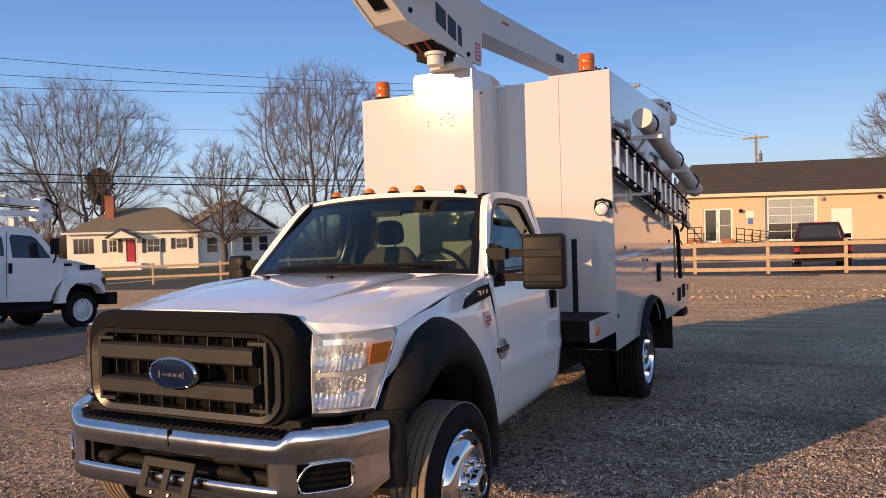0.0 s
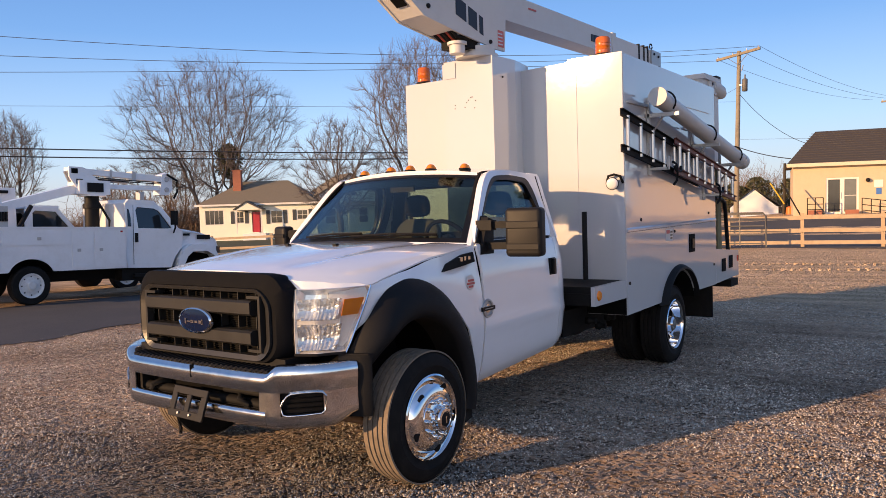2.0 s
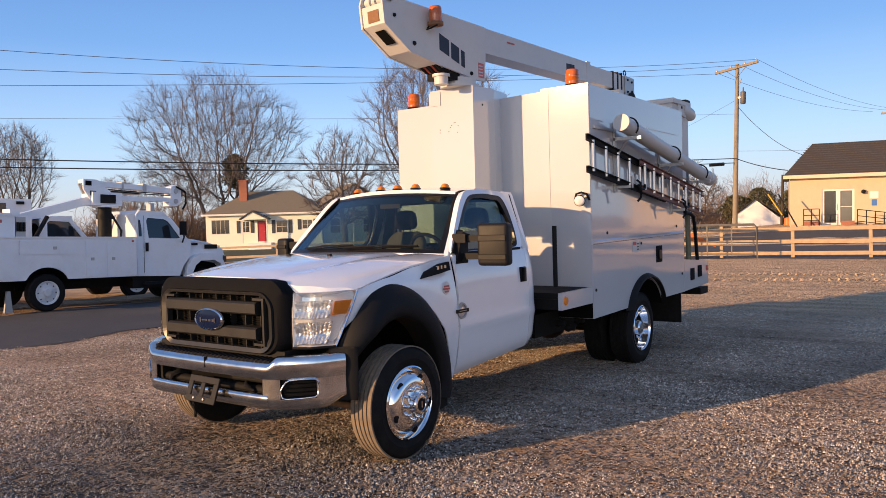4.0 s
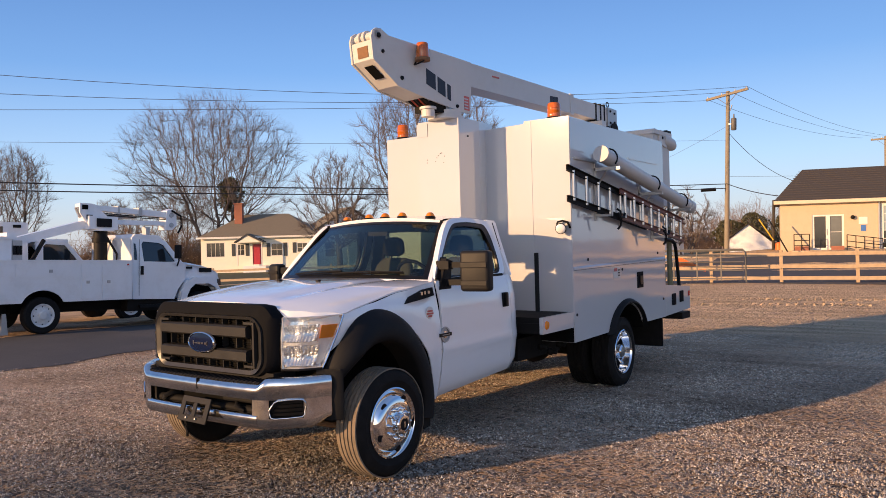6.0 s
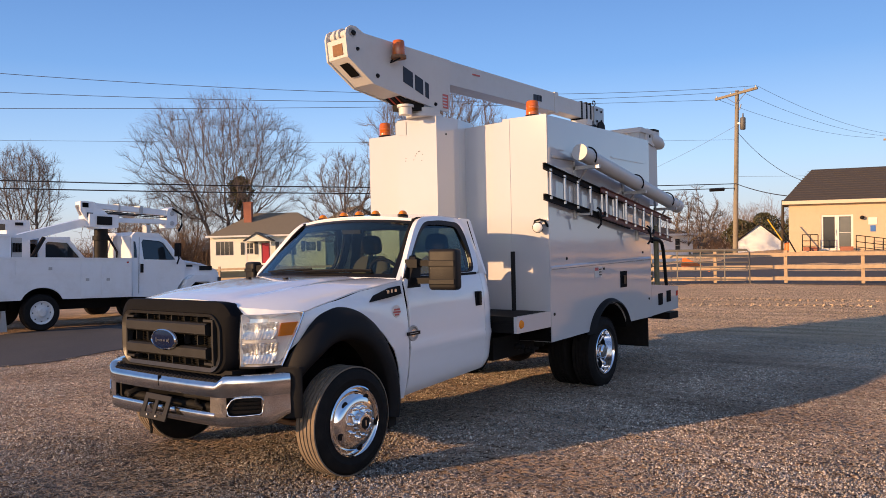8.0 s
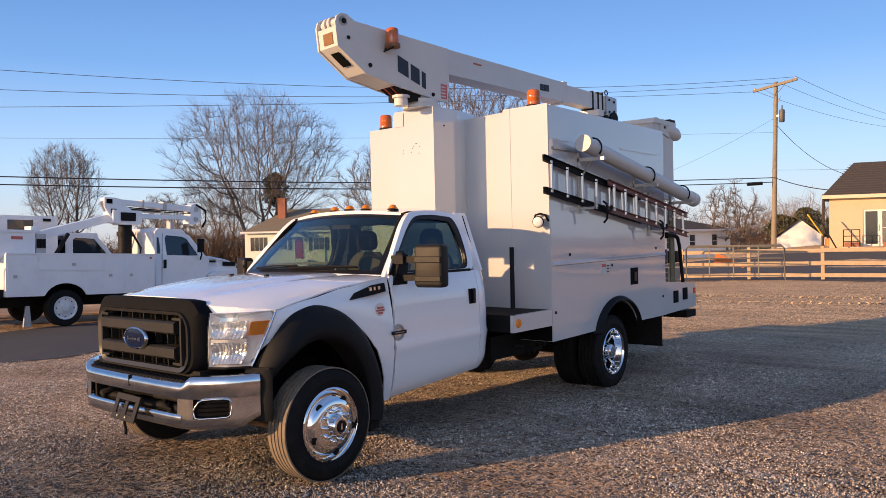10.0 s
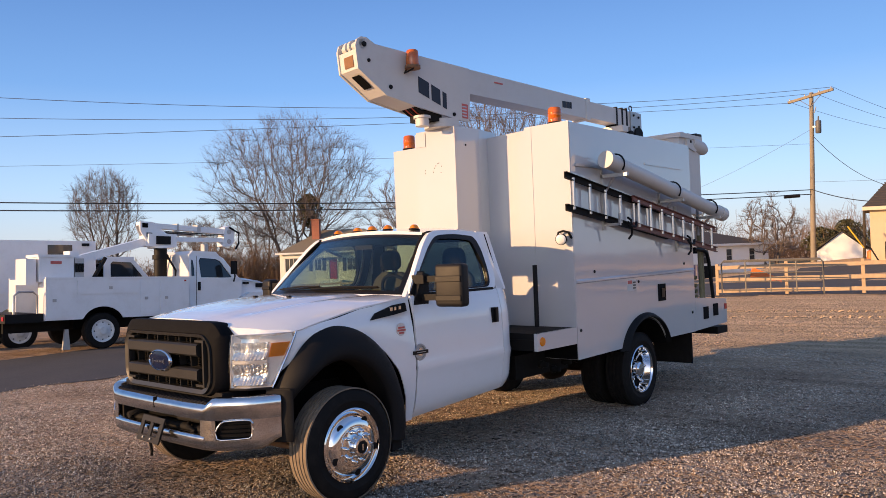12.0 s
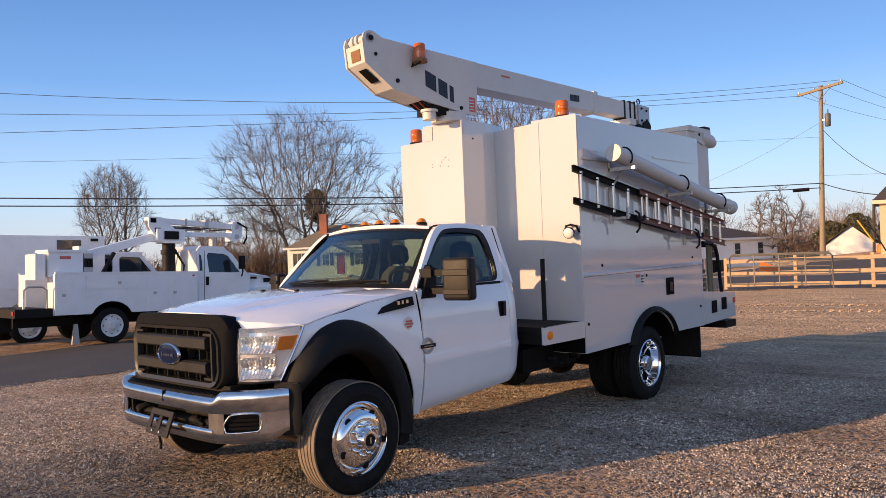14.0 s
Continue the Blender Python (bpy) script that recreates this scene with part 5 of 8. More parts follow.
def build_headlamp(s):
    def pt(u, f, d=0.0):
        uu = u * (0.72 + 0.28 * f ** 0.8)         # lower edge is shorter
        p = lamp_plan(uu)
        n = Vector((lerp(((0, 0.15), (0.5, 0.5), (1, 0.95)), uu), -lerp(((0, 0.99), (0.5, 0.85), (1, 0.3)), uu), 0))
        p = p + n * d
        z = 0.852 + 0.353 * f
        return (s * p.x, p.y - 0.012 * math.sin(math.pi * f) + 0.02 * f, z)
    nu, nf = 18, 10
    rows = [[pt(i / nu, j / nf, -0.075 if 0 < j < nf and 0 < i < nu else -0.004) for i in range(nu + 1)] for j in range(nf + 1)]
    h = part("headlamp", thick(sheet(B(), rows), 0.004), REFLECT, truck, "clear head lamp with amber corner", smooth=30)
    part("lamp_lens", thick(sheet(B(), [[pt(i / nu, j / nf, 0.006) for i in range(nu + 1)] for j in range(nf + 1)]), 0.003), LENS, h, smooth=40).visible_shadow = False
    # amber corner
    part("amber_corner", thick(sheet(B(), [[pt(0.74 + 0.23 * i / 6, 0.57 + 0.25 * j / 4, -0.002) for i in range(7)] for j in range(5)]), 0.004), AMBER, h, "amber corner reflector", smooth=40)
    rng = random.Random(4)
    for u0, u1, f0, f1, nm in ((0.02, 0.69, 0.52, 0.84, "main_beam"), (0.02, 0.78, 0.06, 0.45, "dip_beam")):
        grid = []
        for j in range(15):
            line = []
            for i in range(21):
                a, c = 2 * i / 20 - 1, 2 * j / 14 - 1
                d = -0.014 - 0.045 * (1 - min(1, (a * a + c * c) * 0.75)) + rng.uniform(-0.0012, 0.0012) + 0.0045 * (i % 2)
                line.append(pt(u0 + (u1 - u0) * i / 20, f0 + (f1 - f0) * j / 14, d))
            grid.append(line)
        b = part(nm, sheet(B(), grid), SPARKLE, h, "faceted silver reflector bowl")
        c = Vector(pt((u0 + u1) / 2, (f0 + f1) / 2, -0.05))
        ax = Vector((s * 0.35, -0.93, 0)).normalized()
        m = Matrix.Translation(c) @ ax.to_track_quat("Z", "Y").to_matrix().to_4x4()
        part("bulb", lathe(B(), [(0, 0.03), (0.008, 0.028), (0.011, 0.02), (0.011, 0.0)], m, 14), SPARKLE, b, smooth=40)
    part("divider", thick(sheet(B(), [[pt(0.02 + 0.72 * i / 8, 0.455 + 0.06 * j, -0.012) for i in range(9)] for j in range(2)]), 0.01), REFLECT, h, smooth=40)
    part("lamp_edge", tube(B(), [pt(i / 12, 0, 0.004) for i in range(13)], 0.008, 6), BLACKPL, h)
    part("lamp_edge", tube(B(), [pt(1, j / 8, 0.004) for j in range(9)], 0.006, 6), CHROME, h)


for s in (1, -1):
    build_headlamp(s)


# ---- front bumper ----
def bump_plan(u):
    """Plan line of the bumper face for u from -1 to 1."""
    a = abs(u)
    x = curve(((0, 0), (0.4, 0.39), (0.62, 0.605), (0.70, 0.685), (0.80, 0.79), (0.90, 0.885), (1.0, 0.955)), a)
    y = curve(((0, -0.832), (0.4, -0.826), (0.62, -0.812), (0.70, -0.785), (0.80, -0.705), (0.90, -0.595), (1.0, -0.455)), a)
    return (math.copysign(x, u), y)


def bump_top(u):
    """How much the bumper's ends stand above its middle, which carries the step pad."""
    return 0.042 * smooth01(0.625, 0.70, abs(u)) - 0.012


def build_bumper():
    us = [-1 + 2 * i / 96 for i in range(97)]
    prof = [(0.770, 0.11), (0.782, 0.075), (0.786, 0.04), (0.782, 0.018), (0.770, 0.003), (0.752, -0.006), (0.730, -0.007), (0.705, -0.003), (0.682, 0.002), (0.668, 0.006)]
    def row(u, z, back):
        x, y = bump_plan(u)
        (xa, ya), (xb, yb) = bump_plan(max(-1, u - 0.02)), bump_plan(min(1, u + 0.02))
        inward = Vector((-(yb - ya), xb - xa)).normalized()
        return (x + inward.x * back, y + inward.y * back, z + bump_top(u) * smooth01(0.66, 0.76, z))
    # top band with a soft roll, then the lower band; the middle opening stays free
    bm = sheet(B(), [[row(u, z, b) for u in us] for z, b in prof])
    b = part("front_bumper", thick(bm, 0.006), BUMPCHR, truck, "worn chrome front bumper with black step pad", smooth=60)
    lows = [u for u in us if abs(u) <= 0.64]
    bm = sheet(B(), [[row(u, z, d) for u in lows] for z, d in ((0.572, 0.04), (0.570, 0.012), (0.562, 0.0), (0.545, -0.003), (0.515, -0.002), (0.49, 0.006), (0.474, 0.022), (0.468, 0.05))])
    part("lower_band", thick(bm, 0.006), BUMPCHR, b, smooth=60)
    part("top_joint", box(B(), 0.020, 0.024, -0.8405, -0.80, 0.700, 0.772), FRAMEBLK, b)
    for s in (1, -1):
        side = [u for u in us if 0.58 <= u * s <= 1.001]
        hole = lambda u, z: 0.705 < abs(u) < 0.885 and 0.545 < z < 0.672
        zz = [(0.669, 0.006), (0.645, 0.006), (0.61, 0.005), (0.575, 0.004), (0.545, 0.002), (0.515, 0.002), (0.49, 0.009), (0.474, 0.024), (0.468, 0.05)]
        bm = B()
        # the end's lower corner is cut away in a curve towards the wheel
        lift = lambda u: 0.055 * smooth01(0.90, 1.0, abs(u)) ** 1.5
        vs = [[bm.verts.new(row(u, z + lift(u) * (0.669 - z) / 0.2, d)) for u in side] for z, d in zz]
        for j in range(len(zz) - 1):
            for i in range(len(side) - 1):
                if not hole((side[i] + side[i + 1]) / 2, (zz[j][0] + zz[j + 1][0]) / 2):
                    bm.faces.new((vs[j][i], vs[j][i + 1], vs[j + 1][i + 1], vs[j + 1][i]))
        part("bumper_end", thick(bm, 0.006), BUMPCHR, b, smooth=60)
        # fog lamp insert with slats
        bm = sheet(B(), [[row(s * (0.69 + 0.2 * i / 8), z, 0.045) for i in range(9)] for z in (0.53, 0.60, 0.66, 0.685)])
        fi = part("fog_insert", thick(bm, 0.01), BLACKPL, b)
        for k in range(4):
            z = 0.560 + k * 0.027
            bm = sheet(B(), [[row(s * (0.728 + 0.006 * k + 0.142 * i / 6 - 0.001 * k * i), zz2, d) for i in range(7)] for zz2, d in ((z, 0.026), (z + 0.003, 0.014), (z + 0.019, 0.008), (z + 0.022, 0.020))])
            part("fog_slat", thick(bm, 0.006), BLACKPL, fi, smooth=40)
        loop = [(0.712, 0.60), (0.722, 0.625), (0.738, 0.652), (0.755, 0.664), (0.80, 0.668), (0.85, 0.668), (0.872, 0.664), (0.883, 0.645), (0.883, 0.60), (0.880, 0.567), (0.866, 0.552), (0.80, 0.548), (0.74, 0.546), (0.720, 0.552), (0.712, 0.575), (0.712, 0.60)]
        part("fog_rim", tube(B(), [row(s * u, z, -0.001) for u, z in loop], 0.006, 8), BUMPCHR, fi, smooth=70)
        # black end cap behind the chrome, rolling in before the wheel
        plan = [(0.86, -0.50), (0.905, -0.465), (0.955, -0.440), (1.000, -0.416), (1.010, -0.396), (0.88, -0.384)]
        bm = sheet(B(), [[(s * x * (1 - 0.25 * max(0.0, 0.54 - z)), y, z) for x, y in plan] for z in (0.50, 0.54, 0.62, 0.72, 0.80, 0.835)])
        part("bumper_cap", thick(bm, 0.012), BLACKPL, b, "black plastic bumper end", smooth=60)
        part("cap_top", prism(B(), [(s * x, y, 0.833) for x, y in plan], (0, 0, 0.012)), BLACKPL, b)
    rows = []
    for i in range(121):
        x, y = bump_plan(-0.625 + 1.25 * i / 120)
        z = 0.788 if i % 4 < 2 else 0.781
        rows.append([(x, y + 0.022, z - 0.010), (x, y + 0.032, z), (x, y + 0.12, z + 0.004), (x, y + 0.128, z - 0.008)])
    pad = thick(sheet(B(), rows), 0.006)
    part("step_pad", pad, BLACKPL, b, "black ribbed step pad")
    # frame and tow hooks seen through the middle opening
    part("cross_member", box(B(), -0.62, 0.62, -0.70, -0.66, 0.50, 0.70), ARCHBLK, b)
    part("tube_member", tube(B(), [(-0.6, -0.74, 0.58), (0.6, -0.74, 0.58)], 0.03, 10), FRAMEBLK, b, smooth=50)
    for s in (1, -1):
        hook = tube(B(), [(s * 0.36, -0.68, 0.60), (s * 0.36, -0.76, 0.63), (s * 0.40, -0.80, 0.61), (s * 0.44, -0.785, 0.58), (s * 0.42, -0.74, 0.565)], 0.018, 8)
        part("tow_hook", hook, FRAMEBLK, b, smooth=60)
        part("hook_mount", box(B(), min(s * 0.30, s * 0.52), max(s * 0.30, s * 0.52), -0.76, -0.68, 0.545, 0.57), FRAMEBLK, b, bevel=0.008, segs=1)
        part("bracket", box(B(), min(s * 0.535, s * 0.56), max(s * 0.535, s * 0.56), -0.785, -0.66, 0.52, 0.69), FRAMEBLK, b)
    part("shackle_pin", cyl(B(), (0.24, -0.77, 0.645), (0.52, -0.755, 0.645), 0.018, n=10), FRAMEBLK, b, smooth=40)
    # number plate holder, tilted, with two square holes
    m = pose(0.03, -0.866, 0.560, -20, 0, -3)
    bm = B()
    q = lambda x0, x1, z0, z1: box(bm, x0, x1, -0.006, 0.006, z0, z1)
    q(-0.165, 0.165, -0.09, -0.05), q(-0.165, 0.165, 0.045, 0.085), q(-0.165, -0.115, -0.05, 0.045), q(-0.022, 0.022, -0.05, 0.045), q(0.115, 0.165, -0.05, 0.045)
    bmesh.ops.remove_doubles(bm, verts=bm.verts[:], dist=1e-4)
    bmesh.ops.transform(bm, matrix=m, verts=bm.verts[:])
    pl = part("plate_holder", bm, MIRRORPL, b, "empty black plate holder, tilted", bevel=0.003, segs=1)
    for x in (-0.06, 0.05):
        part("bolt", lathe(B(), [(0, 0.012), (0.008, 0.011), (0.008, 0)], m @ Matrix.Translation((x, -0.006, -0.065)) @ Matrix.Rotation(radians(90), 4, "X"), 8), STEEL, pl)
    part("dangling_strap", tube(B(), [(-0.28, -0.70, 0.5), (-0.285, -0.72, 0.42), (-0.275, -0.71, 0.33), (-0.28, -0.71, 0.30)], 0.012, 6), BLACKPL, b)


build_bumper()
part("axle", cyl(B(), (-0.85, 0.0, 0.40), (0.85, 0.0, 0.40), 0.055, n=12), FRAMEBLK, truck, smooth=40)
part("tie_rod", cyl(B(), (-0.8, -0.22, 0.38), (0.9, -0.22, 0.40), 0.022, n=10), RUST, truck, smooth=40)
part("differential", lathe(B(), [(0, -0.2), (0.1, -0.18), (0.16, -0.08), (0.17, 0.05), (0.1, 0.15), (0, 0.17)], pose(-0.25, 0, 0.40, 90), 18), FRAMEBLK, truck, smooth=50)
# ---- cab ----
def build_cab():
    # lower body shell: floor pan, rear wall
    cabm = part("cab", box(B(), -0.90, 0.90, 0.62, 2.06, 0.54, 0.64), FRAMEBLK, truck)
    for s in (1, -1):
        def sill(y):
            """Lower edge of the cab: rising towards the tail, rounded at the rear corner."""
            return 0.418 + 0.066 * (y - 0.744) + 0.10 * max(0.0, (y - 1.93) / 0.18) ** 2
        def side(y, k, tuck=0.0):
            zb = sill(y)
            z = zb + (1.372 - zb) * k / 24
            return (s * (abs(body_x(z, 1)) - tuck - 0.028 * max(0.0, 1 - k / 2.5) ** 2), y, z)
        rows = [[side(y, k) for y in (0.815, 1.1, 1.4, 1.7, 1.905)] for k in range(25)]
        d = part("door", thick(sheet(B(), rows), 0.02), WHITE, truck, "white cab door, shut", smooth=40)
        # rear corner of the cab behind the door, rolling in to the back wall
        rows = [[side(1.911, k), side(1.96, k, 0.003), side(2.01, k, 0.012), side(2.05, k, 0.032), side(2.085, k, 0.07), side(2.105, k, 0.12), (0.0, 2.125, side(2.105, k)[2])] for k in range(25)]
        part("rear_corner", thick(sheet(B(), rows), 0.012), WHITE, cabm, smooth=50)
        # door handle
        hx = body_x(1.14, s)
        hd = part("door_handle", prism(B(), [(hx - s * 0.002, 1.765, 1.085), (hx - s * 0.002, 1.845, 1.085), (hx - s * 0.002, 1.85, 1.215), (hx - s * 0.002, 1.76, 1.215)], (s * 0.012, 0, 0)), BLACKPL, d, "black pull handle in a recess", bevel=0.01)
        part("grip", box(B(), min(hx + s * 0.008, hx + s * 0.035), max(hx + s * 0.008, hx + s * 0.035), 1.79, 1.82, 1.09, 1.21), BLACKGL, hd, bevel=0.008)
        # engine badge: ring with a bar across
        bx = body_x(0.936, s)
        m = Matrix.Translation((bx, 0.85, 0.936)) @ Matrix.Rotation(radians(90 * s), 4, "Y")
        bd = part("side_badge", lathe(B(), [(0.045, 0.002), (0.05, 0.01), (0.062, 0.01), (0.066, 0.0)], m, 28), STEEL, d, "grey ring badge with dark bar", smooth=40)
        part("badge_disc", lathe(B(), [(0, 0.004), (0.03, 0.004), (0.034, 0.0)], m, 20), CHROME, bd, smooth=40)
        part("badge_bar", box(B(), min(bx, bx + s * 0.012), max(bx, bx + s * 0.012), 0.77, 0.93, 0.922, 0.950), BLACKGL, bd, bevel=0.004, segs=1)
        part("badge_bar", box(B(), min(bx, bx + s * 0.014), max(bx, bx + s * 0.014), 0.80, 0.90, 0.9335, 0.9385), STEEL, bd)
        # side greenhouse: door frame round the window
        def sp(y, z):
            k = max(0.0, (z - 1.372) / (1.90 - 1.372))
            return (s * (0.907 - 0.175 * k ** 1.05), y, z)
        outer = [sp(0.80, 1.372), sp(1.25, 1.372), sp(1.92, 1.372), sp(1.955, 1.55), sp(1.94, 1.77), sp(1.88, 1.880), sp(1.55, 1.903), sp(1.27, 1.890), sp(1.15, 1.795), sp(0.95, 1.565)]
        inner = [sp(0.865, 1.392), sp(1.25, 1.392), sp(1.845, 1.392), sp(1.872, 1.55), sp(1.862, 1.735), sp(1.815, 1.842), sp(1.55, 1.864), sp(1.310, 1.852), sp(1.185, 1.755), sp(0.985, 1.545)]
        def dense(l):
            """The loop in its plane with rounded corners."""
            return [Vector(sp(p.x, p.y)) for p in rounded([(y, z) for _, y, z in l], 0.075, 4)]
        part("window_frame", ring(B(), dense(outer), dense(inner), (-s * 0.05, 0, -0.01)), WHITE, d, bevel=0.008, segs=2, smooth=40)
        seal_in = [Vector(p) * 1.0 for p in inner]
        c = sum(seal_in, Vector()) / len(seal_in)
        def inset(p):
            """The seal is wide above and behind, narrow at the belt."""
            return p + (c - p) * (0.05 + 0.12 * smooth01(1.50, 1.75, p.z) * smooth01(1.0, 1.5, p.y)) + Vector((s * 0.002, 0, 0))
        part("window_seal", ring(B(), [p + Vector((s * 0.004, 0, 0)) for p in dense(inner)], [inset(p) for p in dense(inner)], (-s * 0.03, 0, 0)), BLACKGL, d, "black rubber window seal")
        gl = part("window_glass", prism(B(), [p + (c - p) * 0.03 + Vector((-s * 0.014, 0, 0)) for p in seal_in], (-s * 0.005, 0, 0)), SIDEGLASS, d)
        gl.visible_shadow = False
        lo = [p + Vector((-s * 0.058, 0, 0)) for p in dense(inner)]
        part("frame_lining", ring(B(), [p + Vector((-s * 0.058, 0, 0)) for p in dense(outer)], [p + (c - p) * 0.03 for p in lo], (-s * 0.02, 0, 0)), DARKINT, d, "dark cab lining round the window")
        part("belt_trim", box(B(), min(s * 0.905, s * 0.917), max(s * 0.905, s * 0.917), 0.86, 1.86, 1.366, 1.388), BLACKPL, d)
        # black sail corner before the window, where the mirror hangs
        part("sail", prism(B(), [sp(0.815, 1.38), sp(0.99, 1.38), sp(1.05, 1.56), sp(0.98, 1.56)], (s * 0.012, 0, 0)), BLACKPL, d, bevel=0.004, segs=1)
    # windscreen frame: pillars, header, cowl
    def ws(x, k):
        """On the windscreen: k 0 at the cowl, 1 at the roof; x from -1 to 1."""
        y0, z0, w0 = 0.60 + 0.20 * x * x, 1.395 - 0.02 * x * x, 0.885
        y1, z1, w1 = 1.17 + 0.10 * x * x, 1.895 - 0.035 * x * x, 0.715
        y = y0 + (y1 - y0) * k
        return Vector((x * (w0 + (w1 - w0) * k), y, z0 + (z1 - z0) * k + 0.012 * math.sin(math.pi * k)))
    def wloop(mx, k0, k1, lift=0.0):
        p = [ws(-mx + 2 * mx * i / 14, k0) for i in range(15)] + [ws(mx, k0 + (k1 - k0) * j / 6) for j in range(1, 6)]
        p += [ws(mx - 2 * mx * i / 14, k1) for i in range(15)] + [ws(-mx, k1 + (k0 - k1) * j / 6) for j in range(1, 6)]
        return [q + Vector((0, -0.4, 0.9)) * lift for q in p]
    part("windscreen_frame", ring(B(), wloop(1.0, -0.02, 1.03), wloop(0.962, 0.015, 0.978), (0, 0.035, -0.02)), WHITE, cabm, smooth=40)
    part("windscreen_band", ring(B(), wloop(0.965, 0.010, 0.980, 0.002), wloop(0.918, 0.065, 0.935, 0.002), (0, 0.006, -0.006)), BLACKGL, cabm, "black painted edge of the windscreen")
    bm = sheet(B(), [[ws(-0.963 + 1.926 * i / 20, 0.014 + 0.965 * j / 10) for i in range(21)] for j in range(11)])
    g = part("windscreen", thick(bm, 0.005), WINDSHIELD, cabm, smooth=60)
    g.visible_shadow = False
    bm = sheet(B(), [[ws(-0.93 + 1.86 * i / 20, 0.80 + 0.15 * j / 3) + Vector((0, 0.012, -0.006)) for i in range(21)] for j in range(4)])
    part("tint_strip", thick(bm, 0.002), SHADEBAND, g, "dark tinted strip along the top").visible_shadow = False
    part("pillar_lining", ring(B(), [p + Vector((0, 0.045, -0.02)) for p in wloop(0.945, 0.0, 0.96)], [p + Vector((0, 0.045, -0.02)) for p in wloop(0.885, 0.05, 0.92)], (0, 0.02, -0.01)), DARKINT, cabm)
    # roof skin with a rounded edge
    rows = []
    for j in range(17):
        v = j / 16
        row = []
        for i in range(25):
            x = -1 + i / 12
            yf, yr = 1.165 + 0.105 * x * x, 2.06 - 0.05 * x * x
            y = yf + (yr - yf) * v
            z = 1.897 - 0.035 * x * x + 0.055 * math.sin(math.pi * min(1, v * 0.5 + 0.12)) * (1 - 0.7 * abs(x) ** 3)
            z -= 0.05 * smooth01(0.86, 1.0, v)
            row.append((x * 0.735, y, z))
        rows.append(row)
    part("roof", thick(sheet(B(), rows), 0.02), WHITE, cabm, smooth=50)
    # back wall with its window
    o = [(-0.86, 2.115, 1.36), (0.0, 2.125, 1.36), (0.86, 2.115, 1.36), (0.74, 2.045, 1.86), (0.0, 2.05, 1.90), (-0.74, 2.045, 1.86)]
    i = [(-0.66, 2.11, 1.42), (0.0, 2.115, 1.42), (0.66, 2.11, 1.42), (0.60, 2.06, 1.80), (0.0, 2.065, 1.81), (-0.60, 2.06, 1.80)]
    part("back_wall", ring(B(), o, i, (0, -0.03, 0)), WHITE, cabm, bevel=0.006)
    part("back_lining", ring(B(), [Vector(p) + Vector((0, -0.05, 0)) for p in o], [Vector(p) + Vector((0, -0.045, 0)) for p in i], (0, -0.015, 0)), DARKINT, cabm)
    part("back_glass", prism(B(), [Vector(p) + Vector((0, -0.015, 0)) for p in i], (0, 0.005, 0)), SIDEGLASS, cabm).visible_shadow = False
    for s in (1, -1):
        part("back_pillar", prism(B(), [(s * 0.905, 1.925, 1.36), (s * 0.86, 2.10, 1.36), (s * 0.73, 2.04, 1.88), (s * 0.738, 1.87, 1.885), (s * 0.80, 1.95, 1.70)], (-s * 0.02, 0.0, 0)), WHITE, cabm, bevel=0.008)
    part("cowl", prism(B(), [(-0.86, 0.78, 1.375), (0, 0.57, 1.392), (0.86, 0.78, 1.375), (0.86, 0.83, 1.36), (0, 0.66, 1.375), (-0.86, 0.83, 1.36)], (0, 0, -0.06)), BLACKPL, cabm)
    for x0, x1 in ((-0.62, 0.06), (-0.02, 0.74)):
        a, b = ws(x0, 0.03), ws(x1, 0.085)
        w = part("wiper", tube(B(), [a + Vector((0, -0.02, 0.03)), a.lerp(b, 0.5) + Vector((0, -0.045, 0.035)), b + Vector((0, -0.02, 0.02))], 0.008, 6), BLACKPL, cabm)
        part("blade", tube(B(), [ws(x0 + (x1 - x0) * k / 6, 0.05 + 0.04 * k / 6) + Vector((0, -0.008, 0.008)) for k in range(7)], 0.007, 6), BLACKGL, w)
    # five amber roof lamps
    for x in (-0.50, -0.20, 0.0, 0.20, 0.50):
        xx = x / 0.735
        y, z = 1.30 + 0.06 * xx * xx, 1.935 - 0.03 * xx * xx
        l = part("roof_lamp", lathe(B(), [(0, 0.037), (0.016, 0.034), (0.029, 0.022), (0.035, 0.006), (0.037, 0.0)], pose(x, y, z, -4) @ Matrix.Diagonal((1.0, 1.35, 1, 1)), 16), AMBER, cabm, "amber roof marker lamp", smooth=50)
        part("lamp_base", lathe(B(), [(0.042, -0.012), (0.042, -0.003), (0.037, 0.0)], pose(x, y, z, -4) @ Matrix.Diagonal((1.0, 1.35, 1, 1)), 16), BLACKPL, l)
    # inside: dash, seats, wheel
    part("dashboard", prism(B(), [(-0.82, 0.80, 1.20), (-0.82, 0.80, 1.37), (-0.82, 1.02, 1.39), (-0.82, 1.12, 1.33), (-0.82, 1.10, 1.05)], (1.64, 0, 0)), DARKINT, cabm, bevel=0.02)
    part("lining", box(B(), -0.70, 0.70, 1.25, 2.0, 1.868, 1.878), DARKINT, cabm)
    for s in (1, -1):
        part("lining", box(B(), min(s * 0.87, s * 0.885), max(s * 0.87, s * 0.885), 0.9, 2.0, 0.65, 1.36), DARKINT, cabm)
    part("lining", box(B(), -0.84, 0.84, 2.075, 2.09, 0.65, 1.40), DARKINT, cabm)
    sw = Matrix.Translation((0.40, 1.22, 1.36)) @ Matrix.Rotation(radians(-62), 4, "X")
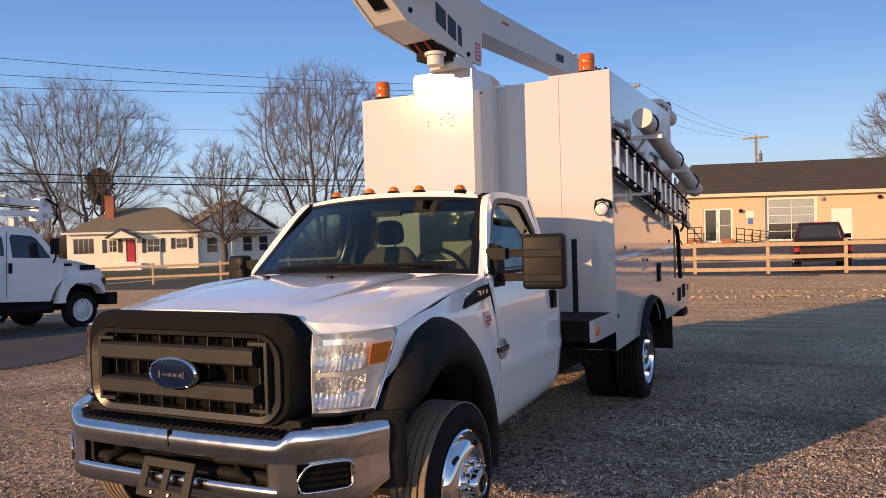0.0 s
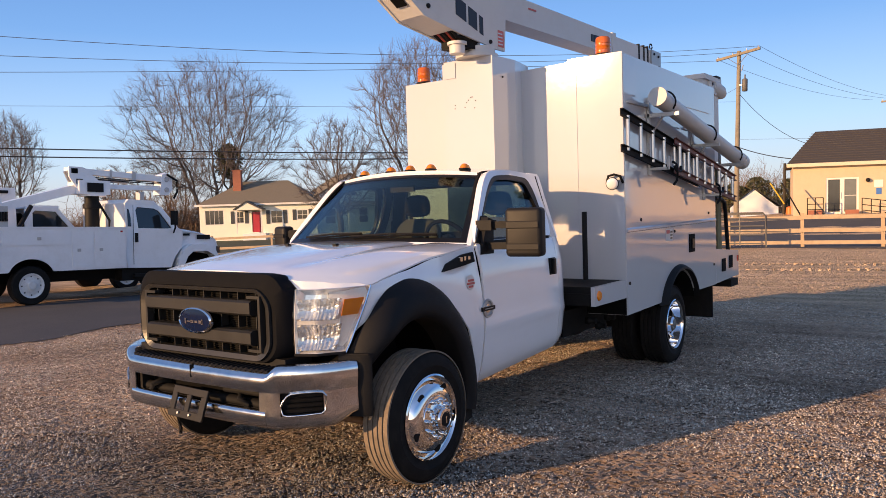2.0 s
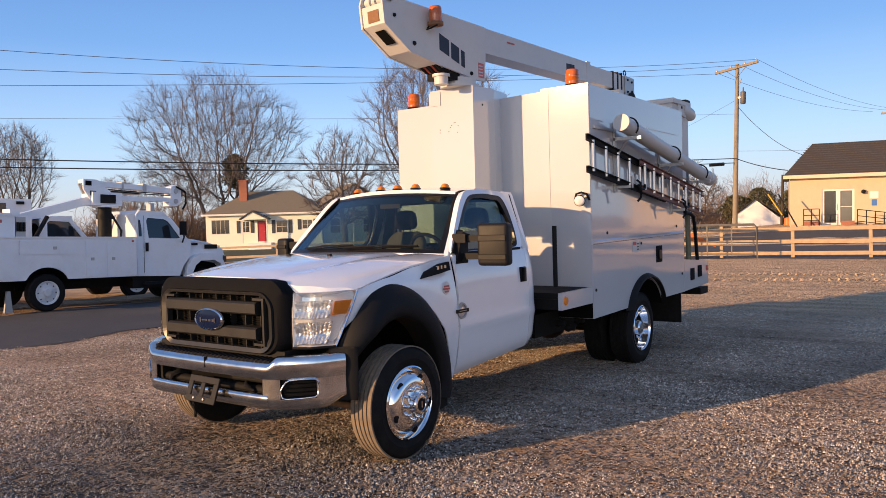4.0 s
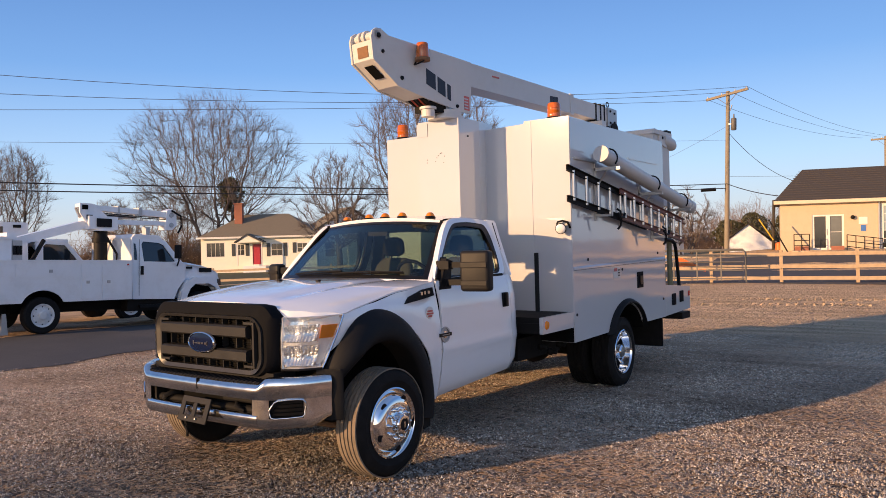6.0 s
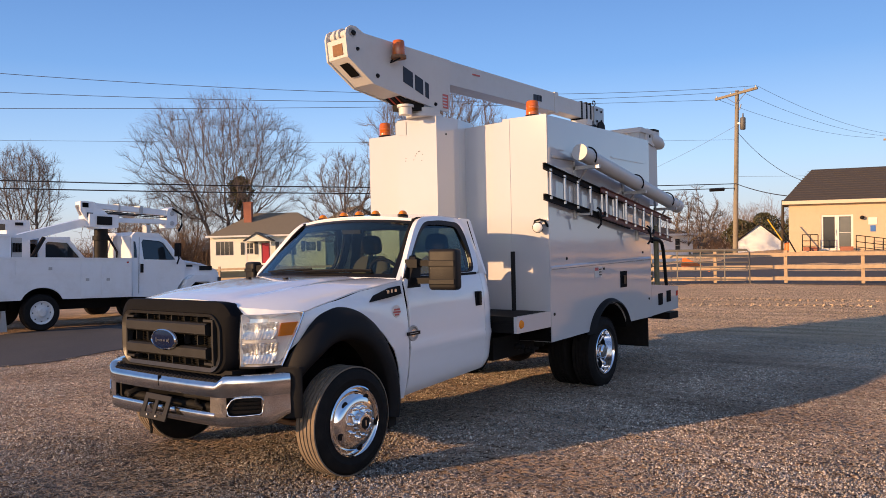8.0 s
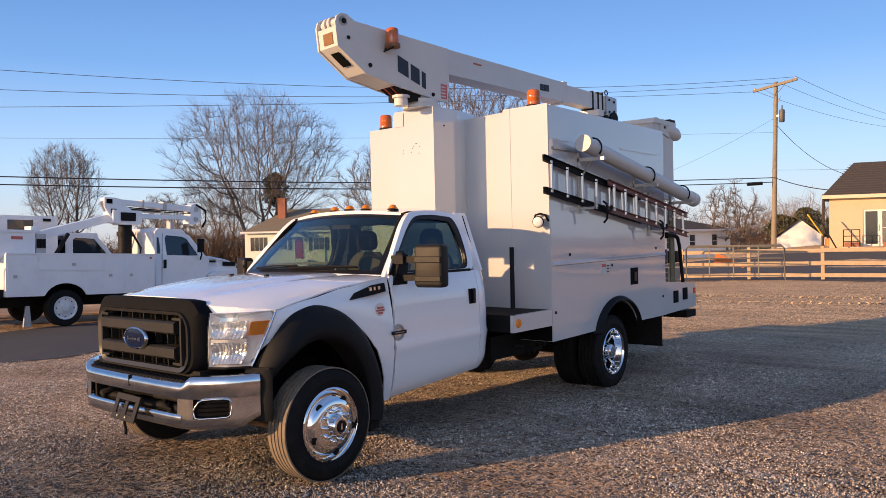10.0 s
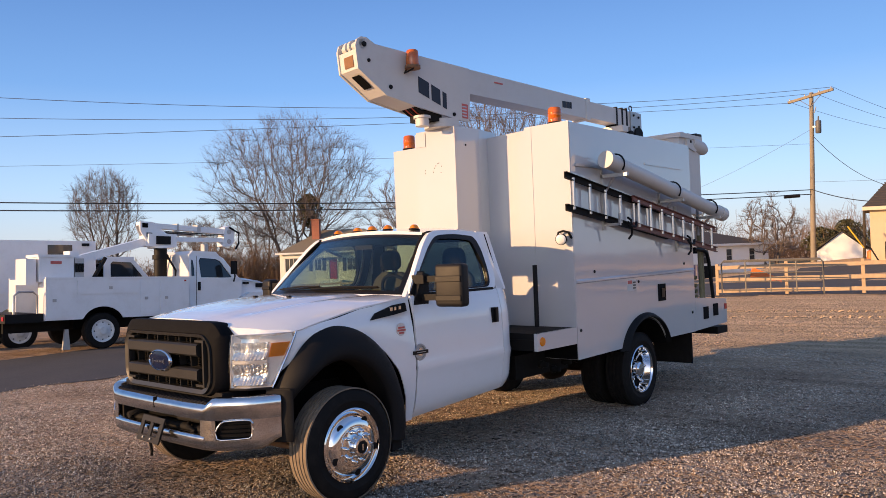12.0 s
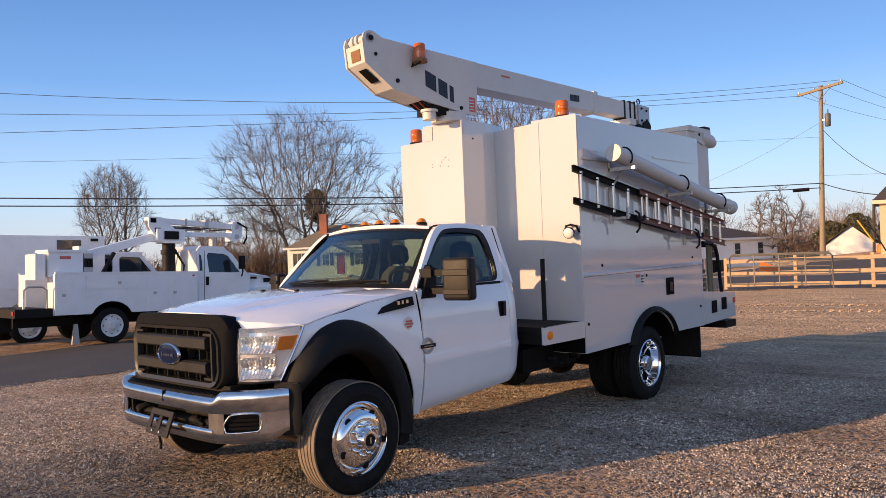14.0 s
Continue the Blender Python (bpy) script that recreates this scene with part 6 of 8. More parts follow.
    ringp = [sw @ Vector((0.19 * math.cos(2 * math.pi * k / 24), 0.19 * math.sin(2 * math.pi * k / 24), 0)) for k in range(25)]
    st = part("steering_wheel", tube(B(), ringp, 0.016, 8), DARKINT, cabm, smooth=60)
    part("spoke", tube(B(), [ringp[0], sw @ Vector((0, -0.02, 0.02)), ringp[12]], 0.016, 6), DARKINT, st)
    part("hub", lathe(B(), [(0, 0.04), (0.06, 0.035), (0.07, 0.0), (0.05, -0.08)], sw, 16), DARKINT, st, smooth=50)
    for x in (-0.42, 0.42):
        se = part("seat", box(B(), x - 0.26, x + 0.26, 1.30, 1.85, 0.95, 1.12), SEATLEATHER, cabm, "grey vinyl cab seat", bevel=0.06, segs=3, smooth=50)
        rows = []
        for j in range(13):
            f = j / 12
            w = 0.255 - 0.02 * f - 0.10 * max(0.0, f - 0.75) ** 2 / 0.0625
            d = 0.075 * (1 - 0.35 * f)
            c = Vector((x, 1.84 + 0.11 * f, 1.08 + 0.46 * f))
            rows.append([c + Vector((w * math.copysign(abs(math.cos(q)) ** 0.6, math.cos(q)), d * math.copysign(abs(math.sin(q)) ** 0.7, math.sin(q)), 0)) for q in [2 * math.pi * k / 20 for k in range(21)]])
        bm = sheet(B(), rows)
        bmesh.ops.remove_doubles(bm, verts=bm.verts[:], dist=1e-5)
        bmesh.ops.holes_fill(bm, edges=bm.edges[:])
        part("backrest", bm, SEATLEATHER, se, smooth=60)
        hr = B()
        bmesh.ops.create_uvsphere(hr, u_segments=20, v_segments=12, radius=1.0)
        for v in hr.verts:
            v.co = Vector([math.copysign(abs(q) ** 0.62, q) for q in v.co])
            v.co = Vector((x + 0.125 * v.co.x * (1 - 0.10 * v.co.z), 1.925 + 0.055 * v.co.y, 1.655 + 0.098 * v.co.z))
        part("headrest", hr, DARKINT, se, smooth=70)
        for k in (-0.05, 0.05):
            part("headrest_post", cyl(B(), (x + k, 1.93, 1.50), (x + k, 1.925, 1.60), 0.007, n=8), STEEL, se)
    part("console", box(B(), -0.15, 0.15, 1.30, 1.90, 0.95, 1.30), DARKINT, cabm, bevel=0.03)
    part("rear_mirror", box(B(), -0.13, 0.10, 1.20, 1.225, 1.76, 1.83), BLACKPL, cabm, bevel=0.012)
    part("visor_pad", box(B(), 0.16, 0.34, 1.24, 1.30, 1.80, 1.86), DARKINT, cabm, bevel=0.01)
    # tow mirrors on double arms
    for s in (1, -1):
        hm = Matrix.Translation((s * (1.20 if s > 0 else 1.14), 0.985, 1.445 if s > 0 else 1.40)) @ Matrix.Rotation(radians(s * 8), 4, "Z")
        k = 1.0 if s > 0 else 0.62
        hm = hm @ Matrix.Diagonal((k, 1, 0.85 * k + 0.15 if s > 0 else 0.70, 1))
        bm = box(B(), -0.13, 0.13, -0.05, 0.06, -0.165, 0.165, hm)
        mh = part("mirror", bm, MIRRORPL, truck, "large black telescoping tow mirror", bevel=0.03, segs=4, smooth=50)
        part("mirror_glass", box(B(), -0.09, 0.09, 0.058, 0.063, -0.125, 0.125, hm), CHROME, mh)
        part("back_ridge", box(B(), -0.12, 0.115, -0.056, -0.03, 0.025, 0.075, hm), MIRRORPL, mh, bevel=0.006)
        part("back_ridge", box(B(), -0.12, 0.115, -0.056, -0.03, -0.12, -0.075, hm), MIRRORPL, mh, bevel=0.006)
        dz = 0.0 if s > 0 else -0.045
        for z in (1.495 + dz, 1.352 + dz):
            part("arm", prism(B(), [(s * 0.90, 0.92, z - 0.024), (s * 0.90, 0.975, z - 0.024), (s * 0.90, 0.975, z + 0.024), (s * 0.90, 0.92, z + 0.024)], (s * (0.22 if s > 0 else 0.14), 0.02, 0.004)), BLACKPL, mh, bevel=0.01)
        part("mount", box(B(), min(s * 0.86, s * 0.985), max(s * 0.86, s * 0.985), 0.90, 0.965, 1.462 + dz, 1.530 + dz), BLACKPL, mh, bevel=0.022)
        part("mount_base", prism(B(), [(s * 0.885, 0.83, 1.30 + dz), (s * 0.885, 1.0, 1.30 + dz), (s * 0.87, 1.03, 1.53 + dz), (s * 0.87, 0.96, 1.55 + dz)], (s * 0.055, 0, 0)), BLACKPL, mh, bevel=0.02)
        part("mount", box(B(), min(s * 0.86, s * 0.945), max(s * 0.86, s * 0.945), 0.90, 0.96, 1.318 + dz, 1.386 + dz), BLACKPL, mh, bevel=0.02)
    return cabm


cab = build_cab()
# ---- wheels ----
def wheel_parts(parent, m, front=False):
    """A lorry wheel; m puts its axis along local z, outer face at +z."""
    R, W = (0.386, 0.208) if front else (0.392, 0.235)
    prof = [(0.232, -W / 2 + 0.02), (0.255, -W / 2 + 0.004), (0.315, -W / 2 - 0.004), (0.352, -W / 2 + 0.004), (R - 0.018, -W / 2 + 0.016), (R - 0.006, -W / 2 + 0.032)]
    k = W / 0.235
    for g in (-0.062 * k, -0.021 * k, 0.021 * k, 0.062 * k):
        prof += [(R, g - 0.013), (R - 0.012, g - 0.009), (R - 0.012, g + 0.0), (R, g + 0.004)]
    prof += [(R - 0.006, W / 2 - 0.032), (R - 0.018, W / 2 - 0.016), (0.352, W / 2 - 0.004), (0.315, W / 2 + 0.004), (0.300, W / 2 + 0.006), (0.296, W / 2 + 0.003), (0.258, W / 2 - 0.004), (0.242, W / 2 - 0.012), (0.232, W / 2 - 0.03), (0.231, -W / 2 + 0.05)]
    w = part("wheel", lathe(B(), prof, m, 64), RUBBER, parent, "black ribbed lorry tyre", smooth=35)
    bm = B()
    for a, c in ((-0.100, -0.064), (-0.056, -0.024), (-0.016, 0.016), (0.024, 0.056), (0.064, 0.100)):
        lathe(bm, [(R - 0.008, a * k), (R + 0.0015, a * k + 0.0015), (R + 0.0015, c * k - 0.0015), (R - 0.008, c * k)], m, 64)
    for f in [f for f in bm.faces if len(f.verts) > 4]:
        bm.faces.remove(f)
    # sun on the dusty front ribs and shade on the rear are coloured in
    part("tread", bm, LITDUSTYTREAD if front else RUBBER, w, "dusty tread ribs, coloured sunlit tan" if front else "", smooth=35)
    return w, m, W, R


def front_wheel(s):
    m = Matrix.Translation((s * 0.9785, 0.03, 0.402)) @ Matrix.Rotation(radians(90 * s), 4, "Y")
    w, m, W, R = wheel_parts(truck, m, front=True)
    m = m @ Matrix.Diagonal((0.94, 0.94, 1, 1))
    o = W / 2
    # polished cover: rim lip, hollow, wide dome, raised middle with nuts
    prof = [(0.262, o - 0.03), (0.268, o + 0.002), (0.258, o + 0.008), (0.248, o - 0.004), (0.240, o - 0.022), (0.228, o - 0.018), (0.212, o + 0.010), (0.19, o + 0.026), (0.165, o + 0.034), (0.150, o + 0.036), (0.146, o + 0.030), (0.138, o + 0.030), (0.134, o + 0.040), (0.085, o + 0.046), (0.078, o + 0.05), (0.074, o + 0.092), (0.066, o + 0.102), (0.05, o + 0.104), (0.046, o + 0.098), (0.0, o + 0.098)]
    c = part("wheel_cover", lathe(B(), prof, m, 56), CHROME, w, "polished chrome wheel cover", smooth=28)
    for k in range(10):
        a = 2 * math.pi * (k + 0.5) / 10
        q = m @ Matrix.Translation((0.112 * math.cos(a), 0.112 * math.sin(a), o + 0.040))
        part("nut", lathe(B(), [(0.017, 0), (0.016, 0.014), (0.012, 0.016), (0.011, 0.038), (0.0, 0.042)], q, 8), CHROME, c, smooth=50)
    for k in range(5):
        a = radians(150 + 72 * k)
        q = m @ Matrix.Translation((0.196 * math.cos(a), 0.196 * math.sin(a), o + 0.018)) @ Matrix.Rotation(radians(14), 4, "Y")
        part("hand_hole", lathe(B(), [(0.0, 0.008), (0.026, 0.008), (0.028, 0.0)], q, 16), BLACKPL, c)
    part("hub_cap", lathe(B(), [(0.044, o + 0.097), (0.044, o + 0.101), (0.0, o + 0.103)], m, 20), BLACKPL, c)
    part("cap_mark", box(B(), -0.022, 0.022, -0.006, 0.006, o + 0.102, o + 0.106, m), CHROME, c)


def rear_wheel(s, x, outer):
    m = Matrix.Translation((s * x, 4.10, 0.388)) @ Matrix.Rotation(radians(90 * s), 4, "Y")
    w, m, W, R = wheel_parts(truck, m)
    m = m @ Matrix.Diagonal((0.94, 0.94, 1, 1))
    o = W / 2
    if not outer:
        part("rim", lathe(B(), [(0.262, o - 0.03), (0.25, o - 0.08), (0.10, o - 0.08), (0, o - 0.08)], m, 32), FRAMEBLK, w)
        return
    prof = [(0.0, o - 0.19), (0.25, o - 0.185), (0.262, o - 0.03), (0.268, o + 0.002), (0.258, o + 0.008), (0.250, o - 0.002), (0.246, o - 0.02), (0.238, o - 0.075), (0.228, o - 0.098), (0.205, o - 0.112), (0.16, o - 0.122), (0.13, o - 0.126), (0.092, o - 0.126), (0.088, o - 0.07), (0.080, o - 0.02), (0.06, o - 0.004), (0.0, o)]
    c = part("wheel_cover", lathe(B(), prof, m, 56), RIMCHR, w, "deep polished rear wheel cover", smooth=28)
    for k in range(10):
        a = 2 * math.pi * k / 10
        q = m @ Matrix.Translation((0.122 * math.cos(a), 0.122 * math.sin(a), o - 0.124))
        part("nut", lathe(B(), [(0.018, 0), (0.016, 0.03), (0.0, 0.034)], q, 8), CHROME, c, smooth=50)
    # bright raised spokes with dark slots between them
    for k in range(8):
        q = m @ Matrix.Rotation(2 * math.pi * k / 8, 4, "Z")
        part("spoke", tube(B(), [(0.12, 0, o - 0.122), (0.16, 0, o - 0.114), (0.20, 0, o - 0.104), (0.232, 0, o - 0.078)], 0.015, 8), RIMCHR, c, smooth=60).matrix_basis = q
        q = m @ Matrix.Rotation(2 * math.pi * (k + 0.5) / 8, 4, "Z")
        part("hand_hole", prism(B(), [(0.135, -0.038, o - 0.121), (0.206, -0.062, o - 0.101), (0.226, 0.0, o - 0.096), (0.206, 0.062, o - 0.101), (0.135, 0.038, o - 0.121)], (0, 0, 0.006)), ARCHBLK, c).matrix_basis = q


for s in (1, -1):
    front_wheel(s)
    rear_wheel(s, 1.03, True)
    rear_wheel(s, 0.73, False)
part("rear_axle", cyl(B(), (-0.8, 4.10, 0.388), (0.8, 4.10, 0.388), 0.07, n=14), FRAMEBLK, truck, smooth=40)
part("rear_differential", lathe(B(), [(0, -0.2), (0.13, -0.17), (0.19, -0.05), (0.19, 0.06), (0.12, 0.16), (0, 0.19)], pose(0, 4.10, 0.388, 90), 20), FRAMEBLK, truck, smooth=50)
for s in (1, -1):
    part("frame_rail", box(B(), min(s * 0.40, s * 0.47), max(s * 0.40, s * 0.47), -0.65, 6.2, 0.55, 0.76), FRAMEBLK, truck, bevel=0.008, segs=1)
    part("leaf_spring", tube(B(), [(s * 0.5, 3.5, 0.60), (s * 0.5, 3.85, 0.48), (s * 0.5, 4.17, 0.46), (s * 0.5, 4.5, 0.48), (s * 0.5, 4.85, 0.60)], 0.035, 6), FRAMEBLK, truck)
part("fuel_tank", box(B(), 0.50, 0.80, 2.3, 3.2, 0.50, 0.72), FRAMEBLK, truck, bevel=0.04)
part("drive_shaft", cyl(B(), (0, 0.8, 0.6), (0, 4.0, 0.42), 0.05, n=12), FRAMEBLK, truck, smooth=40)
part("exhaust_pipe", tube(B(), [(-0.62, 1.0, 0.50), (-0.62, 2.6, 0.48), (-0.66, 3.4, 0.47)], 0.05, 10), RUST, truck, smooth=60)
part("muffler", cyl(B(), (-0.62, 1.7, 0.50), (-0.62, 2.6, 0.49), 0.12, n=16), FRAMEBLK, truck, smooth=40)
for y, z in ((2.55, 0.62), (2.75, 0.55), (2.95, 0.60)):
    part("valve", lathe(B(), [(0, 0), (0.035, 0), (0.04, 0.03), (0.025, 0.05), (0.025, 0.09), (0, 0.10)], pose(0.90, y, z, 0, 90, 0), 12), FRAMEBLK, truck, smooth=40)


# ---- service body ----
def service_body():
    X, y0, y1, zt = 1.175, 2.80, 5.47, 2.91
    # driver's and passenger's side shells with a wheel arch cut in the skirt
    body = None
    for s in (1, -1):
        prof = [(y0, 0.645), (3.64, 0.660), (3.69, 0.72)]
        prof += [(4.19 + 0.50 * math.cos(radians(180 - a)), 0.53 + 0.41 * math.sin(radians(a))) for a in range(25, 156, 10)]
        prof += [(4.69, 0.72), (4.71, 0.665), (y1, 0.665), (y1, zt), (y0, zt)]
        bm = prism(B(), [(s * X, y, z) for y, z in prof], (-s * 0.42, 0, 0))
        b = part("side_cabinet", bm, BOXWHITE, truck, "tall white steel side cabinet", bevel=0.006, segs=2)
        body = body or b
        # rolled ridge along the side and panel joints
        part("body_ridge", prism(B(), [(s * X, y0 + 0.01, 1.365), (s * (X + 0.012), y0 + 0.01, 1.373), (s * (X + 0.012), y0 + 0.01, 1.39), (s * X, y0 + 0.01, 1.405)], (0, y1 - y0 - 0.02, 0.025)), BOXWHITE, b)
        part("drip_rail", box(B(), min(s * X, s * (X + 0.01)), max(s * X, s * (X + 0.01)), 4.30, 5.25, 2.60, 2.622), BOXWHITE, b)
        l = part("paddle_latch", box(B(), min(s * X, s * (X + 0.008)), max(s * X, s * (X + 0.008)), 4.50, 4.68, 1.09, 1.28), SURROUND, b, "black paddle latch", bevel=0.012)
        part("latch_lever", box(B(), min(s * X, s * (X + 0.02)), max(s * X, s * (X + 0.02)), 4.56, 4.63, 1.13, 1.23), BLACKGL, l, bevel=0.006, segs=1)
        wlb = part("warning_label", box(B(), min(s * X, s * (X + 0.003)), max(s * X, s * (X + 0.003)), 3.80, 3.99, 1.24, 1.36), BOOMWHITE, b, "white warning label with a red head")
        part("label_head", box(B(), min(s * (X + 0.002), s * (X + 0.005)), max(s * (X + 0.002), s * (X + 0.005)), 3.81, 3.90, 1.315, 1.35), REDDECAL, wlb)
        for k in range(3):
            part("text_bar", box(B(), min(s * (X + 0.002), s * (X + 0.0045)), max(s * (X + 0.002), s * (X + 0.0045)), 3.92, 3.98, 1.26 + 0.03 * k, 1.275 + 0.03 * k), GREYPL, wlb)
        for y, z in ((3.15, 1.47), (5.2, 1.49), (2.86, 0.92), (5.38, 0.9), (4.05, 1.33)):
            part("lock", lathe(B(), [(0, 0.008), (0.014, 0.008), (0.016, 0)], Matrix.Translation((s * X, y, z)) @ Matrix.Rotation(radians(90 * s), 4, "Y"), 10), BLACKPL, b)
        # arch lip
        arc = [(s * (X - 0.01), 4.19 + 0.505 * math.cos(radians(a)), 0.53 + 0.415 * math.sin(radians(a))) for a in range(12, 169, 6)]
        outer = [(s * (X - 0.01), 4.19 + 0.58 * math.cos(radians(a)), 0.53 + 0.465 * math.sin(radians(a))) for a in range(12, 169, 6)]
        bm = sheet(B(), [arc, [(s * (X + 0.055), y, z) for _, y, z in arc], [(s * (X + 0.05), y, z + 0.02) for _, y, z in arc], outer])
        part("arch_lip", thick(bm, 0.008), BLACKPL, b, "black rubber wheel-arch lip", smooth=40)
        part("arch_liner", thick(sheet(B(), [[(s * x, 4.19 + (y - 4.19) * 0.955, 0.53 + (z - 0.53) * 0.945) for _, y, z in arc] for x in (0.60, X - 0.004)]), 0.006), ARCHBLK, b)
        part("wheel_well_panel", box(B(), min(s * 0.53, s * 0.56), max(s * 0.53, s * 0.56), 3.62, 4.76, 0.77, 1.0), ARCHBLK, b)
        part("mud_flap", box(B(), min(s * 0.66, s * 1.16), max(s * 0.66, s * 1.16), 5.36, 5.375, 0.29, 0.72), RUBBER, b, "black rubber mud flap")
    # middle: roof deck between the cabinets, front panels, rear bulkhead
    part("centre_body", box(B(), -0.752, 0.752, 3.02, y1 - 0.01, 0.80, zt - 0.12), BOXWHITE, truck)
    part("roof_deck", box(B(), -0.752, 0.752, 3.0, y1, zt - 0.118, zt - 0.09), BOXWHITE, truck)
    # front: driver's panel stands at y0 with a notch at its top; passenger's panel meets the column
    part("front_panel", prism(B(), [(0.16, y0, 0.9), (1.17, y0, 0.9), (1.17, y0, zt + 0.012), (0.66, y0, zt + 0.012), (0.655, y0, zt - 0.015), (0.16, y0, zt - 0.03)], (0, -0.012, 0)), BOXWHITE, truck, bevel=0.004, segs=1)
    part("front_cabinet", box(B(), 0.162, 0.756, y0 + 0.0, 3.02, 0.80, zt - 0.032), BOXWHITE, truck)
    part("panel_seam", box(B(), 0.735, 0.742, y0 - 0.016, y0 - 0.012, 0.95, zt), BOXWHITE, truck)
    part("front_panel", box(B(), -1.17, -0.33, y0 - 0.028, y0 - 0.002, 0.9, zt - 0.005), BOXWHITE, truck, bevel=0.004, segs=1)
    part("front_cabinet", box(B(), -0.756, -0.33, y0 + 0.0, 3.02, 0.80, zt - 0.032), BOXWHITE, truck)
    # pedestal column before the body
    bm = prism(B(), [(-0.33, 2.27, 0.8), (0.19, 2.27, 0.8), (0.215, 2.62, 0.8), (0.15, 2.98, 0.8), (-0.33, 2.98, 0.8)], (0, 0, 2.155))
    col = part("pedestal", bm, BOXWHITE, truck, "square white boom pedestal", bevel=0.012)
    part("pedestal_step", box(B(), -0.34, -0.20, 2.262, 2.5, 2.80, 2.935), BOXWHITE, col)
    rng = random.Random(5)
    for k in range(9):
        x, z = -0.12 + 0.24 * rng.random() - 0.1, 2.5 + 0.12 * rng.random()
        part("bolt", lathe(B(), [(0, 0.004), (0.0045, 0.003), (0.005, 0)], pose(x, 2.27, z, 90), 8), BLACKPL, col)
    for y, z in ((2.42, 2.78), (2.55, 2.62)):
        part("bolt", lathe(B(), [(0, 0.006), (0.009, 0.006), (0.01, 0)], Matrix.Translation((0.202, y, z)) @ Matrix.Rotation(radians(90), 4, "Y"), 8), BLACKPL, col)
    # catwalk deck behind the cab, with white side rail and amber reflector
    part("catwalk", box(B(), -1.13, 1.13, 2.14, 2.79, 0.90, 0.955), FRAMEBLK, truck, "black deck plate behind the cab", bevel=0.006, segs=1)
    part("catwalk_front", box(B(), -1.13, 1.13, 2.145, 2.17, 0.80, 0.898), FRAMEBLK, truck)
    for s in (1, -1):
        r = part("side_rail", box(B(), min(s * 1.135, s * 1.172), max(s * 1.135, s * 1.172), 2.14, 2.795, 0.80, 0.955), BOXWHITE, truck, bevel=0.006, segs=1)
        part("reflector", lathe(B(), [(0, 0.012), (0.036, 0.01), (0.042, 0)], Matrix.Translation((s * 1.172, 2.215, 0.88)) @ Matrix.Rotation(radians(90 * s), 4, "Y"), 20), AMBER, r, "round amber reflector", smooth=40)
        part("grab_post", cyl(B(), (s * 0.93, 2.49, 0.98), (s * 0.93, 2.49, 1.56), 0.022, n=12), BLACKPL, truck, "black upright post on the deck", smooth=40)
    # added black sheets: the shade below the deck, laid over the cabinet fronts
    for s in (1, -1):
        part("under_deck_shade", box(B(), min(s * 0.76, s * 1.168), max(s * 0.76, s * 1.168), 2.788, 2.797, 0.65, 0.898), ARCHBLK, truck)
    # tail shelf
    for s in (1, -1):
        t = part("tail_side", prism(B(), [(s * X, 5.475, 0.67), (s * X, 6.44, 0.695), (s * X, 6.44, 1.0), (s * X, 5.475, 1.07)], (-s * 0.30, 0, 0)), BOXWHITE, truck, "white tail-shelf side", bevel=0.006, segs=1)
        part("tail_lamp", box(B(), min(s * X, s * (X + 0.01)), max(s * X, s * (X + 0.01)), 5.70, 5.84, 0.79, 0.94), SURROUND, t, bevel=0.01)
        part("tail_lamp", box(B(), min(s * X, s * (X + 0.01)), max(s * X, s * (X + 0.01)), 6.0, 6.14, 0.81, 0.96), SURROUND, t, bevel=0.01)
        part("marker", box(B(), min(s * X, s * (X + 0.01)), max(s * X, s * (X + 0.01)), 6.36, 6.42, 0.87, 0.94), REDLENS, t)
    part("tail_deck", box(B(), -0.87, 0.87, 5.48, 6.43, 0.94, 0.99), FRAMEBLK, truck)
    part("rear_step_bumper", box(B(), -1.15, 1.15, 6.18, 6.50, 0.56, 0.65), FRAMEBLK, truck, bevel=0.01, segs=1)
    part("body_rear", box(B(), -0.75, 0.75, 5.45, 5.48, 1.03, 2.78), BOXWHITE, truck)
    return body


body = service_body()


def beacon(loc, r, h, label):
    e = part("beacon", lathe(B(), [(r * 1.02, 0.012), (r, 0.03), (r * 0.97, h * 0.45), (r * 0.99, h * 0.47), (r * 0.95, h * 0.92), (r * 0.8, h), (0, h)], pose(*loc), 24), BEACON, truck, label, smooth=40)
    part("beacon_base", lathe(B(), [(0, 0), (r * 1.12, 0), (r * 1.12, 0.018), (r * 1.0, 0.022)], pose(*loc), 24), BLACKPL, e)
    for z in (0.33, 0.5, 0.67):
        part("lens_ring", lathe(B(), [(r * 0.985, h * z - 0.004), (r * 1.015, h * z), (r * 0.985, h * z + 0.004)], pose(*loc), 24), BEACON, e)


beacon((0.957, 2.89, 2.922), 0.068, 0.165, "amber beacon on the body roof")
beacon((-0.98, 2.84, 2.905), 0.068, 0.165, "amber beacon on the body roof")

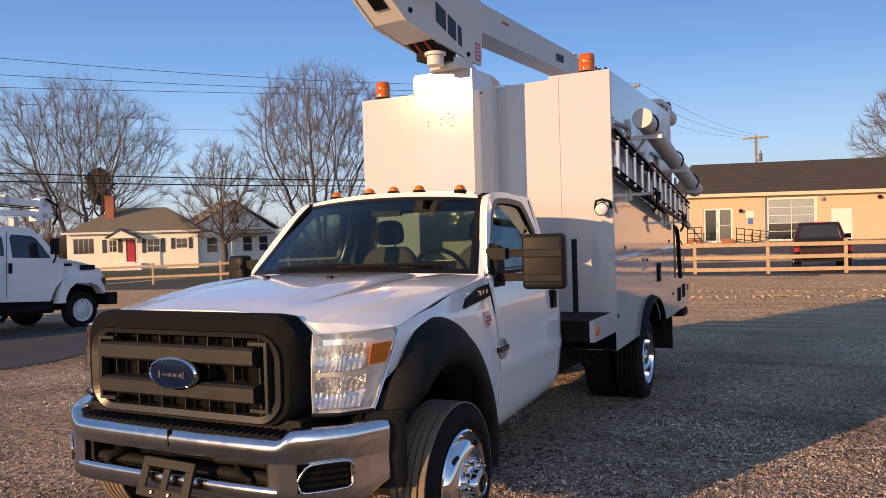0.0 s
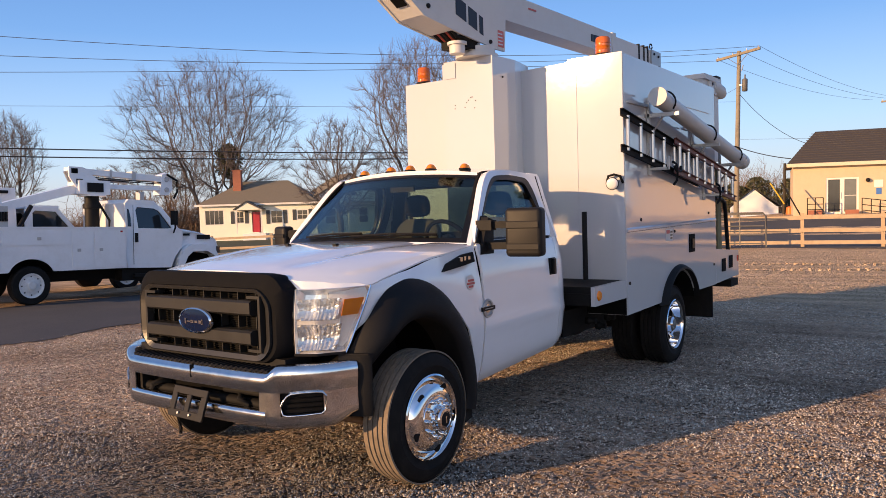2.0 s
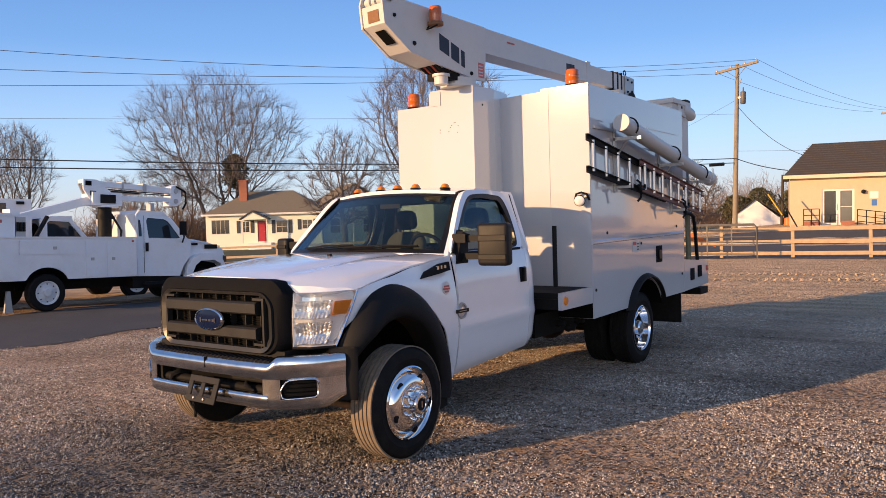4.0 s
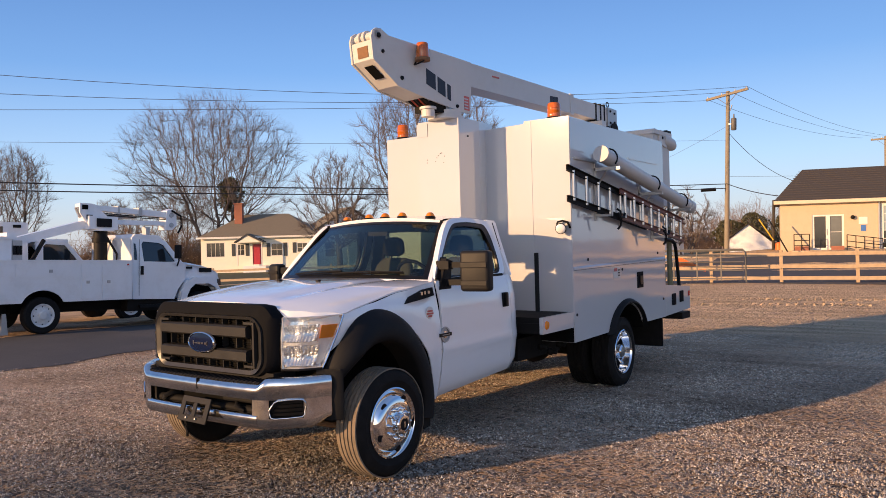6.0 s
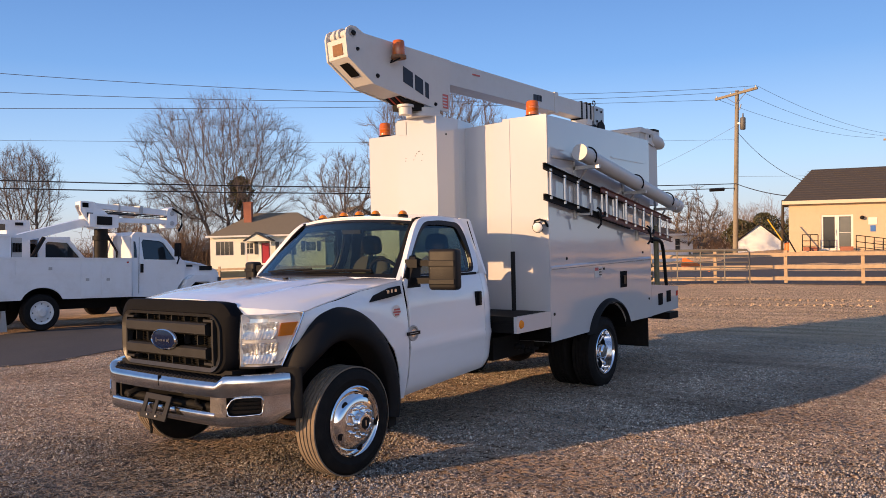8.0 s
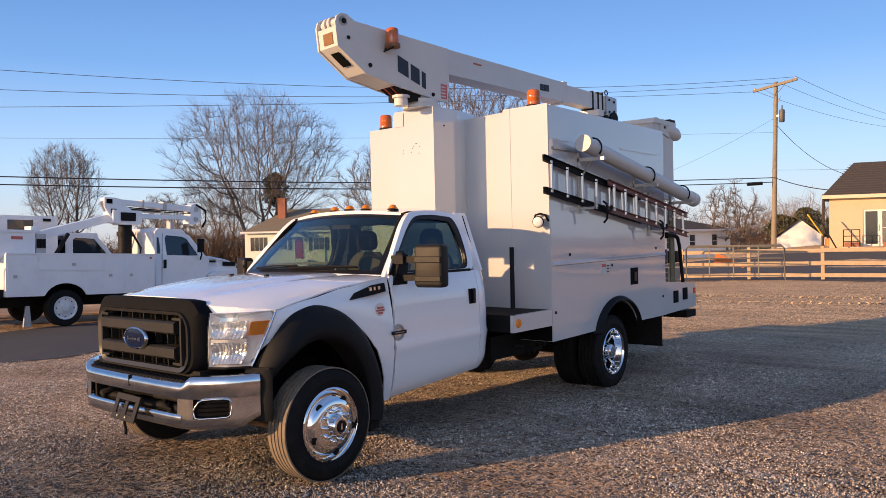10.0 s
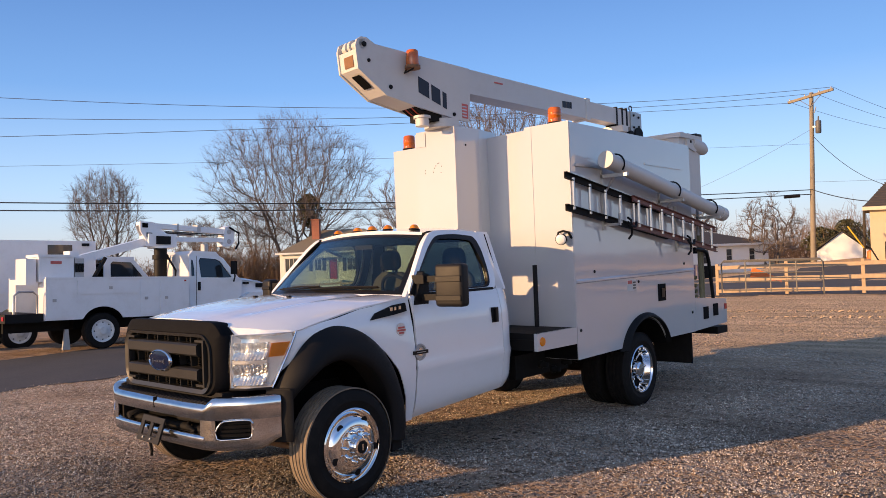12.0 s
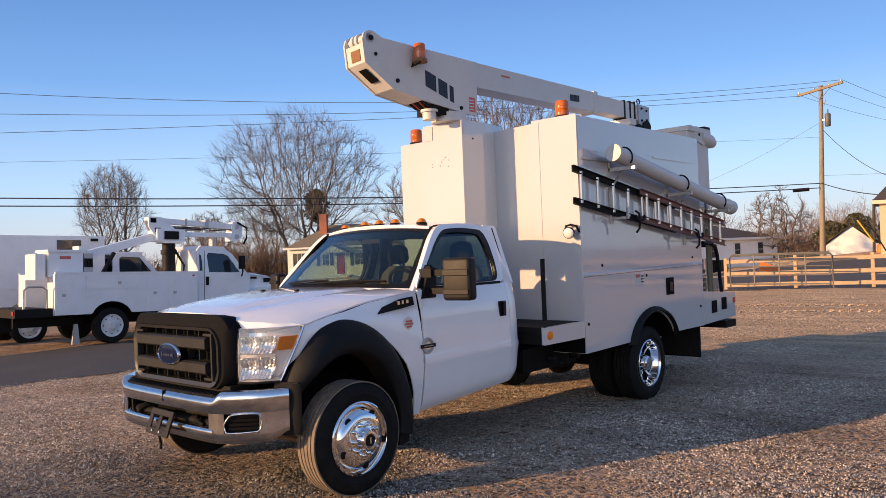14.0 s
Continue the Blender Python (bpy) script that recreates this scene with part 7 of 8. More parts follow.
# work lamp on the front corner
lampm = Matrix.Translation((1.10, 2.70, 1.795)) @ Vector((0.28, -0.92, -0.22)).to_track_quat("Z", "Y").to_matrix().to_4x4()
wl = part("work_lamp", lathe(B(), [(0, -0.055), (0.03, -0.05), (0.05, -0.02), (0.056, 0.012), (0.052, 0.018)], lampm, 24), BLACKPL, truck, "round work lamp on a black bracket", smooth=35)
part("lamp_lens", lathe(B(), [(0.053, 0.013), (0.045, 0.024), (0.025, 0.03), (0, 0.032)], lampm, 24), BULBWHITE, wl, smooth=50)
part("lamp_bracket", tube(B(), [(1.045, 2.71, 1.80), (1.05, 2.73, 1.86), (1.10, 2.74, 1.872), (1.15, 2.75, 1.855), (1.16, 2.79, 1.80)], 0.012, 6), BLACKPL, wl)

# conduit tube on brackets along the driver's side
ta, tb = Vector((1.345, 3.16, 2.555)), Vector((1.345, 5.95, 2.085))
tub = part("storage_tube", cyl(B(), ta, tb, 0.078, n=32), BOOMWHITE, truck, "long white storage tube on the body side", smooth=40)
part("tube_cap", cyl(B(), ta - (tb - ta).normalized() * 0.006, ta + (tb - ta).normalized() * 0.07, 0.085, n=32), BOOMWHITE, tub, smooth=40)
part("tube_cap", cyl(B(), tb - (tb - ta).normalized() * 0.09, tb + (tb - ta).normalized() * 0.05, 0.087, n=32), BOOMWHITE, tub, smooth=40)
for f in (0.07, 0.52, 0.88):
    c = ta.lerp(tb, f)
    br = part("tube_bracket", box(B(), 1.175, 1.47, c.y - 0.02, c.y + 0.02, c.z - 0.125, c.z - 0.09), STEEL, truck, "steel bracket under the tube")
    part("bracket_upright", box(B(), 1.178, 1.20, c.y - 0.02, c.y + 0.02, c.z - 0.32, c.z + 0.06), STEEL, br)
    part("brace", tube(B(), [(1.19, c.y, c.z - 0.30), (1.32, c.y, c.z - 0.125)], 0.012, 6), STEEL, br)
    part("clamp", tube(B(), [(1.34 + 0.1 * math.cos(radians(a)), c.y, c.z + 0.1 * math.sin(radians(a))) for a in range(-40, 121, 20)], 0.009, 6), BLACKPL, br)
for a, b in (((1.178, 2.86, 2.50), (1.178, 3.10, 2.50)),):
    part("rack_bar", box(B(), 1.175, 1.195, 2.86, 3.35, 2.49, 2.515), STEEL, truck)
    part("rack_bar", box(B(), 1.175, 1.195, 4.35, 5.3, 2.36, 2.385), STEEL, truck)


# extension ladder resting on the side rack
def ladder():
    e = tagged(empty("extension_ladder"), "aluminium ladder with dark fibreglass rails strapped on the rack", "ladder")
    def L(f, top, x):
        a, b = (Vector((x, 2.60, 2.385)), Vector((x, 5.92, 1.885))) if top else (Vector((x, 2.60, 2.085)), Vector((x, 5.92, 1.64)))
        return a.lerp(b, f)
    for k, (x, f0, f1) in enumerate(((1.235, 0.0, 0.62), (1.285, 0.36, 1.0))):
        for top in (True, False):
            a, b = L(f0, top, x), L(f1, top, x)
            bm = B()
            d = b - a
            prism(bm, [a + Vector((-0.014, 0, -0.032)), a + Vector((0.016, 0, -0.032)), a + Vector((0.016, 0, -0.024)), a + Vector((-0.004, 0, -0.024)), a + Vector((-0.004, 0, 0.024)), a + Vector((0.016, 0, 0.024)), a + Vector((0.016, 0, 0.032)), a + Vector((-0.014, 0, 0.032))], d)
            part("rail", bm, LADRAIL if k else FRAMEBLK, e, "dark reddish fibreglass rail" if k else "black fibreglass rail")
        n = 7 if k == 0 else 8
        for i in range(n):
            f = f0 + (f1 - f0) * (i + 0.45) / n
            part("rung", cyl(B(), L(f, True, x), L(f, False, x), 0.017, n=8), ALU, e, smooth=40)
    for f in (0.30, 0.72):
        p = L(f, False, 1.36)
        part("strap", tube(B(), [p + Vector((-0.04, 0, 0.05)), p + Vector((0.0, 0, 0.02)), p + Vector((0.01, -0.01, -0.06)), p + Vector((0.0, 0.0, -0.13)), p + Vector((-0.02, -0.03, -0.17))], 0.012, 6), BLACKPL, e)
        part("hook", tube(B(), [p + Vector((0.01, -0.09, 0.0)), p + Vector((0.02, -0.05, -0.045)), p + Vector((0.02, 0.05, -0.045)), p + Vector((0.01, 0.09, 0.0))], 0.014, 6), BLACKPL, e)
    return e


ladder()
for y in (3.35, 5.0):
    z = 2.37 - (y - 2.7) * 0.145
    r = part("ladder_rack", box(B(), 1.175, 1.37, y - 0.015, y + 0.015, z - 0.36, z - 0.335), STEEL, truck, "steel ladder rack arm")
    part("rack_upright", box(B(), 1.178, 1.205, y - 0.02, y + 0.02, z - 0.40, z + 0.12), STEEL, r)
    part("rack_hook", box(B(), 1.36, 1.375, y - 0.015, y + 0.015, z - 0.36, z - 0.24), STEEL, r)

# rear rack on the tail shelf: a bent black bar, olive posts, a bundle of poles across
OLIVE = material("olive_conduit", (0.16, 0.145, 0.075), 0.55, var=0.2, scale=12)
rk = part("rear_rack", tube(B(), [(1.135, 5.60, 1.655), (1.135, 5.86, 1.64), (1.135, 5.97, 1.60), (1.135, 6.02, 1.50), (1.135, 6.12, 0.99)], 0.024, 8), BLACKPL, truck, "black bent tube rack on the tail shelf", smooth=60)
for y, z in ((5.84, 2.02), (5.90, 1.98)):
    part("rack_post", cyl(B(), (1.10, y, 0.99), (1.10, y - 0.02, z), 0.024, n=10), OLIVE, rk, "olive painted rack post", smooth=40)
part("rack_post", cyl(B(), (-1.10, 5.86, 0.99), (-1.10, 5.86, 2.0), 0.024, n=10), OLIVE, rk, smooth=40)
part("rack_bar", cyl(B(), (-1.10, 5.86, 1.62), (1.10, 5.86, 1.62), 0.022, n=10), BLACKPL, rk, smooth=40)
part("rack_bar", cyl(B(), (-1.10, 5.86, 1.97), (1.10, 5.86, 1.97), 0.022, n=10), OLIVE, rk, smooth=40)
part("rack_bar", cyl(B(), (0.72, 5.70, 0.99), (0.72, 5.70, 1.55), 0.018, n=10), STEEL, rk, smooth=40)
for z in (1.06, 1.13, 1.20, 1.30):
    part("carried_pole", cyl(B(), (-0.95, 5.78, z), (1.06, 5.80, z), 0.026, n=10), OLIVE, rk, "olive pole lying on the shelf", smooth=40)
# ---- folded aerial boom ----
BOOM = Matrix.Translation((-0.028, 1.307, 0)) @ Matrix.Rotation(-math.atan2(0.144, 0.99), 4, "Z")   # local y along the boom, x = 0 on its driver's face


def build_boom():
    W = 0.30
    P = lambda x, y, z: BOOM @ Vector((x, y, z))
    e = part("turret", lathe(B(), [(0.0, 2.955), (0.19, 2.955), (0.19, 2.985), (0.165, 2.99), (0.165, 3.045), (0.0, 3.05)], Matrix.Translation(P(-W / 2 + 0.02, 1.02, 0)), 32), BOOMWHITE, truck, "white boom turret", smooth=35)
    # two cheek plates
    prof = [(-0.095, 3.61), (-0.072, 3.402), (0.237, 3.19), (0.63, 3.115), (1.15, 3.035), (1.26, 3.03), (1.285, 3.328), (1.285, 3.575), (0.124, 3.652), (0.03, 3.70), (-0.03, 3.70), (-0.075, 3.67)]
    for x, nm in ((0.0, "cheek_plate"), (-W - 0.02, "cheek_plate")):
        c = part(nm, prism(B(), [P(x, y, z) for y, z in prof], BOOM.to_3x3() @ Vector((-0.02 if x == 0 else 0.02, 0, 0))), BOOMWHITE, truck, "white boom knuckle plate", bevel=0.004, segs=1)
        if x == 0:
            for y, z, r in ((0.0, 3.635, 0.026), (0.046, 3.492, 0.018), (0.285, 3.275, 0.022), (1.06, 3.09, 0.02)):
                part("pin", lathe(B(), [(0, 0.014), (r * 0.8, 0.012), (r, 0.0)], Matrix.Translation(P(0, y, z)) @ BOOM.to_3x3().to_4x4() @ Matrix.Rotation(radians(90), 4, "Y"), 16), BLACKPL, c, smooth=40)
            # lettering on the cheek becomes plain blocks of its size and colour
            for (y0, y1) in ((0.615, 0.745), (0.775, 0.885), (0.915, 0.965)):
                zs = lambda y: 3.415 - 0.32 * 0.33 * (y - 0.62) / 0.35 * 1.25
                part("mark_block", prism(B(), [P(0.001, y0, zs(y0) - 0.155), P(0.001, y1, zs(y1) - 0.155), P(0.001, y1, zs(y1)), P(0.001, y0, zs(y0))], BOOM.to_3x3() @ Vector((0.003, 0, 0))), DARKBLUE, c, "dark blue maker's mark block")
            pl = part("data_plate", prism(B(), [P(0.001, 1.165, 3.065), P(0.001, 1.245, 3.06), P(0.001, 1.245, 3.205), P(0.001, 1.165, 3.21)], BOOM.to_3x3() @ Vector((0.003, 0, 0))), REDDECAL, c, "red and white safety plate")
            for k in range(4):
                z = 3.08 + 0.031 * k
                part("text_bar", prism(B(), [P(0.004, 1.165, z), P(0.004, 1.225, z - 0.002), P(0.004, 1.225, z + 0.010), P(0.004, 1.165, z + 0.012)], BOOM.to_3x3() @ Vector((0.002, 0, 0))), BOXWHITE, pl)
    # nose box between the plates with openings, bottom web
    seg = [(-0.08, 3.585), (-0.06, 3.41), (0.24, 3.20), (0.60, 3.128)]
    bm = B()
    for (ya, za), (yb, zb) in zip(seg, seg[1:]):
        prism(bm, [P(-W, ya, za), P(-W, yb, zb), P(-W, yb + 0.01, zb + 0.014), P(-W, ya + 0.014, za + 0.004)], BOOM.to_3x3() @ Vector((W - 0.02, 0, 0)))
    nose = part("nose_web", bm, BOOMWHITE, truck, "white knuckle web with openings")
    q = lambda y0, z0, y1, z1, x0, x1, mt, lb: part("opening", prism(B(), [P(x0, y0, z0), P(x1, y0, z0), P(x1, y1, z1), P(x0, y1, z1)], BOOM.to_3x3() @ Vector((0, -0.004, -0.004))), mt, nose, lb)
    q(-0.076, 3.54, -0.066, 3.44, -0.22, -0.075, RUST, "rusty knuckle opening")
    q(-0.01, 3.368, 0.13, 3.27, -0.20, -0.08, ARCHBLK, "dark hole in the web")
    part("knuckle_pin", cyl(B(), P(-W - 0.03, -0.01, 3.635), P(0.0, -0.01, 3.635), 0.045, n=20), BOOMWHITE, truck, smooth=40)
    for x in (-0.24, -0.17):
        part("roller", cyl(B(), P(x, -0.01, 3.635), P(x + 0.035, -0.01, 3.635), 0.065, n=20), BOOMWHITE, truck, smooth=40)
    # outer boom, then inner section
    bm = B()
    a, b = [(-W + 0.01, 0.35, 3.37), (-0.021, 0.35, 3.37), (-0.021, 0.35, 3.632), (-W + 0.01, 0.35, 3.632)], [(-W + 0.06, 3.23, 3.243), (-0.035, 3.23, 3.243), (-0.035, 3.23, 3.472), (-W + 0.06, 3.23, 3.472)]
    va, vb = [bm.verts.new(P(*p)) for p in a], [bm.verts.new(P(*p)) for p in b]
    bm.faces.new(va[::-1]), bm.faces.new(vb)
    for i in range(4):
        bm.faces.new((va[i], va[(i + 1) % 4], vb[(i + 1) % 4], vb[i]))
    arm = part("upper_boom", bm, BOOMWHITE, truck, "long white box-section boom", bevel=0.008)
    part("boom_collar", prism(B(), [P(-W + 0.05, 3.16, 3.233), P(-0.028, 3.16, 3.233), P(-0.028, 3.16, 3.487), P(-W + 0.05, 3.16, 3.487)], BOOM.to_3x3() @ Vector((0, 0.07, -0.002))), BOOMWHITE, arm, bevel=0.004, segs=1)
    bm = prism(B(), [P(-W + 0.09, 3.2, 3.265), P(-0.05, 3.2, 3.265), P(-0.05, 3.2, 3.46), P(-W + 0.09, 3.2, 3.46)], BOOM.to_3x3() @ Vector((0, 1.0, -0.06)))
    part("inner_boom", bm, BOOMWHITE, truck, "white inner boom section", bevel=0.006)
    for (y0, y1) in ((2.74, 2.80), (2.81, 2.865), (2.875, 2.895)):
        z = 3.37
        part("mark_block", prism(B(), [P(-0.034, y0, z - 0.035), P(-0.034, y1, z - 0.037), P(-0.034, y1, z + 0.035), P(-0.034, y0, z + 0.037)], BOOM.to_3x3() @ Vector((0.008, 0, 0))), DARKBLUE, arm, "small dark blue maker's mark block")
    part("faded_label", prism(B(), [P(-0.026, 1.66, 3.48), P(-0.026, 1.78, 3.475), P(-0.026, 1.78, 3.49), P(-0.026, 1.66, 3.495)], BOOM.to_3x3() @ Vector((0.006, 0, 0))), REDDECAL, arm)
    # jib end: black pulleys, bands, shackle
    for y in (3.75, 3.86, 3.95):
        part("band", prism(B(), [P(-W + 0.085, y, 3.205), P(-0.045, y, 3.205), P(-0.045, y, 3.445), P(-W + 0.085, y, 3.445)], BOOM.to_3x3() @ Vector((0, 0.028, 0))), BLACKPL, arm)
    tip = part("boom_tip", prism(B(), [P(-W + 0.07, 4.02, 3.155), P(-0.03, 4.02, 3.155), P(-0.03, 4.02, 3.415), P(-W + 0.07, 4.02, 3.415)], BOOM.to_3x3() @ Vector((0, 0.22, -0.02))), STEEL, truck, "steel boom tip with sheaves", bevel=0.01)
    for y, z in ((4.08, 3.365), (4.18, 3.345), (4.08, 3.215), (4.18, 3.225)):
        part("bolt", lathe(B(), [(0, 0.012), (0.014, 0.01), (0.016, 0)], Matrix.Translation(P(-0.03, y, z)) @ BOOM.to_3x3().to_4x4() @ Matrix.Rotation(radians(90), 4, "Y"), 10), BLACKPL, tip)
    part("sheave", cyl(B(), P(-0.05, 4.16, 3.135), P(-0.01, 4.16, 3.135), 0.08, n=20), BLACKPL, tip, smooth=40)
    part("sheave", cyl(B(), P(-0.05, 4.00, 3.115), P(-0.01, 4.00, 3.115), 0.05, n=20), BLACKPL, tip, smooth=40)
    part("shackle", tube(B(), [P(-0.06, 4.06 + 0.03 * math.cos(radians(a)), 3.455 + 0.03 * math.sin(radians(a))) for a in range(-60, 241, 30)], 0.008, 6), BLACKPL, tip)
    # boom rest on the body roof
    part("boom_rest", box(B(), 0.24, 0.52, 5.02, 5.12, 2.80, 3.185), BOOMWHITE, truck, "white boom rest post", bevel=0.01)
    part("rest_saddle", box(B(), 0.22, 0.56, 5.0, 5.14, 3.135, 3.205), BOOMWHITE, truck, bevel=0.01)
    # hydraulic hoses and slip ring under the knuckle
    rng = random.Random(11)
    for k in range(7):
        x = -0.27 + 0.035 * k
        pts = [P(x, 0.52, 3.21), P(x + 0.02, 0.66 + 0.04 * rng.random(), 3.09), P(x + 0.03, 0.78, 3.06 + 0.03 * rng.random()), P(x, 0.95, 3.09)]
        part("hose", tube(B(), pts, 0.016, 8), REDHOSE if k % 3 == 1 else BLACKPL, e, smooth=60)
    part("motor_block", prism(B(), [P(-0.26, 0.70, 3.01), P(-0.03, 0.70, 3.01), P(-0.03, 0.70, 3.11), P(-0.26, 0.70, 3.11)], BOOM.to_3x3() @ Vector((0, 0.22, 0))), FRAMEBLK, e)
    part("slew_motor", cyl(B(), P(-0.09, 0.72, 2.955), P(-0.09, 0.72, 3.03), 0.068, n=20), BOOMWHITE, e, smooth=40)
    part("slew_motor", cyl(B(), P(-0.09, 0.72, 3.03), P(-0.09, 0.72, 3.055), 0.085, n=20), BOOMWHITE, e, smooth=40)
    # beacon on the far cheek, with its bracket
    m = P(0.075, 0.495, 3.455)
    bk = part("beacon", lathe(B(), [(0.064, 0.03), (0.062, 0.08), (0.063, 0.085), (0.058, 0.165), (0.05, 0.175), (0, 0.175)], Matrix.Translation(m), 24), BEACON, truck, "amber beacon bracketed to the boom knuckle", smooth=40)
    part("beacon_base", lathe(B(), [(0, 0.0), (0.074, 0.0), (0.074, 0.03), (0.06, 0.034)], Matrix.Translation(m), 24), RUST, bk)
    part("beacon_wire", tube(B(), [m + Vector((-0.06, -0.02, 0)), m + Vector((-0.09, -0.03, -0.03)), m + Vector((-0.02, -0.05, -0.03)), m + Vector((0.05, -0.04, -0.01))], 0.008, 6), BLACKPL, bk)
    # bucket and its small jib at the tail end, lying over the body
    bkt = part("bucket", box(B(), 0.45, 1.06, 5.46, 6.06, 2.10, 3.06), BOOMWHITE, truck, "white fibreglass bucket", bevel=0.03)
    part("bucket_lip", box(B(), 0.42, 1.09, 5.43, 6.09, 3.03, 3.085), BOOMWHITE, bkt, bevel=0.015)
    part("bucket_cover", prism(B(), [(0.45, 5.46, 3.085), (1.06, 5.46, 3.085), (1.0, 5.7, 3.13), (0.5, 5.7, 3.13)], (0, 0.36, -0.04)), BOOMWHITE, bkt)
    part("jib_cheek", prism(B(), [(0.98, 5.62, 2.93), (0.98, 5.62, 3.06), (0.98, 5.68, 3.10), (0.98, 5.90, 3.07), (0.98, 5.94, 2.92), (0.98, 5.88, 2.88)], (0.10, 0.02, 0)), BOOMWHITE, truck, "white jib cheek plate", bevel=0.012)
    part("jib_shroud", lathe(B(), [(0, 0.0), (0.08, 0.0), (0.09, 0.08), (0.088, 0.26), (0.06, 0.34), (0, 0.36)], Matrix.Translation((1.02, 5.86, 3.0)) @ Matrix.Rotation(radians(-103), 4, "X") @ Matrix.Rotation(radians(8), 4, "Y"), 20), BOOMWHITE, truck, "white rounded jib end shroud", smooth=50)
    part("jib_pulley", box(B(), 0.98, 1.08, 5.93, 6.10, 3.06, 3.12), BLACKPL, truck, bevel=0.02)
    part("bolt", lathe(B(), [(0, 0.01), (0.018, 0.008), (0.02, 0)], Matrix.Translation((1.08, 5.76, 3.0)) @ Matrix.Rotation(radians(90), 4, "Y"), 10), BLACKPL, truck)


build_boom()
# ---- parked trucks across the lot ----
WHITE2 = material("white_fleet_paint", (0.82, 0.83, 0.84), 0.3, coat=0.4, var=0.04, scale=2, dirt=(0.5, 0.46, 0.40), dirt_amt=0.2, dirt_scale=3)
STEELRIM = material("white_steel_rim", (0.66, 0.66, 0.65), 0.5, var=0.08, scale=8, dirt=(0.30, 0.24, 0.18), dirt_amt=0.5, dirt_scale=8)


def plain_wheel(parent, m, R=0.40, W=0.24, mat=None):
    w = part("wheel", lathe(B(), [(R * 0.6, -W / 2), (R * 0.92, -W / 2), (R, -W / 2 + 0.03), (R, W / 2 - 0.03), (R * 0.93, W / 2), (R * 0.64, W / 2), (R * 0.6, W / 2 - 0.03)], m, 36), RUBBER, parent, "black tyre", smooth=40)
    rim = part("rim", lathe(B(), [(R * 0.62, W / 2 - 0.03), (R * 0.64, W / 2 + 0.005), (R * 0.58, W / 2 + 0.0), (R * 0.53, W / 2 - 0.022), (R * 0.40, W / 2 - 0.015), (R * 0.30, W / 2 - 0.008), (R * 0.22, W / 2 + 0.01), (R * 0.2, W / 2 + 0.035), (0, W / 2 + 0.04)], m, 32), mat or STEELRIM, w, "white steel rim", smooth=30)
    for k in range(8):
        a = 2 * math.pi * k / 8
        part("hand_hole", lathe(B(), [(0, 0.003), (0.016, 0.003), (0.018, 0)], m @ Matrix.Translation((R * 0.475 * math.cos(a), R * 0.475 * math.sin(a), W / 2 - 0.02)), 10), BLACKPL, rim)
    return w


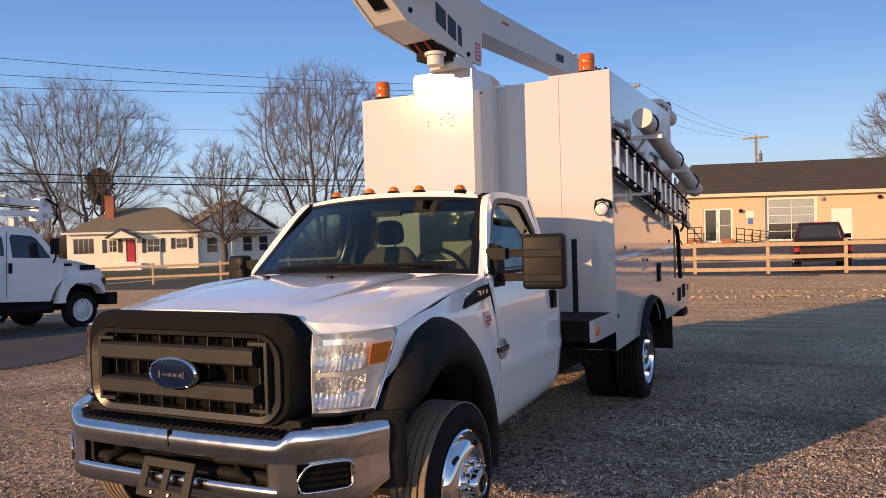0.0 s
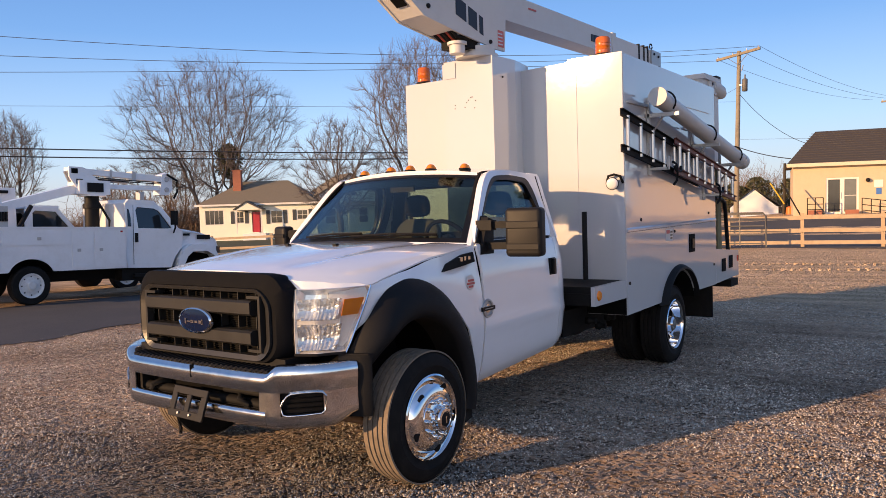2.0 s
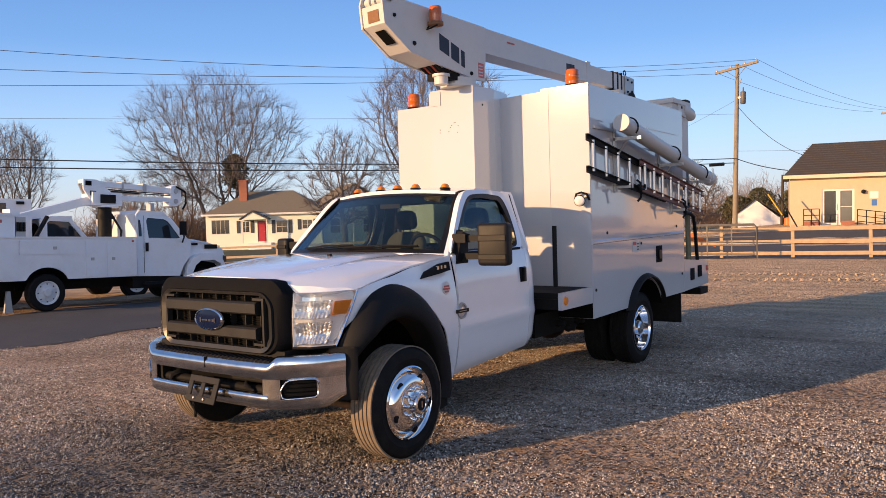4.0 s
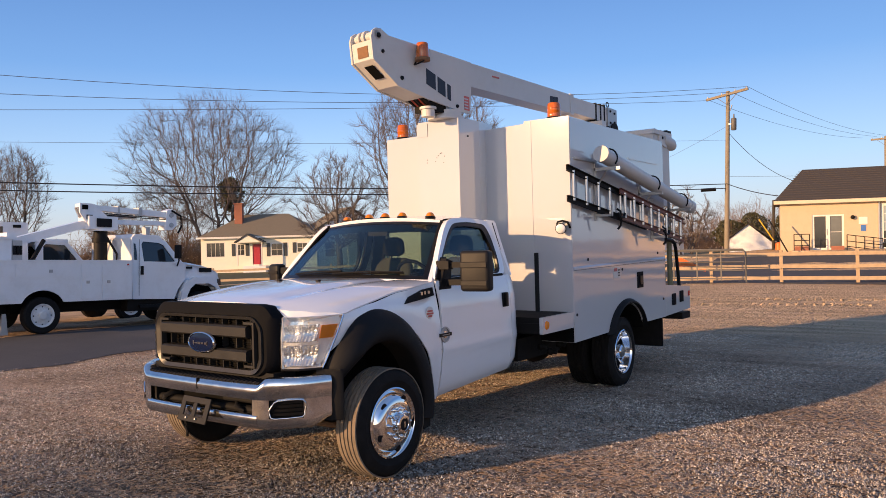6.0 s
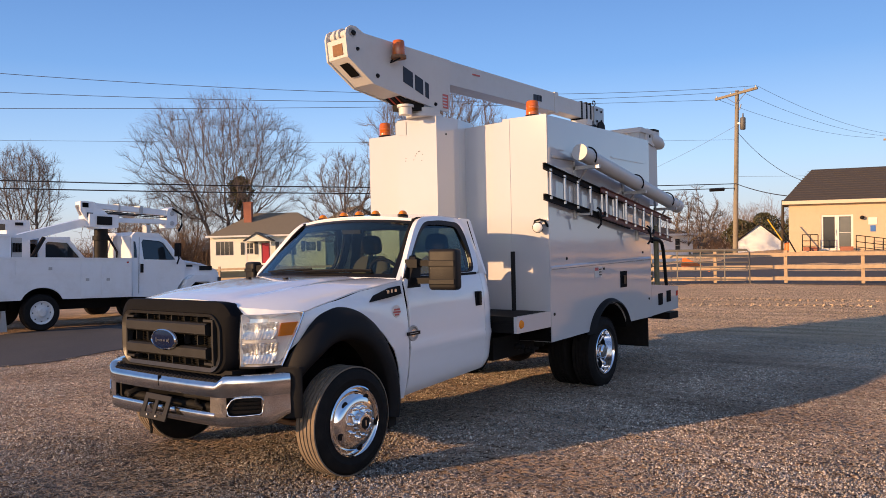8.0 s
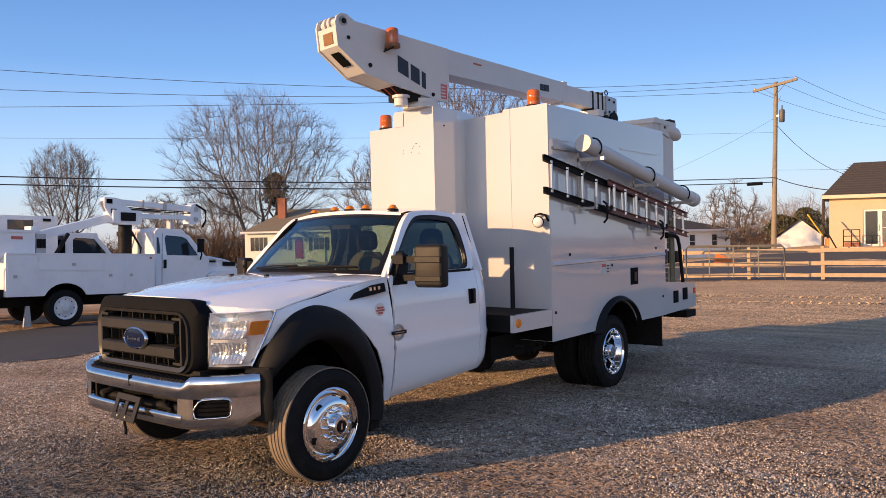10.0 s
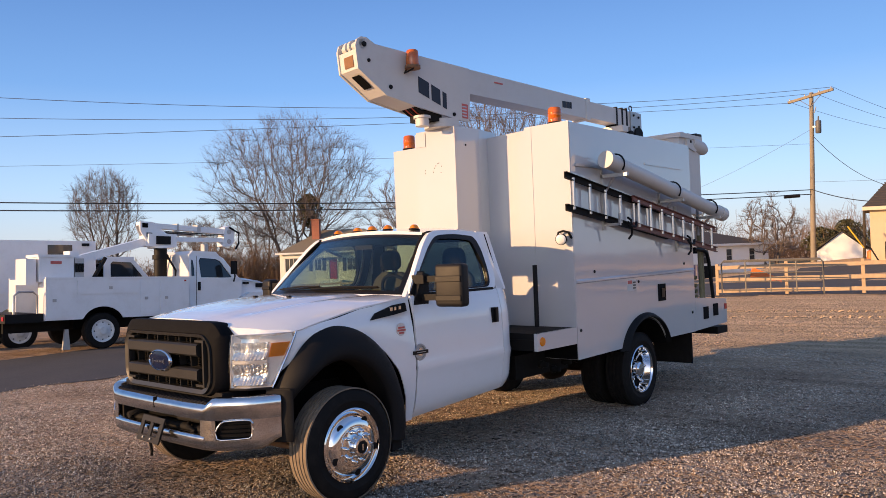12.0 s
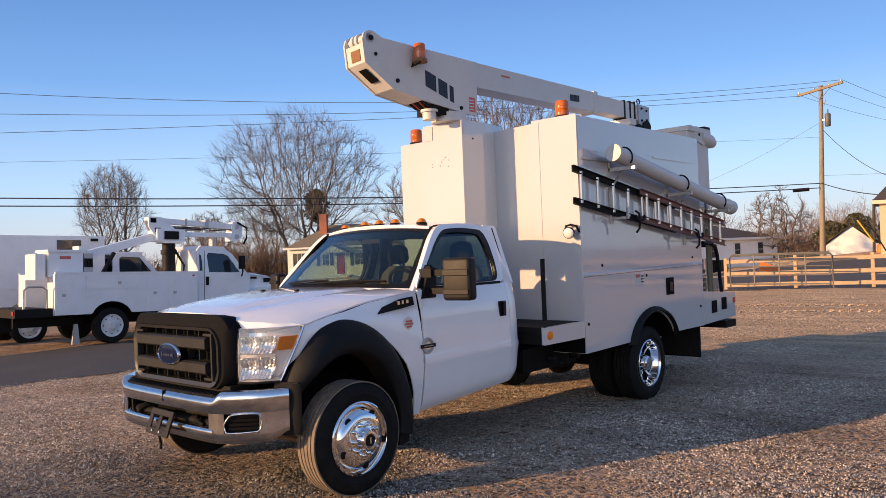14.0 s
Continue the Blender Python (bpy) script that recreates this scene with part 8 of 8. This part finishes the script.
def parked_bucket_truck():
    """Medium lorry with a low service body; local x outward on its near side, y forward from the rear axle."""
    e = empty("service_truck", pose(-14.55, 4.83, -0.28, -2.0, 0, 0) )
    X = 1.15
    hub = 0.53
    for s in (1, -1):
        m = lambda x, y: Matrix.Translation((s * x, y, hub)) @ Matrix.Rotation(radians(90 * s), 4, "Y")
        plain_wheel(e, m(1.02, 0.0), 0.43)
        plain_wheel(e, m(0.99, 4.42), 0.43)
    # service body cabinets
    for s in (1, -1):
        prof = [(-1.33, 0.83), (-0.50, 0.83)] + [(0.50 * math.cos(radians(180 - a)), 0.72 + 0.40 * math.sin(radians(a))) for a in range(20, 161, 14)] + [(0.50, 0.83), (2.28, 0.83), (2.28, 1.79), (-1.33, 1.79)]
        b = part("side_cabinet", prism(B(), [(s * X, y, z) for y, z in prof], (-s * 0.45, 0, 0)), WHITE2, e, "low white service-body cabinet", bevel=0.008, segs=1)
        for y0, y1, z0, z1 in ((-1.30, -0.66, 0.87, 1.74), (-0.62, 0.88, 1.42, 1.74), (0.92, 1.42, 0.87, 1.74), (1.46, 2.24, 0.87, 1.74)):
            d = part("cabinet_door", box(B(), min(s * X, s * (X + 0.014)), max(s * X, s * (X + 0.014)), y0, y1, z0, z1), WHITE2, b, bevel=0.006, segs=1)
            yy = y0 + 0.12 if y1 - y0 < 1 else (y0 + y1) / 2
            part("latch", box(B(), min(s * (X + 0.012), s * (X + 0.03)), max(s * (X + 0.012), s * (X + 0.03)), yy, yy + 0.08, (z0 + z1) / 2 - 0.05, (z0 + z1) / 2 + 0.02), STEEL, d)
        part("top_rail", box(B(), min(s * (X - 0.05), s * (X + 0.02)), max(s * (X - 0.05), s * (X + 0.02)), -1.33, 2.28, 1.79, 1.83), WHITE2, b)
        part("marker", box(B(), min(s * X, s * (X + 0.03)), max(s * X, s * (X + 0.03)), 2.12, 2.17, 1.70, 1.74), REDLENS, b)
        part("arch_liner", thick(sheet(B(), [[(s * x, 0.49 * math.cos(radians(a)), 0.74 + 0.37 * math.sin(radians(a))) for a in range(10, 171, 16)] for x in (0.6, X)]), 0.006), ARCHBLK, b)
    part("bed", box(B(), -0.70, 0.70, -1.3, 2.26, 0.80, 0.95), FRAMEBLK, e)
    part("bulkhead", box(B(), -0.70, 0.70, 2.22, 2.27, 0.95, 1.75), WHITE2, e)
    # black tail shelf with grab loop
    part("tail_shelf", box(B(), -1.05, 1.05, -2.15, -1.34, 0.80, 1.0), BLACKPL, e, "black tail shelf", bevel=0.02)
    part("grab_loop", tube(B(), [(1.0, -1.95, 1.0), (1.0, -1.95, 1.42), (1.0, -1.85, 1.5), (1.0, -1.55, 1.5), (1.0, -1.45, 1.42), (1.0, -1.45, 1.0)], 0.025, 8), STEEL, e, smooth=60)
    part("tail_lamp", box(B(), 0.90, 1.0, -2.17, -2.14, 0.86, 0.95), REDLENS, e)
    part("hitch", box(B(), -0.12, 0.12, -2.25, -1.9, 0.45, 0.80), BLACKPL, e, bevel=0.02)
    part("outrigger", prism(B(), [(0.92, -0.88, 0.12), (0.92, -0.70, 0.12), (0.92, -0.75, 0.6), (0.92, -0.83, 0.6)], (0.06, 0, 0)), STEEL, e)
    for s in (1, -1):
        part("frame_rail", box(B(), min(s * 0.40, s * 0.48), max(s * 0.40, s * 0.48), -2.0, 5.0, 0.55, 0.78), FRAMEBLK, e)
    # cab
    for s in (1, -1):
        side = [(2.38, 0.82), (3.62, 0.78), (3.74, 1.05), (3.95, 1.30), (3.98, 1.74), (3.86, 1.80), (3.42, 2.33), (3.25, 2.42), (2.50, 2.46), (2.38, 2.36)]
        win = [(2.70, 1.80), (2.9, 1.80), (3.3, 1.79), (3.55, 1.79), (3.66, 1.80), (3.60, 1.88), (3.33, 2.24), (3.20, 2.30), (2.72, 2.33), (2.67, 2.25)]
        d = part("cab_side", ring(B(), [(s * (1.02 - 0.10 * max(0, z - 1.75) / 0.7), y, z) for y, z in side], [(s * (1.015 - 0.10 * max(0, z - 1.75) / 0.7), y, z) for y, z in win], (-s * 0.06, 0, 0)), WHITE2, e, "white cab side with door", bevel=0.01, segs=1)
        part("window_glass", prism(B(), [(s * (0.985 - 0.10 * max(0, z - 1.75) / 0.7), y, z) for y, z in win], (-s * 0.005, 0, 0)), DARKGLASS, d, "dark side window")
        part("quarter_glass", prism(B(), [(s * (1.024 - 0.10 * max(0, z - 1.75) / 0.7), y, z) for y, z in ((2.42, 1.84), (2.50, 1.84), (2.51, 2.05), (2.49, 2.26), (2.44, 2.28))], (-s * 0.006, 0, 0)), DARKGLASS, d)
        part("handle", box(B(), min(s * 1.015, s * 1.035), max(s * 1.015, s * 1.035), 2.60, 2.68, 1.45, 1.68), BLACKPL, d, bevel=0.01)
        part("seam", box(B(), min(s * 1.018, s * 1.022), max(s * 1.018, s * 1.022), 2.55, 2.562, 0.9, 2.38), FRAMEBLK, d)
        mi = part("mirror", box(B(), min(s * 1.22, s * 1.42), max(s * 1.22, s * 1.42), 3.48, 3.56, 1.88, 2.24), BLACKPL, e, "black wing mirror", bevel=0.03)
        part("arm", tube(B(), [(s * 1.0, 3.72, 1.68), (s * 1.25, 3.60, 1.82), (s * 1.32, 3.53, 2.0)], 0.022, 6), BLACKPL, mi)
        fl = [(3.78, 0.72), (3.83, 1.0), (3.98, 1.25), (4.2, 1.36), (4.7, 1.36), (4.95, 1.24), (5.08, 1.02), (5.05, 0.9), (4.9, 1.08), (4.7, 1.18), (4.25, 1.18), (4.08, 1.05), (3.98, 0.85), (3.97, 0.72)]
        part("fender_flare", prism(B(), [(s * 0.80, y, z) for y, z in fl], (s * 0.30, 0, 0)), WHITE2, e, bevel=0.02)
        part("wheel_well", box(B(), min(s * 0.35, s * 0.82), max(s * 0.35, s * 0.82), 3.82, 5.10, 0.55, 1.26), ARCHBLK, e)
        part("step", box(B(), min(s * 0.7, s * 1.0), max(s * 0.7, s * 1.0), 2.6, 3.7, 0.58, 0.66), BLACKPL, e)
        part("sill_skirt", box(B(), min(s * 0.6, s * 0.9), max(s * 0.6, s * 0.9), 2.3, 3.8, 0.50, 0.80), FRAMEBLK, e)
        part("headlamp", box(B(), min(s * 0.60, s * 0.92), max(s * 0.60, s * 0.92), 5.16, 5.24, 1.12, 1.30), DARKGLASS, e, bevel=0.02)
        part("side_vent", box(B(), min(s * 0.905, s * 0.92), max(s * 0.905, s * 0.92), 4.50, 4.92, 1.50, 1.62), BLACKPL, e)
        part("badge", box(B(), min(s * 0.93, s * 0.945), max(s * 0.93, s * 0.945), 4.05, 4.25, 1.60, 1.66), BLACKPL, e)
    part("roof", prism(B(), [(-0.93, 2.38, 2.40), (-0.93, 3.3, 2.40), (-0.93, 3.2, 2.50), (-0.93, 2.5, 2.52)], (1.86, 0, 0)), WHITE2, e, bevel=0.03)
    part("cab_back", box(B(), -0.95, 0.95, 2.38, 2.42, 0.82, 2.42), WHITE2, e)
    part("windscreen", prism(B(), [(-0.90, 3.84, 1.80), (0.90, 3.84, 1.80), (0.82, 3.38, 2.38), (-0.82, 3.38, 2.38)], (0, 0.01, 0.008)), DARKGLASS, e, "dark windscreen")
    bm = B()
    sheet(bm, [[(x * k, y, z - 0.10 * (abs(x) / 0.95) ** 3) for x in (-0.95, -0.6, -0.25, 0.25, 0.6, 0.95)] for y, z, k in ((3.84, 1.84, 1.0), (4.3, 1.80, 0.98), (4.8, 1.72, 0.95), (5.12, 1.60, 0.92), (5.20, 1.42, 0.92), (5.20, 1.05, 0.92))])
    part("hood", thick(bm, 0.02), WHITE2, e, "white sloping hood", smooth=40)
    part("hood_side", prism(B(), [(0.90, 3.84, 1.25), (0.90, 3.84, 1.74), (0.88, 4.8, 1.62), (0.86, 5.18, 1.45), (0.86, 5.18, 1.05)], (-1.78, 0, 0)), WHITE2, e)
    part("grille", box(B(), -0.58, 0.58, 5.19, 5.24, 1.05, 1.42), BLACKPL, e)
    part("bumper", box(B(), -1.12, 1.12, 5.15, 5.42, 0.62, 0.92), BLACKPL, e, "black steel bumper", bevel=0.04)
    # pedestal and folded boom
    part("pedestal", cyl(B(), (0.10, 2.02, 0.95), (0.10, 2.02, 2.62), 0.17, n=24), BLACKPL, e, "black boom pedestal", smooth=40)
    part("pedestal_collar", cyl(B(), (0.10, 2.02, 2.30), (0.10, 2.02, 2.42), 0.21, n=24), BLACKPL, e, smooth=40)
    part("rear_well", box(B(), -0.69, 0.69, -0.52, 0.52, 0.58, 1.16), ARCHBLK, e)
    for x in (-0.25, 0.4):
        part("hose", tube(B(), [(x, 2.25, 1.2), (x, 2.3, 2.0), (x * 0.5, 2.1, 2.5)], 0.03, 8), BLACKPL, e)
    t = part("turret", box(B(), -0.15, 0.38, 1.55, 2.35, 2.64, 2.98), WHITE2, e, "white boom turret", bevel=0.03)
    part("control_panel", box(B(), 0.38, 0.42, 1.75, 2.15, 2.70, 2.92), BLACKPL, t)
    part("turret_plate", cyl(B(), (0.10, 2.02, 2.60), (0.10, 2.02, 2.66), 0.34, n=24), WHITE2, t, smooth=40)
    ub = part("upper_boom", prism(B(), [(-0.04, 1.40, 3.15), (0.20, 1.40, 3.15), (0.20, 1.40, 3.29), (-0.04, 1.40, 3.29)], (0, 1.75, -0.06)), WHITE2, e, "white folded boom", bevel=0.015)
    for z in (3.09, 3.05):
        part("hose", tube(B(), [(0.22, 1.45, z + 0.02), (0.23, 2.2, z - 0.03), (0.22, 3.0, z - 0.05), (0.22, 3.9, z - 0.06)], 0.014, 6), BLACKPL, ub)
    part("boom_cylinder", cyl(B(), (0.08, 1.9, 3.02), (0.08, 3.0, 3.0), 0.045, n=10), STEEL, ub, smooth=40)
    for y in (1.75, 2.45):
        part("band", box(B(), -0.05, 0.21, y, y + 0.05, 3.05, 3.29), STEEL, ub)
    part("inner_boom", prism(B(), [(-0.01, 3.1, 3.085), (0.17, 3.1, 3.085), (0.17, 3.1, 3.245), (-0.01, 3.1, 3.245)], (0, 0.95, -0.04)), WHITE2, ub, bevel=0.01)
    part("collar", box(B(), -0.06, 0.22, 3.06, 3.16, 3.04, 3.28), STEEL, ub, bevel=0.01, segs=1)
    part("lower_boom", prism(B(), [(-0.04, 1.9, 2.79), (0.20, 1.9, 2.79), (0.20, 1.9, 2.91), (-0.04, 1.9, 2.91)], (0, 2.15, 0.03)), WHITE2, e, bevel=0.015)
    part("boom_knuckle", prism(B(), [(-0.08, 3.86, 2.70), (-0.08, 4.10, 2.70), (-0.08, 4.24, 2.84), (-0.08, 4.22, 3.20), (-0.08, 4.08, 3.30), (-0.08, 3.92, 3.24)], (0.32, 0, 0)), WHITE2, e, "white boom knuckle", bevel=0.02)
    for y, z in ((4.06, 2.84), (4.06, 3.12)):
        part("pin", lathe(B(), [(0, 0.03), (0.06, 0.028), (0.07, 0)], Matrix.Translation((0.24, y, z)) @ Matrix.Rotation(radians(90), 4, "Y"), 14), STEEL, e, smooth=40)
    for k, (y, z) in enumerate(((1.50, 3.20), (1.78, 2.76), (1.62, 2.95))):
        part("turret_hole", box(B(), 0.285, 0.292, y - 0.09, y + 0.07, z - 0.06, z + 0.06), ARCHBLK, e)
    part("boom_cradle", box(B(), -0.02, 0.18, 3.3, 3.42, 2.42, 2.76), STEEL, e, bevel=0.01, segs=1)
    part("knuckle_hose", tube(B(), [(0.28, 4.05, 3.25), (0.28, 4.35, 3.1), (0.28, 4.36, 2.8), (0.28, 4.25, 2.62)], 0.03, 8), BLACKPL, e, smooth=60)
    part("lift_cylinder", cyl(B(), (0.08, 1.5, 2.95), (0.08, 1.38, 3.2), 0.06, n=12), STEEL, e)
    part("turret_cheek", prism(B(), [(0.24, 1.36, 3.3), (0.24, 1.36, 3.05), (0.24, 1.62, 2.66), (0.24, 2.1, 2.66), (0.24, 2.1, 3.0), (0.24, 1.7, 3.3)], (0.04, 0, 0)), WHITE2, e, bevel=0.006, segs=1)
    part("arm", prism(B(), [(-0.02, -0.55, 2.06), (0.20, -0.55, 2.06), (0.20, -0.55, 2.27), (-0.02, -0.55, 2.27)], (0, 2.1, 0.60)), WHITE2, e, "white jib arm", bevel=0.02)
    part("strut", tube(B(), [(0.55, 0.02, 1.80), (0.45, 0.36, 2.32)], 0.05, 8), BLACKPL, e)
    bk = part("bucket", box(B(), 0.25, 0.95, -1.40, -0.62, 1.72, 2.34), WHITE2, e, "white fibreglass bucket on the tail", bevel=0.04)
    part("bucket_lip", box(B(), 0.22, 0.98, -1.43, -0.59, 2.30, 2.36), WHITE2, bk, bevel=0.02, segs=1)
    part("label", box(B(), 0.948, 0.955, -1.15, -0.90, 2.14, 2.21), REDDECAL, bk)
    part("bucket", box(B(), 0.25, 0.88, -1.66, -1.44, 1.66, 2.26), WHITE2, e, bevel=0.04)
    part("bucket_bracket", box(B(), 0.4, 0.9, -0.58, -0.36, 1.75, 2.28), STEEL, e, bevel=0.02)
    for k in range(3):
        part("valve", cyl(B(), (0.92, -0.54 + 0.07 * k, 1.95), (0.92, -0.54 + 0.07 * k, 2.16), 0.03, n=8), BLACKPL, e)
    part("valve_box", box(B(), 0.45, 0.8, -0.66, -0.44, 2.30, 2.46), WHITE2, e, bevel=0.03)
    return tagged(e, "white medium bucket truck with low service body, parked on the lot", "truck")


parked_bucket_truck()


def box_truck():
    """Tall white van-bodied lorry standing behind, its tail towards the yard."""
    e = empty("box_truck", pose(-18.35, 4.3, -0.33, -1.2, 0, 0))
    for s in (1, -1):
        plain_wheel(e, Matrix.Translation((s * 1.02, 0, 0.45)) @ Matrix.Rotation(radians(90 * s), 4, "Y"), R=0.46)
        plain_wheel(e, Matrix.Translation((s * 1.0, 5.2, 0.45)) @ Matrix.Rotation(radians(90 * s), 4, "Y"), R=0.46)
    prof = [(-3.5, 0.9), (-0.62, 0.9)] + [(0.62 * math.cos(radians(180 - a)), 0.72 + 0.45 * math.sin(radians(a))) for a in range(25, 156, 13)] + [(0.62, 0.9), (2.05, 0.9), (2.05, 2.95), (-3.5, 2.95)]
    b = part("van_body", prism(B(), [(1.15, y, z) for y, z in prof], (-2.3, 0, 0)), WHITE2, e, "tall white van body", bevel=0.03)
    for y in (-1.15, 1.05):
        part("side_window", box(B(), 1.145, 1.165, y - 0.33, y + 0.33, 2.56, 2.83), DARKGLASS, b, bevel=0.05, segs=3)
    part("body_rail", box(B(), 1.15, 1.17, -3.5, 2.05, 1.50, 1.56), WHITE2, b)
    part("roof_lamp", box(B(), 1.14, 1.19, 1.65, 1.85, 2.80, 2.88), BLACKPL, b)
    part("frame_rail", box(B(), -0.48, 0.48, -3.0, 6.0, 0.5, 0.8), FRAMEBLK, e)
    for s in (1, -1):
        side = [(2.35, 0.80), (4.0, 0.80), (4.0, 1.75), (3.75, 1.85), (3.25, 2.42), (2.5, 2.48), (2.35, 2.4)]
        win = [(2.55, 1.76), (3.2, 1.76), (3.62, 1.76), (3.58, 1.86), (3.18, 2.33), (2.62, 2.36), (2.55, 2.3)]
        d = part("cab_side", ring(B(), [(s * 1.0, y, z) for y, z in side], [(s * 0.995, y, z) for y, z in win], (-s * 0.06, 0, 0)), WHITE2, e, bevel=0.01, segs=1)
        part("window_glass", prism(B(), [(s * 0.96, y, z) for y, z in win], (-s * 0.005, 0, 0)), DARKGLASS, d)
        part("fender_flare", box(B(), min(s * 0.75, s * 1.08), max(s * 0.75, s * 1.08), 4.5, 5.9, 1.0, 1.2), WHITE2, e, bevel=0.05)
    part("windscreen", prism(B(), [(-0.94, 3.74, 1.84), (0.94, 3.74, 1.84), (0.90, 3.24, 2.42), (-0.90, 3.24, 2.42)], (0, 0.02, 0.01)), DARKGLASS, e)
    part("roof", box(B(), -0.98, 0.98, 2.38, 3.28, 2.42, 2.50), WHITE2, e, bevel=0.03)
    part("hood", prism(B(), [(-0.95, 3.7, 1.0), (-0.95, 3.7, 1.80), (-0.95, 5.6, 1.55), (-0.95, 5.75, 1.0)], (1.9, 0, 0)), WHITE2, e, bevel=0.05)
    part("bumper", box(B(), -1.1, 1.1, 5.75, 6.0, 0.6, 0.9), BLACKPL, e, bevel=0.03)
    return tagged(e, "tall white box-bodied truck parked behind the bucket truck", "truck")


box_truck()


def red_pickup():
    e = empty("pickup_truck", pose(2.64, 25.6, 0.0, 0, 0, 3) @ Matrix.Diagonal((0.91, 1.0, 0.935, 1)))
    RED = material("maroon_pickup_paint", (0.024, 0.005, 0.005), 0.3, coat=0.5, var=0.1)
    X = 0.98
    for s in (1, -1):
        for y in (0.9, 4.4):
            plain_wheel(e, Matrix.Translation((s * 0.85, y, 0.38)) @ Matrix.Rotation(radians(90 * s), 4, "Y"), R=0.38, mat=STEEL)
        bm = prism(B(), [(s * X, y, z) for y, z in ((0.0, 0.62), (0.45, 0.55), (0.55, 0.85), (0.9, 0.95), (1.25, 0.85), (1.35, 0.5), (3.95, 0.5), (4.05, 0.85), (4.4, 0.95), (4.8, 0.85), (4.9, 0.55), (5.4, 0.6), (5.4, 1.0), (3.6, 1.18), (0.0, 1.18))], (-s * 0.09, 0, 0))
        part("body_side", bm, RED, e, bevel=0.01, segs=1)
        part("tail_lamp", box(B(), min(s * 0.82, s * X), max(s * 0.82, s * X), -0.03, 0.02, 0.78, 1.12), REDLENS, e, bevel=0.01)
        part("mirror", box(B(), min(s * 1.02, s * 1.25), max(s * 1.02, s * 1.25), 3.5, 3.6, 1.2, 1.38), BLACKPL, e, bevel=0.03)
    part("tailgate", box(B(), -0.80, 0.80, 0.0, 0.06, 0.62, 1.16), RED, e, "dark maroon tailgate", bevel=0.015)
    part("rear_bumper", box(B(), -0.95, 0.95, -0.16, 0.0, 0.42, 0.60), BLACKPL, e, bevel=0.02)
    part("bed_floor", box(B(), -0.9, 0.9, 0.06, 1.95, 0.6, 0.66), FRAMEBLK, e)
    part("hood", box(B(), -0.92, 0.92, 3.7, 5.4, 0.9, 1.12), RED, e, bevel=0.04)
    part("tonneau", box(B(), -0.93, 0.93, 0.05, 1.9, 1.15, 1.20), BLACKPL, e, bevel=0.02)
    part("cab_roof", prism(B(), [(-0.72, 2.3, 1.80), (0.72, 2.3, 1.80), (0.72, 3.2, 1.80), (-0.72, 3.2, 1.80)], (0, 0, 0.06)), RED, e, bevel=0.03)
    part("rear_window", prism(B(), [(-0.74, 2.02, 1.26), (0.74, 2.02, 1.26), (0.64, 2.16, 1.70), (0.56, 2.18, 1.755), (-0.56, 2.18, 1.755), (-0.64, 2.16, 1.70)], (0, 0.02, 0)), DARKPANE, e)
    part("cab_back", ring(B(), [(-0.93, 1.96, 1.16), (0.93, 1.96, 1.16), (0.76, 2.19, 1.74), (0.64, 2.22, 1.83), (-0.64, 2.22, 1.83), (-0.76, 2.19, 1.74)], [(-0.75, 2.0, 1.25), (0.75, 2.0, 1.25), (0.65, 2.15, 1.70), (0.57, 2.17, 1.76), (-0.57, 2.17, 1.76), (-0.65, 2.15, 1.70)], (0, 0.05, 0)), RED, e, bevel=0.012)
    for s in (1, -1):
        part("cab_pillar", prism(B(), [(s * 0.86, 1.93, 1.18), (s * 0.95, 1.98, 1.18), (s * 0.74, 2.28, 1.82), (s * 0.68, 2.24, 1.80)], (0, 0.06, 0)), RED, e)
        part("side_glass", prism(B(), [(s * 0.94, 2.0, 1.18), (s * 0.94, 3.6, 1.18), (s * 0.72, 3.15, 1.8), (s * 0.72, 2.3, 1.8)], (-s * 0.02, 0, 0)), DARKGLASS, e)
    part("windscreen", prism(B(), [(-0.88, 3.75, 1.14), (0.88, 3.75, 1.14), (0.70, 3.2, 1.80), (-0.70, 3.2, 1.80)], (0, -0.02, 0)), DARKGLASS, e)
    part("brake_lamp", box(B(), -0.15, 0.15, 2.22, 2.28, 1.83, 1.875), REDLENS, e)
    return tagged(e, "dark maroon pickup with a black bed cover parked beyond the fence", "pickup truck")


red_pickup()
